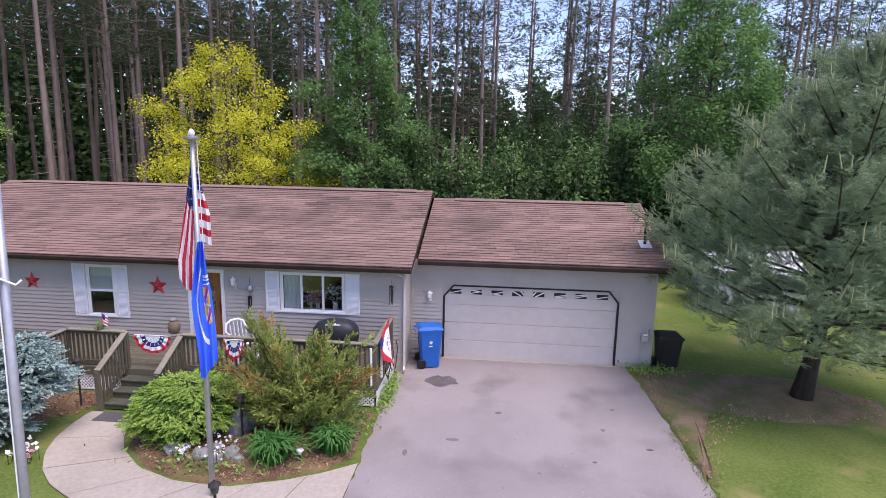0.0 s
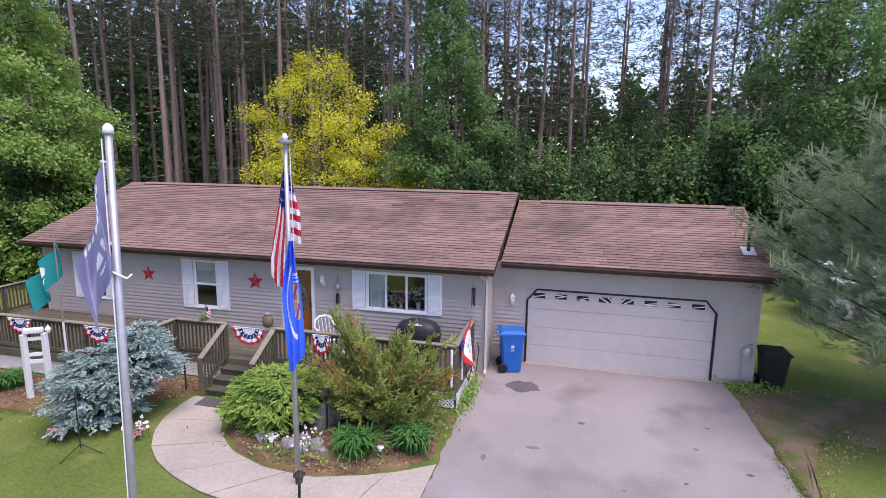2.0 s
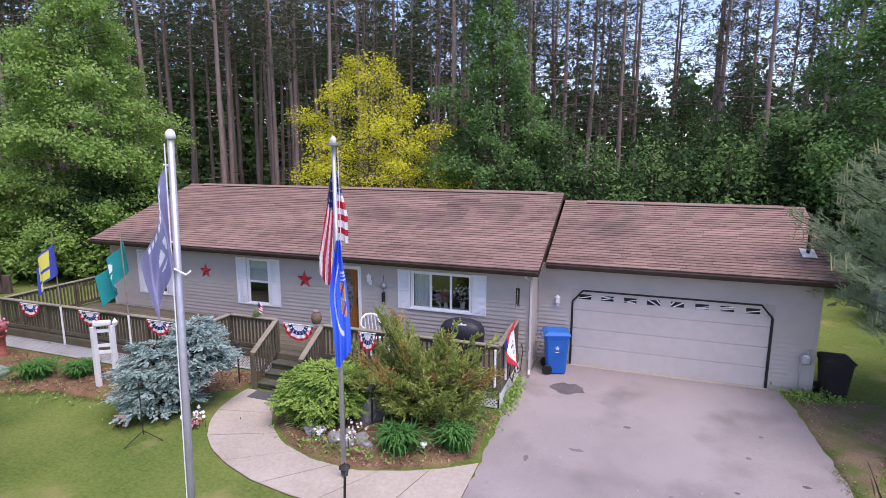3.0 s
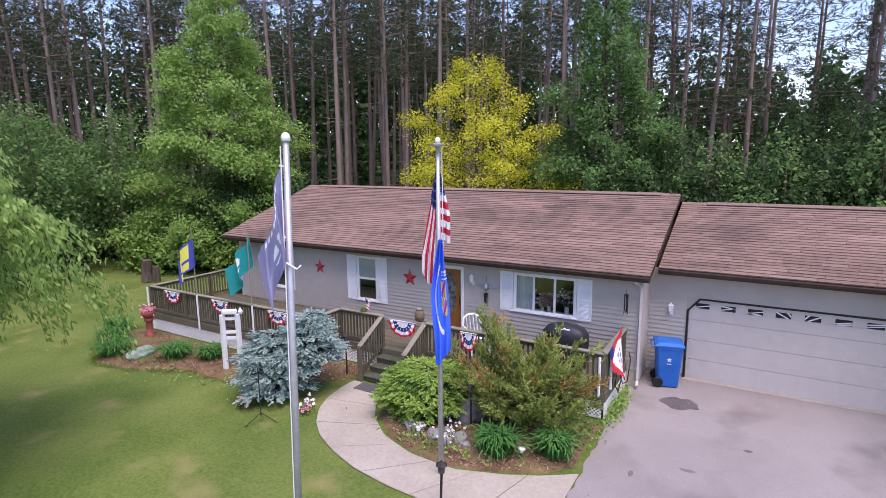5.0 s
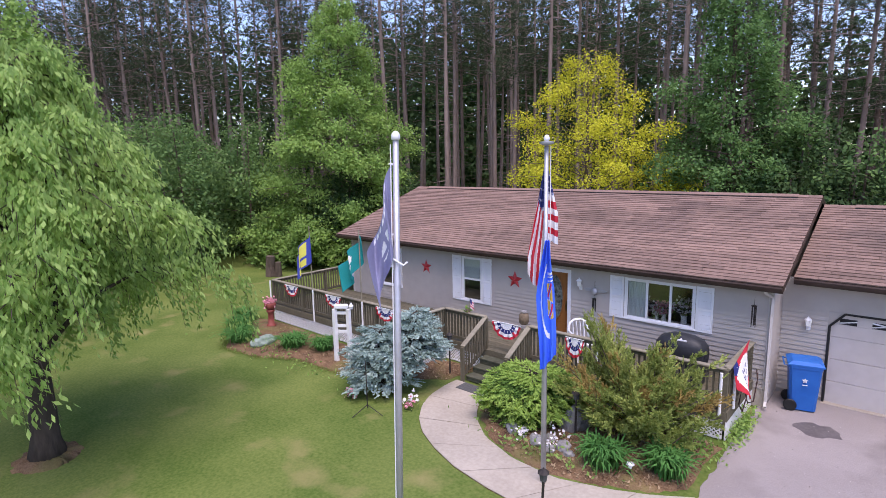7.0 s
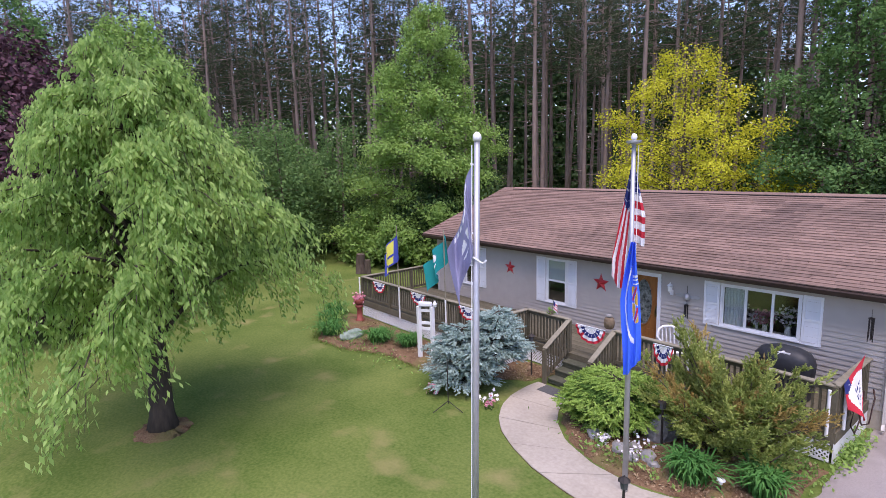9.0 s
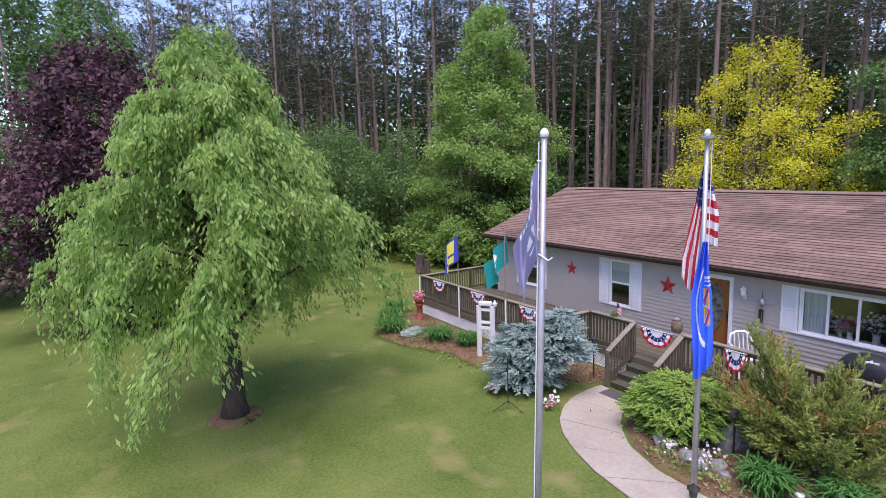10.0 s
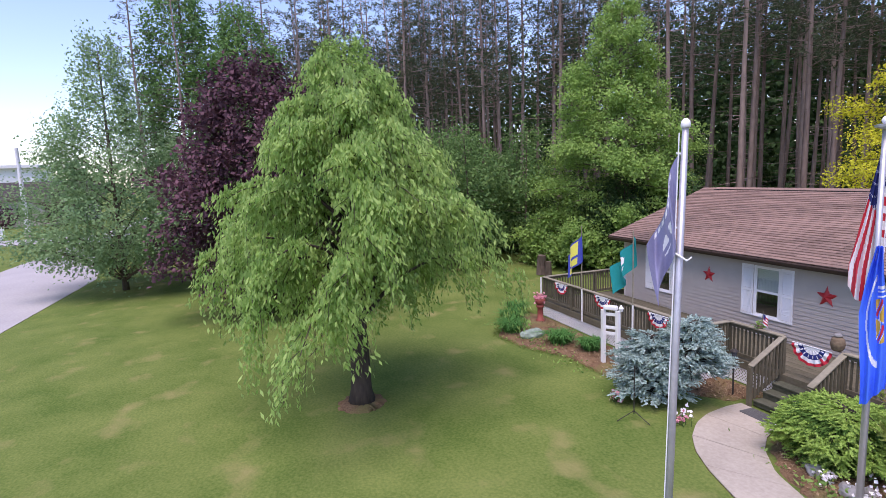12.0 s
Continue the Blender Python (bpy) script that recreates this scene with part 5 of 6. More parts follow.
def wall_lamp(x, y, z):
    t = thing("wall_lamp", (x, y, z), "small white lantern wall lamp", "wall lamp", "wall lamps")
    part("backplate", Geo().box(x - 0.045, x + 0.045, y - 0.03, y - 0.017, z - 0.13, z + 0.02, cut=0.006), WHITE, t)
    part("arm", Geo().tube([(x, y - 0.03, z - 0.03), (x, y - 0.10, z - 0.08), (x, y - 0.13, z - 0.03)], 0.012, 6), WHITE, t)
    part("shade", Geo().lathe([(0.03, -0.02), (0.06, 0.0), (0.07, 0.13), (0.03, 0.14)], 6, (x, y - 0.13, z)), LAMPGLASS, t)
    part("cap", Geo().lathe([(0.085, 0.141), (0.05, 0.18), (0.012, 0.21), (0.008, 0.235)], 6, (x, y - 0.13, z)), WHITE, t)


wall_lamp(-4.62, 0.0, 2.25)
wall_lamp(0.57, GY, 1.80)


def wind_chime(x, y, z, n, ln, mt, label):
    t = thing("wind_chime", (x, y, z), label, "wind chime", "wind chimes")
    part("cap", Geo().lathe([(0.055, 0), (0.06, 0.015), (0.02, 0.03)], 12, (x, y, z)).tube([(x, y, z + 0.03), (x, y, z + 0.2)], 0.004, 5), mt, t)
    for k in range(n):
        a = k * math.tau / n
        part("tube", Geo().tube([(x + 0.042 * math.cos(a), y + 0.042 * math.sin(a), z - 0.005), (x + 0.042 * math.cos(a), y + 0.042 * math.sin(a), z - ln + 0.04 * (k % 3))], 0.011, 6), mt, t)


wind_chime(-4.18, -0.1, 1.93, 5, 0.34, BLACK, "black wind chime hanging by the door")
wind_chime(-0.28, -0.28, 2.42, 5, 0.48, STEELDARK, "dark wind chime under the eave corner")
t = thing("bird_ornament", (-4.15, -0.05, 2.15), "metal winged ornament on the wall by the door", "wall ornament")
part("body", Geo().lathe([(0.02, -0.1), (0.075, -0.06), (0.085, 0.0), (0.06, 0.07), (0.02, 0.1)], 12, (-4.18, -0.07, 2.15)), METAL, t, smooth=True)
for s in (-1, 1):
    part("wing", Geo().extrude([(-4.18 + s * 0.07, 2.11), (-4.18 + s * 0.3, 2.13), (-4.18 + s * 0.34, 2.19), (-4.18 + s * 0.2, 2.22), (-4.18 + s * 0.07, 2.19)][::s], -0.05, -0.035), METAL, t)
part("hook", Geo().tube([(-4.18, -0.07, 2.25), (-4.18, -0.07, 2.45)], 0.006, 5), STEELDARK, t)


# ---- cloth ----
def cloth(name, surface, nu, nv, mats, pick, parent, label=""):
    """A draped sheet; pick(u, v) chooses the colour of each small piece of it."""
    me = bpy.data.meshes.new(name)
    o = root_of(parent).location
    vs = [tuple(Vector(surface(i / nu, j / nv)) - o) for j in range(nv + 1) for i in range(nu + 1)]
    fs = [(j * (nu + 1) + i, j * (nu + 1) + i + 1, (j + 1) * (nu + 1) + i + 1, (j + 1) * (nu + 1) + i) for j in range(nv) for i in range(nu)]
    me.from_pydata(vs, [], fs)
    for m in mats:
        me.materials.append(m)
    me.polygons.foreach_set("material_index", [pick((i + 0.5) / nu, (j + 0.5) / nv) for j in range(nv) for i in range(nu)])
    me.polygons.foreach_set("use_smooth", [True] * len(fs))
    me.update()
    ob = new(name, me)
    ob.parent = parent
    return tagged(ob, label)


def dye(name, c):
    return mat(name, c, tuple(min(1, x * 1.15) for x in c), rough=0.75, scale=30, big=3, bump=0.08, trans=0.12)


C_RED, C_WHITE, C_NAVY = dye("red_cloth", (0.55, 0.03, 0.05)), dye("white_cloth", (0.78, 0.78, 0.80)), dye("navy_cloth", (0.025, 0.035, 0.16))
C_BLUE, C_GREY, C_TEAL = dye("royal_blue_cloth", (0.05, 0.16, 0.80)), dye("slate_cloth", (0.25, 0.25, 0.40)), dye("teal_cloth", (0.0, 0.25, 0.25))
C_GOLD, C_YELLOW, C_INDIGO = dye("gold_cloth", (0.60, 0.36, 0.06)), dye("yellow_cloth", (0.70, 0.66, 0.12)), dye("indigo_cloth", (0.06, 0.08, 0.38))
LEFT = Vector((-0.74, -0.67, 0)).normalized()
AWAY = Vector((-0.67, 0.74, 0)).normalized()


def pow_flag():
    px, py = -2.25, -9.17
    t = thing("grey_flag", (px, py, 4.9), "slate-grey flag with a white emblem hanging from a pole", "flag")
    base = Vector((px, py, 0))
    def surface(u, v):
        w = 0.29 * u * (1 - 0.3 * v) + 0.04 * math.sin(u * 8 + v * 2)
        z = 5.74 - 0.86 * v - u * (1.02 - 0.16 * v) + 0.03 * math.sin(u * 6)
        f = 0.13 * math.sin(u * 9.5 + v * 1.6) * (0.25 + u) + 0.06 * math.sin(u * 17 - v * 2) * u
        return base + LEFT * (0.05 + w) + AWAY * f + Vector((0, 0, z))
    def pick(u, v):
        d = ((u - 0.55) / 0.12) ** 2 + ((v - 0.52) / 0.2) ** 2
        if d < 1:
            bar = abs((u - 0.5) + (v - 0.55) * 0.4) < 0.03 or (abs(v - 0.62) < 0.05 and u > 0.45)
            return 0 if bar else 1
        if 0.04 < v < 0.12 and 0.18 < u < 0.86 and int(u * 34) % 3:
            return 1
        return 0
    cloth("cloth", surface, 72, 48, [C_GREY, C_WHITE], pick, t)
    for zz in (5.72, 4.9):
        part("clip", Geo().tube([base + Vector((0, 0, zz)), base + LEFT * 0.09 + Vector((0, 0, zz + 0.01))], 0.012, 6), WHITE, t)


pow_flag()
t = thing("halyard_rope", (-2.25, -9.17, 1.2), "white halyard rope tied along the flag pole", "rope", "halyards")
part("rope", Geo().tube([(-2.25 - 0.03, -9.23, 5.95), (-2.30, -9.26, 4.0), (-2.33, -9.31, 1.2)], 0.007, 5), WHITE, t)
part("knot", Geo().tube([(-2.28, -9.25, 4.62), (-2.16, -9.2, 4.55), (-2.13, -9.16, 4.59)], 0.011, 6), WHITE, t)

PX, PY = -2.32, -5.75


SIDE, BACK = Vector((-0.86, -0.5, 0)), Vector((-0.5, 0.86, 0))


def stripe_flag():
    t = thing("striped_flag", (PX, PY, 4.6), "limp red, white and blue striped flag on the pole", "flag")
    base = Vector((PX, PY, 0))
    def low(u):
        return 3.82 - 0.22 * math.sin(math.pi * min(u / 0.6, 1)) if u < 0.6 else 4.42 - 0.25 * (u - 0.6)
    def surface(u, v):
        z = 5.62 - (5.62 - low(u)) * v
        wide = 0.12 + 0.88 * min(1, (5.62 - z) / (1.5 if u < 0.6 else 0.8))
        lat = (0.58 - u) * (0.52 if u < 0.58 else 0.48) * wide
        f = 0.09 + 0.05 * math.sin(u * 26) * wide
        return base + SIDE * lat + BACK * f + Vector((0, 0, z))
    def pick(u, v):
        if u >= 0.6:
            if v < 0.36:
                return 1 if (int(u * 60) % 3 == 1 and int(v * 50) % 4 == 1) else 2
            return 0 if int((v - 0.36) * 11) % 2 else 1
        if v < 0.3 + 0.15 * u:
            return 1 if (int(u * 50) % 4 == 1 and int(v * 50) % 4 == 1) else 2
        return 0 if int(u * 11 + v * 2.2) % 2 else 1
    cloth("cloth", surface, 88, 60, [C_RED, C_WHITE, C_NAVY], pick, t)
    part("heading_rope", Geo().tube([base + Vector((0.05, 0.05, 5.95)), base + Vector((0.05, 0.06, 4.2))], 0.007, 5), WHITE, t)


def blue_flag():
    t = thing("blue_flag", (PX, PY, 3.3), "limp royal blue flag with a gold and white crest", "flag")
    base = Vector((PX, PY, 0))
    def surface(u, v):
        z = 4.42 - (2.12 + 0.14 * math.cos(u * 3)) * v
        wide = 0.25 + 0.75 * min(1, v * 2.4)
        lat = (0.5 - u) * 0.30 * wide * (1 - 0.25 * max(0, v - 0.6)) + 0.03 * math.sin(v * 5) - 0.03
        f = -0.095 - 0.06 * math.sin(u * 15 + v * 3.5) * (0.5 + 0.5 * math.cos(v * 2.5) ** 2)
        return base + SIDE * lat + BACK * f + Vector((0, 0, z))
    def pick(u, v):
        if 0.36 < v < 0.66 and 0.60 < u < 0.88:
            patch = math.sin(u * 23 + 2 * math.sin(v * 31)) + math.sin(v * 37 + u * 11)
            return 1 if patch > 0.1 else (2 if patch > -0.35 else (3 if patch < -1.3 else 0))
        d = math.hypot((u - 0.75) * 0.9, (v - 0.5) * 1.4)
        if 0.40 < d < 0.46 and u < 0.62:
            return 2
        if 0.27 < v < 0.36 and u > 0.66 and int(v * 70) % 2:
            return 2
        return 0
    cloth("cloth", surface, 60, 90, [C_BLUE, C_GOLD, C_WHITE, C_RED], pick, t)


stripe_flag()
blue_flag()


def deck_flag(x, y, top, surface, mats, pick, name, label):
    t = thing(name, (x, y, 0.45), label, "flag", "flags on the deck rail")
    part("staff", Geo().tube([(x, y, 0.45), (x, y, top)], 0.017, 8), RAILCAP, t)
    part("holder", Geo().tube([(x, y, 0.42), (x, y, 1.55)], 0.028, 8), WHITE, t, "white pipe holder")
    cloth("cloth", surface, 36, 30, mats, pick, t)


def teal_surface(u, v):
    return (-10.27 - 0.56 * u * (1 - 0.15 * v) + 0.03 * math.sin(u * 13 + v * 2), -3.22 - 0.26 * u + 0.15 * math.sin(u * 11 + v), 3.62 - 0.86 * v - u * 0.98 - 0.08 * math.sin(u * 3.1))


def teal_pick(u, v):
    x, z = (u - 0.5) * 1.6, v - 0.5
    if math.hypot(x, z) > 0.33:
        return 0
    return 0 if (0.04 < z < 0.13 and x < 0.1) or (-0.13 < z < -0.04 and x > -0.1) else 1


deck_flag(-10.27, -3.22, 3.76, teal_surface, [C_TEAL, C_WHITE], teal_pick, "teal_flag", "teal flag with a white curved shape on a thin staff")


def yellow_surface(u, v):
    return (-12.83 - 0.12 * u + 0.06 * math.sin(u * 9), -3.22 - 0.52 * u + 0.06 * math.sin(u * 8 + v), 3.5 - 0.95 * v * (1 - 0.2 * u) - 0.78 * u)


deck_flag(-12.83, -3.22, 3.7, yellow_surface, [C_INDIGO, C_YELLOW], lambda u, v: 1 if 0.3 < u < 0.92 and 0.08 < v < 0.92 and abs(v - 0.62) > 0.05 and abs(u - 0.6) > 0.03 else 0, "blue_yellow_flag", "limp blue and yellow flag on a thin staff")


def bunting(cx, y, z, w, h, along=(1, 0), label="red, white and blue pleated bunting on the railing"):
    """A pleated half-round fan hung from the rail."""
    ax = Vector((along[0], along[1], 0))
    out = Vector((ax.y, -ax.x, 0))
    t = thing("bunting", (cx, y, z - h), label, "bunting", "buntings on the railing")
    def surface(u, v):
        a = math.pi * u
        q = 0.03 + 0.97 * v
        return Vector((cx, y, z)) + ax * (-math.cos(a) * w * q) + Vector((0, 0, -math.sin(a) * h * q - 0.02 * v)) + out * (0.012 + 0.02 * v * (1 + math.sin(u * 44)))
    def pick(u, v):
        if v > 0.86:
            return 0
        if v > 0.66:
            return 0 if int(u * 14) % 7 == 3 else 1
        if v > 0.40:
            return 1 if int(u * 30) % 4 == 0 and 0.46 < v < 0.60 else 2
        return 1
    cloth("fan", surface, 60, 20, [C_RED, C_WHITE, C_NAVY], pick, t)
    part("header", Geo().tube([Vector((cx, y, z)) - ax * w + out * 0.02, Vector((cx, y, z)) + ax * w + out * 0.02], 0.012, 6), WHITE, t)


RAIL_Z = FLOOR_Z + 0.87
for cx in (-14.15, -11.75, -9.25):
    bunting(cx, DY0 - 0.075, RAIL_Z, 0.40, 0.36)
bunting(-5.65, DY1 - 0.02, RAIL_Z - 0.02, 0.45, 0.42)
bunting(-3.62, DY1 - 0.08, RAIL_Z, 0.24, 0.46, label="red and white bunting gathered on the railing")


def side_banner():
    t = thing("banner", (DX1 + 0.1, -1.5, 0.9), "red, white and blue banner draped over the end railing", "banner")
    def surface(u, v):
        flare = 0.30 * v * math.sin(math.pi * min(1.0, u + 0.1))
        return (DX1 + 0.09 + 0.05 * math.sin(u * 9) * v + flare, -2.0 + 1.3 * u * (1 - 0.35 * v), 1.54 + 0.26 * u - (0.15 + 0.72 * (1 - abs(u - 0.45) * 1.3)) * v)
    def pick(u, v):
        d = math.hypot(u - 0.45, v - 0.5)
        if d < 0.24 and math.sin(u * 47) + math.sin(v * 39) > 0.7:
            return 2
        if d < 0.40:
            return 1
        return 2 if u < 0.2 and v < 0.4 else 0
    cloth("cloth", surface, 44, 30, [C_RED, C_WHITE, C_NAVY], pick, t)


side_banner()

# ---- things on the deck ----
PLASTIC = mat("white_plastic", (0.76, 0.76, 0.78), (0.82, 0.82, 0.83), rough=0.4, bump=0.02)


def garden_chair(at, turn):
    t = thing("garden_chair", (0, 0, 0), "white moulded plastic garden chair on the deck", "chair")
    part("seat", Geo().box(-0.24, 0.24, -0.24, 0.22, 0.40, 0.43, cut=0.012), PLASTIC, t)
    arch = [(-0.26, 0.43), (-0.27, 0.7), (-0.22, 0.86), (-0.1, 0.93), (0.1, 0.93), (0.22, 0.86), (0.27, 0.7), (0.26, 0.43)]
    part("back_frame", Geo().tube([(x, 0.23 + (z - 0.43) * 0.25, z) for x, z in arch], 0.03, 7), PLASTIC, t, smooth=True)
    for x in (-0.15, -0.05, 0.05, 0.15):
        part("back_slat", Geo().beam((x, 0.235, 0.43), (x, 0.235 + 0.115, 0.89), 0.012, 0.085), PLASTIC, t)
    for s in (-1, 1):
        part("arm", Geo().tube([(s * 0.27, 0.29, 0.66), (s * 0.29, 0.0, 0.65), (s * 0.28, -0.22, 0.63), (s * 0.26, -0.26, 0.5)], 0.028, 7), PLASTIC, t, smooth=True)
        part("leg", Geo().beam((s * 0.25, -0.25, 0.52), (s * 0.27, -0.29, 0), 0.05, 0.045), PLASTIC, t)
        part("leg", Geo().beam((s * 0.24, 0.22, 0.42), (s * 0.26, 0.29, 0), 0.05, 0.045), PLASTIC, t)
    t.matrix_basis = pose(*at, 0, 0, turn)
    return t


garden_chair((-3.95, -1.15, FLOOR_Z), 52)
COVER = mat("black_vinyl_cover", (0.018, 0.02, 0.024), (0.035, 0.037, 0.042), rough=0.5, scale=6, big=2, bump=0.35)
t = thing("covered_grill", (-1.55, -0.95, FLOOR_Z), "covered black barbecue grill on the deck", "grill")
gg = Geo()
prof = [(0.52, 0.30, 0.02), (0.54, 0.31, 0.35), (0.58, 0.33, 0.7), (0.56, 0.32, 0.86), (0.47, 0.27, 0.98), (0.28, 0.17, 1.06), (0.05, 0.04, 1.085)]
n = 26
vs = [(-1.55 + a * math.copysign(abs(math.cos(k * math.tau / n)) ** 0.7, math.cos(k * math.tau / n)) * (1 + 0.02 * math.sin(k * 5)), -0.95 + b * math.copysign(abs(math.sin(k * math.tau / n)) ** 0.7, math.sin(k * math.tau / n)), FLOOR_Z + c) for a, b, c in prof for k in range(n)]
gg.add(vs, [(i * n + k, i * n + (k + 1) % n, (i + 1) * n + (k + 1) % n, (i + 1) * n + k) for i in range(len(prof) - 1) for k in range(n)] + [tuple(range((len(prof) - 1) * n, len(prof) * n))])
part("cover", gg, COVER, t, smooth=True)
part("emblem", Geo().beam((-1.75, -1.2, FLOOR_Z + 0.985), (-1.38, -1.2, FLOOR_Z + 1.0), 0.02, 0.035).beam((-1.62, -1.23, FLOOR_Z + 0.94), (-1.5, -1.17, FLOOR_Z + 1.03), 0.02, 0.03), WHITE, t, "white mark")

STONE = mat("field_stone", (0.17, 0.165, 0.16), (0.36, 0.345, 0.335), rough=0.9, scale=9, big=2.5, bump=0.6)
TERRA = mat("aged_brown_clay", (0.12, 0.085, 0.055), (0.24, 0.18, 0.12), rough=0.9, scale=12, bump=0.4)
t = thing("garden_urn", (-5.1, -1.8, FLOOR_Z + 0.9), "brown clay jar figure beside the steps", "jar")
part("body", Geo().lathe([(0.08, 0), (0.12, 0.04), (0.14, 0.15), (0.12, 0.26), (0.07, 0.31)], 16, (-5.12, DY1, FLOOR_Z + 0.918)), TERRA, t, smooth=True)
part("lid", Geo().lathe([(0.08, 0.31), (0.09, 0.33), (0.05, 0.37), (0.02, 0.38)], 16, (-5.12, DY1, FLOOR_Z + 0.918)), STONE, t, smooth=True)
t = thing("hand_flag", (-6.95, DY1, FLOOR_Z + 0.9), "small striped flag stuck in a rail planter", "flag")
part("stick", Geo().tube([(-6.95, DY1, FLOOR_Z + 0.9), (-6.9, DY1, FLOOR_Z + 1.38)], 0.007, 5), RAILCAP, t)
cloth("cloth", lambda u, v: (-6.9 + 0.16 * u, DY1 - 0.03 * math.sin(u * 7), FLOOR_Z + 1.36 - 0.26 * v - 0.18 * u), 14, 13, [C_RED, C_WHITE, C_NAVY], lambda u, v: 2 if u < 0.4 and v < 0.5 else (0 if int(v * 7) % 2 else 1), t)
rr = np.random.default_rng(31)
part("planting", leaves(rr, np.array([-6.98, DY1, FLOOR_Z + 1.02]) + rr.normal(size=(60, 3)) * 0.06, 0.08), LEAF_GREEN, t)
part("pot", Geo().lathe([(0.06, 0), (0.08, 0.1)], 12, (-6.98, DY1, FLOOR_Z + 0.918)), TERRA, t)

MATTING = mat("woven_mat", (0.06, 0.06, 0.06), (0.13, 0.13, 0.13), rough=1, scale=40, bump=0.6)
single("door_mat", Geo().box(-6.2, -5.2, -3.62, -3.22, 0.021, 0.035, cut=0.004), MATTING, "dark grey mat at the foot of the steps", "mat")


# ---- bins, meter, hose ----
def wheeled_bin(at, w, d, h, material, label, emblem):
    x, y, z = at
    t = thing("wheeled_bin", at, label, "bin", "wheeled bins")
    gg = Geo()
    lo, hi = 0.80, 1.0
    vs = []
    for k, zz in ((lo, 0.03), (0.84, 0.25), (hi, h - 0.12), (1.04, h - 0.12), (1.04, h - 0.06)):
        c = 0.05
        for sx, sy in ((-1, -1), (1, -1), (1, 1), (-1, 1)):
            px, py = sx * w / 2 * k, sy * d / 2 * k
            a, b = (px - sx * c, py), (px, py - sy * c)
            for q in ((a, b) if sx * sy < 0 else (b, a)):
                vs.append((x + q[0], y + q[1], z + zz))
    fs = [(i * 8 + k, i * 8 + (k + 1) % 8, i * 8 + 8 + (k + 1) % 8, i * 8 + 8 + k) for i in range(4) for k in range(8)] + [tuple(range(7, -1, -1)), tuple(range(32, 40))]
    gg.add(vs, fs)
    part("body", gg, material, t)
    lid = Geo()
    lid.add([(x + sx * w * 0.54, y + sy * d * 0.56, z + h - 0.059) for sx, sy in ((-1, -1), (1, -1), (1, 1), (-1, 1))] + [(x + sx * w * 0.54, y + sy * d * 0.56, z + h - 0.03) for sx, sy in ((-1, -1), (1, -1), (1, 1), (-1, 1))]
            + [(x + sx * w * 0.40, y + sy * d * 0.4, z + h + 0.03) for sx, sy in ((-1, -1), (1, -1), (1, 1), (-1, 1))],
            [(3, 2, 1, 0)] + [(k, (k + 1) % 4, 4 + (k + 1) % 4, 4 + k) for k in range(4)] + [(4 + k, 4 + (k + 1) % 4, 8 + (k + 1) % 4, 8 + k) for k in range(4)] + [(8, 9, 10, 11)])
    part("lid", lid, material, t)
    part("handle", Geo().tube([(x - w * 0.4, y + d * 0.56, z + h - 0.1), (x - w * 0.4, y + d * 0.66, z + h - 0.08), (x + w * 0.4, y + d * 0.66, z + h - 0.08), (x + w * 0.4, y + d * 0.56, z + h - 0.1)], 0.015, 6), material, t)
    for s in (-1, 1):
        wheel = Geo()
        cx = x + s * w * 0.45
        prof = [(0.03, -0.03), (0.12, -0.03), (0.135, -0.015), (0.135, 0.015), (0.12, 0.03), (0.03, 0.03)]
        n = 18
        wheel.add([(cx + o, y + d * 0.40 + q * math.cos(k * math.tau / n), z + 0.136 + q * math.sin(k * math.tau / n)) for q, o in prof for k in range(n)],
                  [(i * n + k, i * n + (k + 1) % n, (i + 1) * n + (k + 1) % n, (i + 1) * n + k) for i in range(5) for k in range(n)] + [tuple(range(n)), tuple(range(5 * n, 6 * n))])
        part("wheel", wheel, BLACK, t)
    if emblem:
        gg = Geo()
        face = x - w / 2 * 0.96 - 0.014
        for k in range(5):
            a = radians(90 + 72 * k)
            b = radians(90 + 72 * k + 144)
            e = lambda q: (face, y + 0.055 * math.cos(q), z + h * 0.66 + 0.055 * math.sin(q))
            gg.beam(e(a), e(b), 0.006, 0.012)
        gg.box(face - 0.003, face + 0.003, y - 0.05, y + 0.05, z + h * 0.56, z + h * 0.575)
        part("emblem", gg, WHITE, t, "white printed star")
    return t


wheeled_bin((0.64, 0.55, 0.012), 0.64, 0.62, 1.14, BLUEBIN, "blue plastic wheeled bin beside the garage door", True).rotation_euler = (0, 0, radians(104))
wheeled_bin((7.25, 1.2, 0), 0.62, 0.6, 1.02, BLACK, "black plastic bin beside the garage corner", False)
t = thing("gas_meter", (6.55, 1.05, 0.7), "grey gas meter with pipes on the garage wall", "meter")
part("body", Geo().box(6.47, 6.67, 0.95, 1.12, 0.82, 1.02, cut=0.03), METAL, t)
part("dial", Geo().lathe([(0.06, 0.0), (0.06, 0.02), (0.02, 0.025)], 14, (6.57, 1.0, 1.02)), WHITE, t)
part("pipe", Geo().tube([(6.5, 1.08, 0.0), (6.5, 1.08, 0.85)], 0.02, 7), METAL, t)
part("riser", Geo().tube([(6.64, 1.08, 1.0), (6.64, 1.08, 1.12), (6.7, 1.15, 1.12)], 0.02, 7), METAL, t)
HOSE = mat("dark_hose", (0.03, 0.012, 0.012), (0.06, 0.03, 0.025), rough=0.5, bump=0.05)
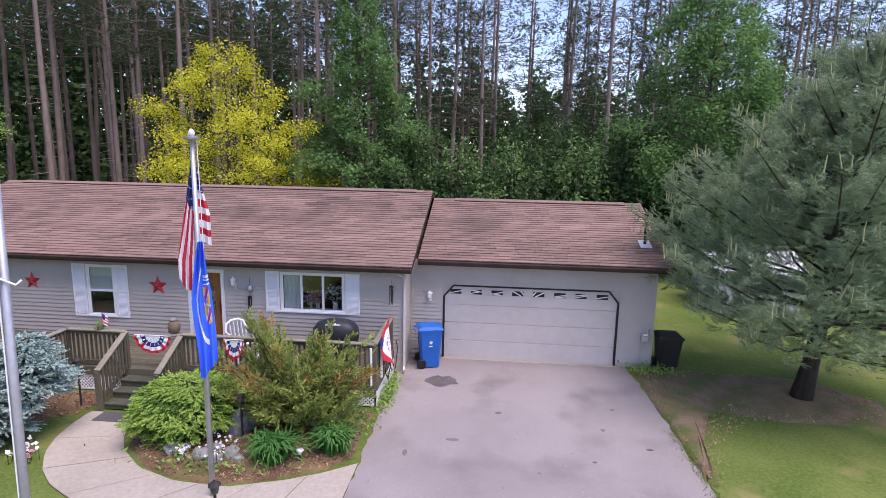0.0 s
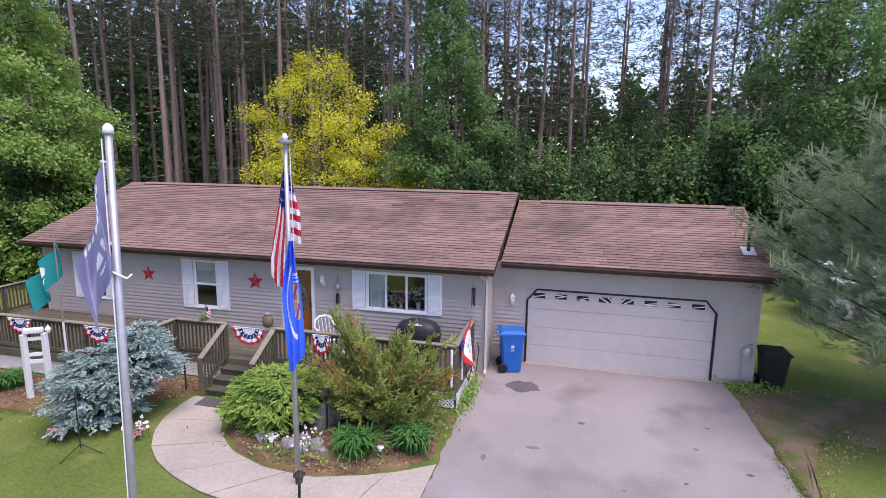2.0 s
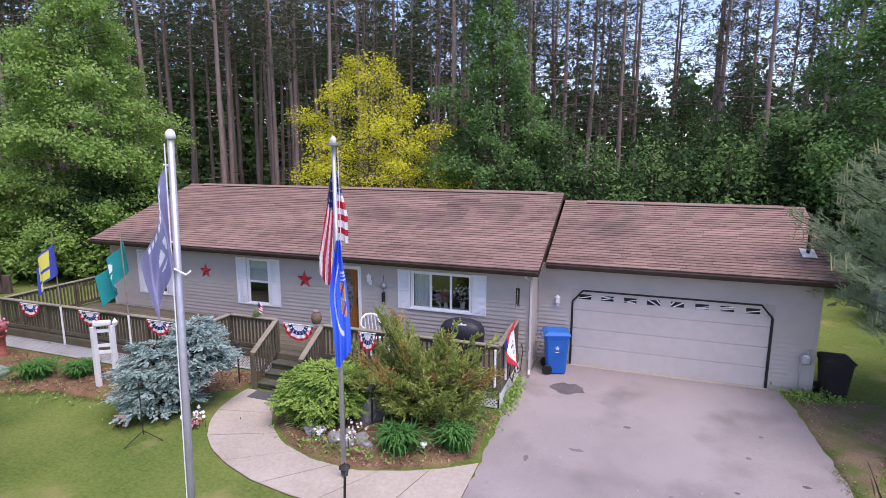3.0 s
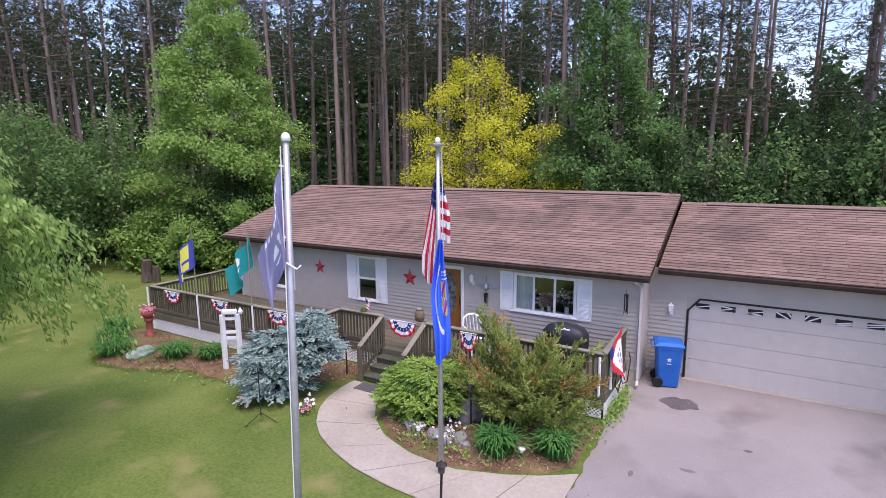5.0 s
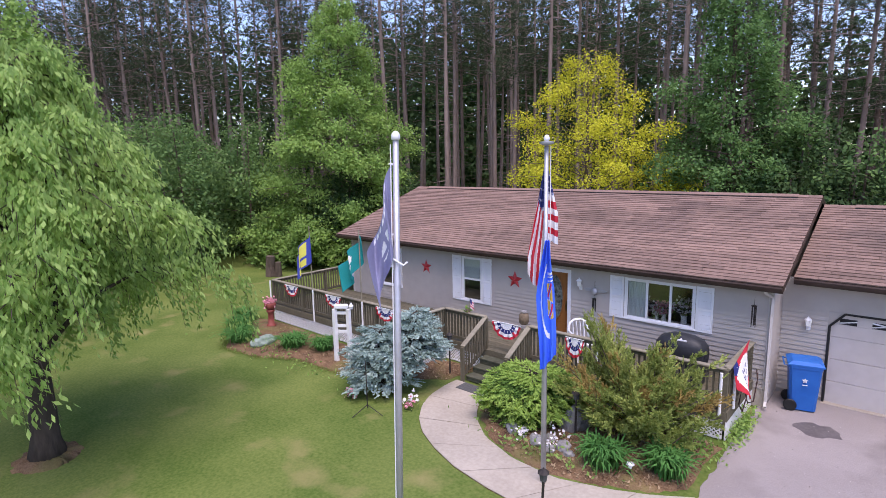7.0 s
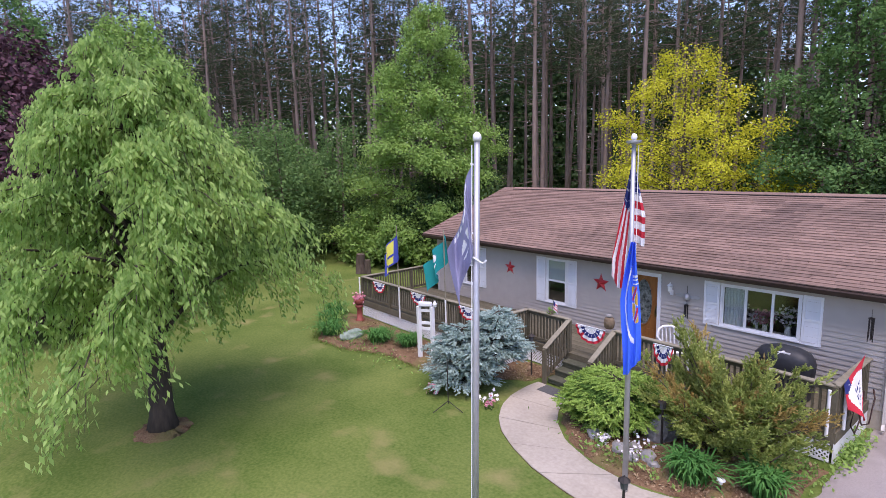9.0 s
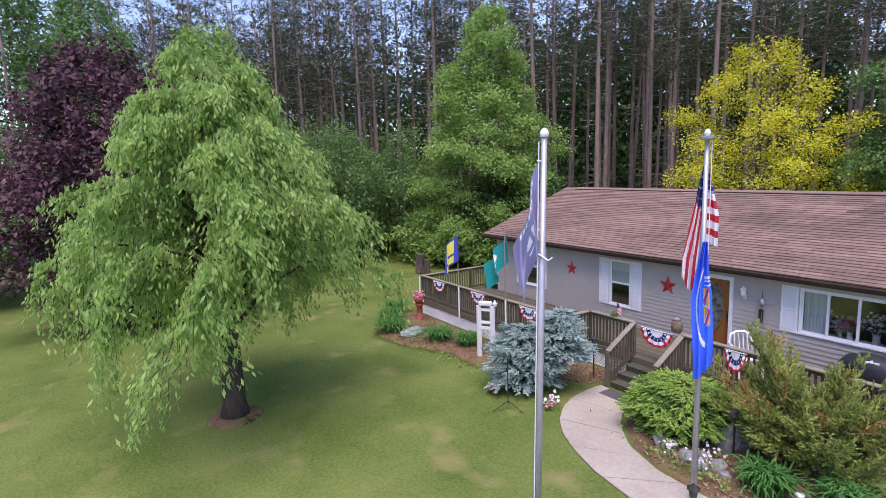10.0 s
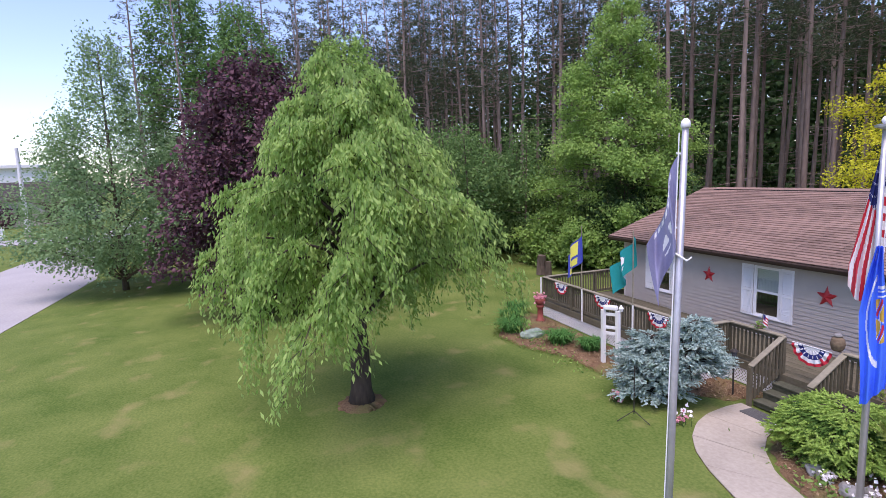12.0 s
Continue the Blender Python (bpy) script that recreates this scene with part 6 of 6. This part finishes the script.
single("garden_hose", Geo().tube([(DX1 + 0.1, -0.6, 1.0), (DX1 + 0.16, -1.0, 0.55), (DX1 + 0.16, -1.3, 0.35), (DX1 + 0.14, -1.55, 0.6), (DX1 + 0.12, -1.2, 0.95), (DX1 + 0.17, -0.9, 0.4), (DX1 + 0.2, -0.5, 0.3), (DX1 + 0.2, -0.2, 0.75), (DX1 + 0.14, -0.08, 0.9)], 0.014, 7), HOSE, "dark red hose looped on the deck end", "hose", smooth=True, at=(DX1 + 0.1, -1.0, 0.3))


# ---- garden things ----
SMOKE = mat("smoky_glass", (0.05, 0.05, 0.055), (0.14, 0.14, 0.145), rough=0.2, bump=0)


def lamp_stake(x, y, h, label, tilt=0.0):
    """A path lamp on a thin dark post."""
    t = thing("path_lamp", (x, y, 0), label, "path lamp", "path lamps")
    part("post", Geo().tube([(x, y, -0.05), (x + tilt, y, h - 0.22)], 0.022, 8), STEELDARK, t)
    part("lantern", Geo().lathe([(0.03, 0), (0.055, 0.02), (0.075, 0.14), (0.02, 0.15)], 6, (x + tilt, y, h - 0.22)), SMOKE, t, "smoky glass lantern")
    part("cap", Geo().lathe([(0.105, 0.151), (0.06, 0.19), (0.02, 0.215), (0.012, 0.235)], 6, (x + tilt, y, h - 0.22)), STEELDARK, t)
    return t


lamp_stake(-6.85, -3.08, 1.22, "dark path lamp post beside the steps")
lamp_stake(-2.62, -4.0, 1.08, "dark path lamp post among the shrubs")
lamp_stake(-1.80, -6.66, 0.92, "dark path lamp at the foot of the flag pole", 0.03)
for x, y in ((-1.2, -4.62), (-5.0, -3.95)):
    t = thing("solar_light", (x, y, 0.03), "small white-topped solar stake light in the bed", "garden light", "solar lights")
    part("stake", Geo().tube([(x, y, 0.0), (x, y, 0.2)], 0.012, 6), STEELDARK, t)
    part("lens", Geo().lathe([(0.03, 0.2), (0.045, 0.27)], 12, (x, y, 0)), LAMPGLASS, t)
    part("cap", Geo().lathe([(0.075, 0.271), (0.07, 0.29), (0.02, 0.31)], 14, (x, y, 0)), WHITE, t)


def boulder(at, size, seed, label, squash=(1, 1, 0.8)):
    r = np.random.default_rng(seed)
    bm = bmesh.new()
    bmesh.ops.create_icosphere(bm, subdivisions=3, radius=1)
    for v in bm.verts:
        k = 1 + 0.28 * noise.noise(v.co * 1.3 + Vector((seed, 0, 0))) + 0.10 * noise.noise(v.co * 4 + Vector((0, seed, 0)))
        v.co = Vector((v.co.x * squash[0] * k, v.co.y * squash[1] * k, v.co.z * squash[2] * k)) * size
    me = bpy.data.meshes.new("stone")
    bm.to_mesh(me)
    bm.free()
    me.materials.append(STONE)
    ob = new("stone", me)
    ob.location = (at[0], at[1], at[2] + size * squash[2] * 0.6)
    ob.rotation_euler = (0, 0, seed)
    return tagged(ob, label, "stone", "bed stones")


boulder((-2.75, -3.75, 0.05), 0.33, 1, "large pale grey stone set on edge in the bed", (1, 0.5, 1.1))
for k, (x, y, s) in enumerate(((-3.75, -4.62, 0.16), (-3.05, -4.75, 0.17), (-2.75, -4.85, 0.13), (-2.55, -4.6, 0.16), (-2.95, -4.45, 0.11), (-2.35, -4.75, 0.1), (-3.25, -4.6, 0.09), (-3.95, -4.5, 0.1))):
    boulder((x, y, 0.05), s, 2 + k, "rough pale stone edging the flower bed", (1.1, 0.9, 0.75))


def flower_patch(at, n, size, petal, label, spread):
    r = np.random.default_rng(int(abs(at[0]) * 10))
    t = thing("flower_patch", at, label, "flowers", "bed flowers")
    pos = np.array(at) + r.normal(size=(n, 3)) * np.array([spread, spread, 0.05]) + np.array([0, 0, 0.16])
    stems = Geo()
    for p in pos[:14]:
        stems.tube([(p[0], p[1], at[2]), tuple(p)], 0.006, 4)
    part("stem", stems, LEAF_DARK, t)["kind"] = "stuff"
    part("foliage", leaves(r, pos - np.array([0, 0, 0.08]), 0.1, 0, 0.5), LEAF_GREEN, t)
    part("bloom", leaves(r, np.repeat(pos, 3, axis=0) + r.normal(size=(n * 3, 3)) * 0.02, size, 0, 0.9), petal, t)["kind"] = "stuff"


flower_patch((-3.45, -4.75, 0.05), 22, 0.07, PETAL, "white flowers between the stones", 0.09)
flower_patch((-2.85, -4.65, 0.05), 30, 0.07, PETAL, "white flowers among the pale stones", 0.26)
flower_patch((-6.4, -5.1, 0.0), 16, 0.09, PETAL, "white and red flowers at the lawn edge", 0.12)
flower_patch((-6.25, -5.18, 0.0), 8, 0.09, PINKPETAL, "red flowers at the lawn edge", 0.07)
flower_patch((-7.75, -5.75, 0.0), 10, 0.12, PINKPETAL, "faded pink flower basket by the spruce", 0.12)

# white timber yard post
t = thing("yard_post", (-9.9, -4.3, 0), "white-painted timber yard frame with two legs", "yard frame")
for s, (x, y) in ((0, (-10.05, -4.42)), (1, (-9.72, -4.18))):
    part("leg", Geo().box(x - 0.055, x + 0.055, y - 0.055, y + 0.055, 0, 1.62, cut=0.008), WHITE, t)
for z in (0.95, 1.12, 1.5):
    part("rung", Geo().beam((-9.99, -4.37, z), (-9.78, -4.22, z), 0.04, 0.08), WHITE, t)
part("top_box", Geo().box(-0.2, 0.2, -0.07, 0.07, 1.625, 1.76, Matrix.Translation((-9.885, -4.3, 0)) @ Euler((0, 0, 0.63)).to_matrix().to_4x4(), 0.03), WHITE, t)
part("finial", Geo().lathe([(0.05, 1.62), (0.07, 1.7), (0.03, 1.76), (0.01, 1.8)], 12, (-9.66, -4.12, 0)), WHITE, t)

REDPAINT = mat("faded_red_paint", (0.22, 0.05, 0.04), (0.34, 0.10, 0.08), rough=0.6, scale=10, bump=0.2)
t = thing("planter_hydrant", (-14.7, -3.75, 0.05), "old red pedestal planter with pink flowers", "planter")
part("pedestal", Geo().lathe([(0.17, 0), (0.17, 0.06), (0.11, 0.1), (0.10, 0.5), (0.15, 0.55), (0.15, 0.6), (0.11, 0.64)], 14, (-14.7, -3.75, 0.05)), REDPAINT, t, smooth=True)
part("bowl", Geo().lathe([(0.11, 0.64), (0.18, 0.70), (0.21, 0.82), (0.19, 0.85)], 18, (-14.7, -3.75, 0.05)), REDPAINT, t, smooth=True)
rr = np.random.default_rng(5)
part("bloom", leaves(rr, np.array([-14.7, -3.75, 0.95]) + rr.normal(size=(220, 3)) * np.array([0.09, 0.09, 0.07]), 0.08, 0, 0.9), PINKPETAL, t)["kind"] = "stuff"
GREENSTONE = mat("mossy_stone", (0.14, 0.20, 0.15), (0.34, 0.40, 0.34), rough=0.9, scale=9, bump=0.5)
turtle = boulder((-13.1, -5.0, 0.04), 0.33, 33, "mossy grey-green tortoise-like garden ornament", (1.3, 0.8, 0.6))
turtle.data.materials[0] = GREENSTONE
turtle.name = "garden_ornament"
tagged(turtle, category="ornament", group="garden ornaments")
t = thing("tree_stump", (-22.8, 1.1, 0), "short weathered stump post at the lawn end", "stump")
part("log", Geo().tube([(-22.8, 1.1, 0), (-22.85, 1.1, 0.5), (-22.8, 1.12, 1.05)], [0.3, 0.24, 0.22], 10), BARK, t)
part("side_log", Geo().tube([(-22.45, 1.3, 0), (-22.42, 1.3, 0.75)], [0.2, 0.16], 9), BARK, t)

# tripod spotlight stands by the spruce and hook
t = thing("tripod_stand", (-6.55, -6.0, 0), "thin black tripod stand on the lawn by the spruce", "stand")
part("mast", Geo().tube([(-6.9, -5.95, 0.12), (-6.9, -5.95, 1.25)], 0.012, 6), STEELDARK, t)
for a in (0.3, 2.4, 4.5):
    part("leg", Geo().tube([(-6.9, -5.95, 0.2), (-6.9 + 0.4 * math.cos(a), -5.95 + 0.4 * math.sin(a), 0.0)], 0.01, 5), STEELDARK, t)

# ---- shed behind the pine ----
SHEDC = mat("shed_panel", (0.36, 0.36, 0.38), (0.46, 0.46, 0.48), rough=0.6, bump=0.05)
SHEDROOF = mat("shed_roof_sheet", (0.60, 0.60, 0.62), (0.72, 0.72, 0.74), rough=0.5, bump=0.05)
shed = thing("garden_shed", (12.4, 8.5, 0), "grey metal garden shed with a pale roof behind the pine", "shed")
g = Geo()
g.add([(x, y, z) for x in (10.8, 14.0) for y, z in ((7.3, 0), (9.7, 0), (9.7, 1.62), (8.5, 2.22), (7.3, 1.62))],
      [(0, 1, 2, 3, 4), (9, 8, 7, 6, 5), (0, 5, 6, 1), (1, 6, 7, 2), (2, 7, 8, 3), (3, 8, 9, 4), (4, 9, 5, 0)])
part("wall", g, SHEDC, shed)
for ya, yb in ((7.1, 8.5), (9.9, 8.5)):
    g = Geo()
    g.add([(x, y, z) for x in (10.65, 14.15) for y, z in ((ya, 1.55), (yb, 2.27), (yb, 2.31), (ya, 1.59))], [(0, 1, 2, 3), (7, 6, 5, 4), (0, 4, 5, 1), (1, 5, 6, 2), (2, 6, 7, 3), (3, 7, 4, 0)])
    part("roof", g, SHEDROOF, shed, "pale metal roof slope")
for k in range(9):
    part("rib", Geo().beam((10.79, 7.4 + k * 0.275, 0.02), (10.79, 7.4 + k * 0.275, 1.6), 0.03, 0.03), SHEDC, shed)

# ---- the far side of the street ----
far = thing("far_building", (-104, -47, 0), "low pale building with a brown roof across the street", "building")
part("wall", Geo().box(-112, -100, -62, -38, 0, 4.2), SIDING, far)
part("roof", Geo().add([(-113, -63, 4.2), (-99, -63, 4.2), (-99, -37, 4.2), (-113, -37, 4.2), (-106, -63, 7.0), (-106, -37, 7.0)], [(0, 1, 4), (1, 2, 5, 4), (2, 3, 5), (3, 0, 4, 5), (3, 2, 1, 0)]), DARKBROWN, far, "brown shingle roof")
for k in range(5):
    part("window", Geo().box(-99.98, -99.9, -60 + k * 4.4, -58 + k * 4.4, 1.2, 2.9), BLACK, far)
far2 = thing("far_building", (-132, -70, 0), "tall white building behind the low one", "building")
part("wall", Geo().box(-140, -128, -85, -52, 0, 10), WHITE, far2)
part("roof", Geo().box(-141, -127, -86, -51, 10, 10.6), RIM, far2)
t = thing("utility_pole", (-76, -38.2, 0), "pale concrete utility pole at the street corner", "utility pole")
part("shaft", Geo().tube([(-76, -38.2, 0), (-76, -38.2, 10.6)], [0.28, 0.2], 10), RIM, t)
part("foot", Geo().lathe([(0.42, 0), (0.42, 0.5), (0.3, 0.55)], 12, (-76, -38.2, 0)), CONCRETE, t)
t = thing("white_fence_sign", (-74, -40.6, 0), "small white slatted barrier by the street", "barrier")
for k in range(6):
    part("slat", Geo().box(-74.0, -73.9, -42.6 + k * 0.45, -42.3 + k * 0.45, -0.05, 1.5), WHITE, t)
for z in (0.4, 1.1):
    part("rail", Geo().box(-73.89, -73.8, -42.7, -39.8, z, z + 0.15), WHITE, t)
broadleaf("far_tree", (-128, -44, 0), 12, 2, 6.0, ROUND, 120, 30, 0.7, 2.4, LEAF_POPLAR, BARK, "round pale green tree across the street", 50, trunk=0.3)
broadleaf("far_tree", (-98, -40, 0), 5.5, 0.5, 3.6, ROUND, 90, 36, 0.45, 1.3, LEAF_PURPLE, BARK, "dark purple tree in front of the far building", 51, trunk=0.15)
broadleaf("far_tree", (-97, -48, 0), 3.8, 0.3, 2.4, ROUND, 70, 36, 0.4, 1.1, LEAF_PURPLE, BARK, "low dark purple tree across the street", 52, trunk=0.12)


for x, y, z0, z1 in ((DX0 - 0.05, DY0 - 0.1, 0.5, 1.5), (DX1 - 0.06, DY1 - 0.1, 0.55, 1.45), (DX1 + 0.1, DY1 + 0.3, 0.6, 1.5)):
    tagged(single("flag_holder", Geo().tube([(x, y, z0), (x, y, z1)], 0.03, 10), PLASTIC, "white plastic pipe strapped to a deck post", "pipe", group="pipe holders", smooth=False, at=(x, y, z0)))


def weeds(at, n, spread, seed, label):
    """Low leafy weeds at the foot of a wall."""
    r = np.random.default_rng(seed)
    pos = np.array(at) + r.normal(size=(n, 3)) * np.array([spread[0], spread[1], 0.0]) + np.stack([np.zeros(n), np.zeros(n), np.abs(r.normal(size=n)) * 0.12 + 0.02], axis=1)
    single("weeds", leaves(r, pos, 0.1, 0.2, 0.5, None, 0.8), LEAF_GREEN, label, "weeds", "stuff", at=tuple(at))


weeds((-0.1, -1.5, 0.0), 500, (0.09, 0.42), 81, "green weeds along the white deck skirting")
weeds((6.75, 0.75, 0.0), 420, (0.35, 0.16), 82, "low green weeds at the garage corner")
weeds((-0.6, -3.0, 0.05), 260, (0.3, 0.3), 83, "green weeds in the bed by the deck corner")
weeds((-3.0, -5.1, 0.05), 160, (0.7, 0.1), 84, "sparse weeds along the walk edge")
weeds((-12.5, -5.3, 0.0), 260, (1.5, 0.3), 85, "sparse weeds in the plant bed")


def inside(p, ring):
    """Whether the point lies within the ring of corners."""
    hit = False
    for (ax, ay), (bx, by) in zip(ring, ring[1:] + ring[:1]):
        if (ay > p[1]) != (by > p[1]) and p[0] < ax + (p[1] - ay) / (by - ay) * (bx - ax):
            hit = not hit
    return hit


def strew(name, ring, n, size, material, label, category, seed, aspect=0.5, mound=True, z=0.02):
    """Small flat pieces lying loose on a bed or on paving."""
    r = np.random.default_rng(seed)
    cx, cy = np.mean(ring, axis=0)
    lo, hi = np.min(ring, axis=0), np.max(ring, axis=0)
    out = []
    while len(out) < n:
        p = r.uniform(lo, hi)
        if not inside(p, ring):
            continue
        h = z
        if mound:
            q = next((f for f in (0.5, 0.8, 0.96) if inside((cx + (p[0] - cx) / f, cy + (p[1] - cy) / f), ring)), 1.0)
            h = {0.5: 0.102, 0.8: 0.082, 0.96: 0.052, 1.0: 0.025}[q]
        out.append((p[0], p[1], h + r.uniform(0.0, 0.012)))
    single(name, leaves(r, np.array(out), size, 0.0, aspect, None, 6.0), material, label, category, "stuff", at=tuple(out[0]))


CHIP = mat("wood_chip", (0.14, 0.08, 0.045), (0.42, 0.30, 0.18), rough=1, scale=9, big=2, bump=0.2, island=0.9)
DRYLEAF = mat("dry_leaf", (0.16, 0.10, 0.05), (0.46, 0.34, 0.20), rough=1, scale=9, big=2, bump=0.1, island=0.9, trans=0.2)
SPECK = mat("paving_debris", (0.05, 0.04, 0.035), (0.55, 0.52, 0.48), rough=1, bump=0, island=1.4)
BLADES = leafy("lawn_blade", (0.10, 0.17, 0.03), (0.24, 0.29, 0.08), trans=0.3)
FRONT_BED = [(-0.3, -2.4), (-0.3, -4.3), (-0.75, -4.75), (-1.35, -5.05), (-2.2, -5.36), (-3.2, -5.3), (-4.0, -5.0), (-4.6, -4.5), (-4.95, -4.05), (-5.1, -3.65), (-4.95, -3.0), (-4.85, -2.25)]
strew("wood_chips", FRONT_BED, 3200, 0.075, CHIP, "loose brown wood chips strewn over the bed", "wood chips", 201)
strew("wood_chips", [(-6.7, -3.3), (-6.5, -2.3), (-7.9, -2.4), (-8.1, -3.5), (-7.4, -3.8)], 500, 0.075, CHIP, "loose brown wood chips beside the steps", "wood chips", 202)
strew("wood_chips", [(-9.0, -4.8), (-8.5, -3.4), (-15.1, -3.3), (-15.5, -4.7), (-13.9, -5.7), (-12.4, -5.6), (-11.0, -4.9)], 1500, 0.08, CHIP, "loose pale wood chips in the plant bed", "wood chips", 203)
strew("dry_leaves", [(6.4, 1.0), (6.35, -2.0), (6.4, -4.6), (6.7, -4.4), (7.2, -3.0), (8.2, -1.9), (11.2, -1.5), (11.8, -0.3), (10.6, 0.8)], 1700, 0.07, DRYLEAF, "dry brown leaves and needles under the pine", "dry leaves", 204, z=0.06, mound=False)
strew("paving_debris", [(0.0, -12.0), (6.3, -12.0), (6.2, 1.0), (0.0, 1.0)], 420, 0.035, SPECK, "small twigs and specks on the driveway", "debris", 205, mound=False, z=0.014)


def grass_fringe(line, n, seed, label, out=0.05):
    """Uncut blades that lean over a paved edge."""
    r = np.random.default_rng(seed)
    pos = np.array([(*along(line, f), 0.03) for f in r.uniform(0, 1, n)]) + r.normal(size=(n, 3)) * np.array([out, out, 0.012])
    single("grass_fringe", leaves(r, pos, 0.07, -1.0, 0.2), BLADES, label, "grass", "stuff", at=tuple(pos[0]))


grass_fringe([(6.3, -2.5), (6.35, -5.0), (6.42, -9.0)], 1500, 212, "ragged grass along the driveway edge", 0.08)
grass_fringe([(-9.0, -4.95), (-11.0, -5.05), (-12.4, -5.75), (-13.9, -5.95), (-15.6, -4.85)], 1600, 213, "ragged grass along the plant bed", 0.07)
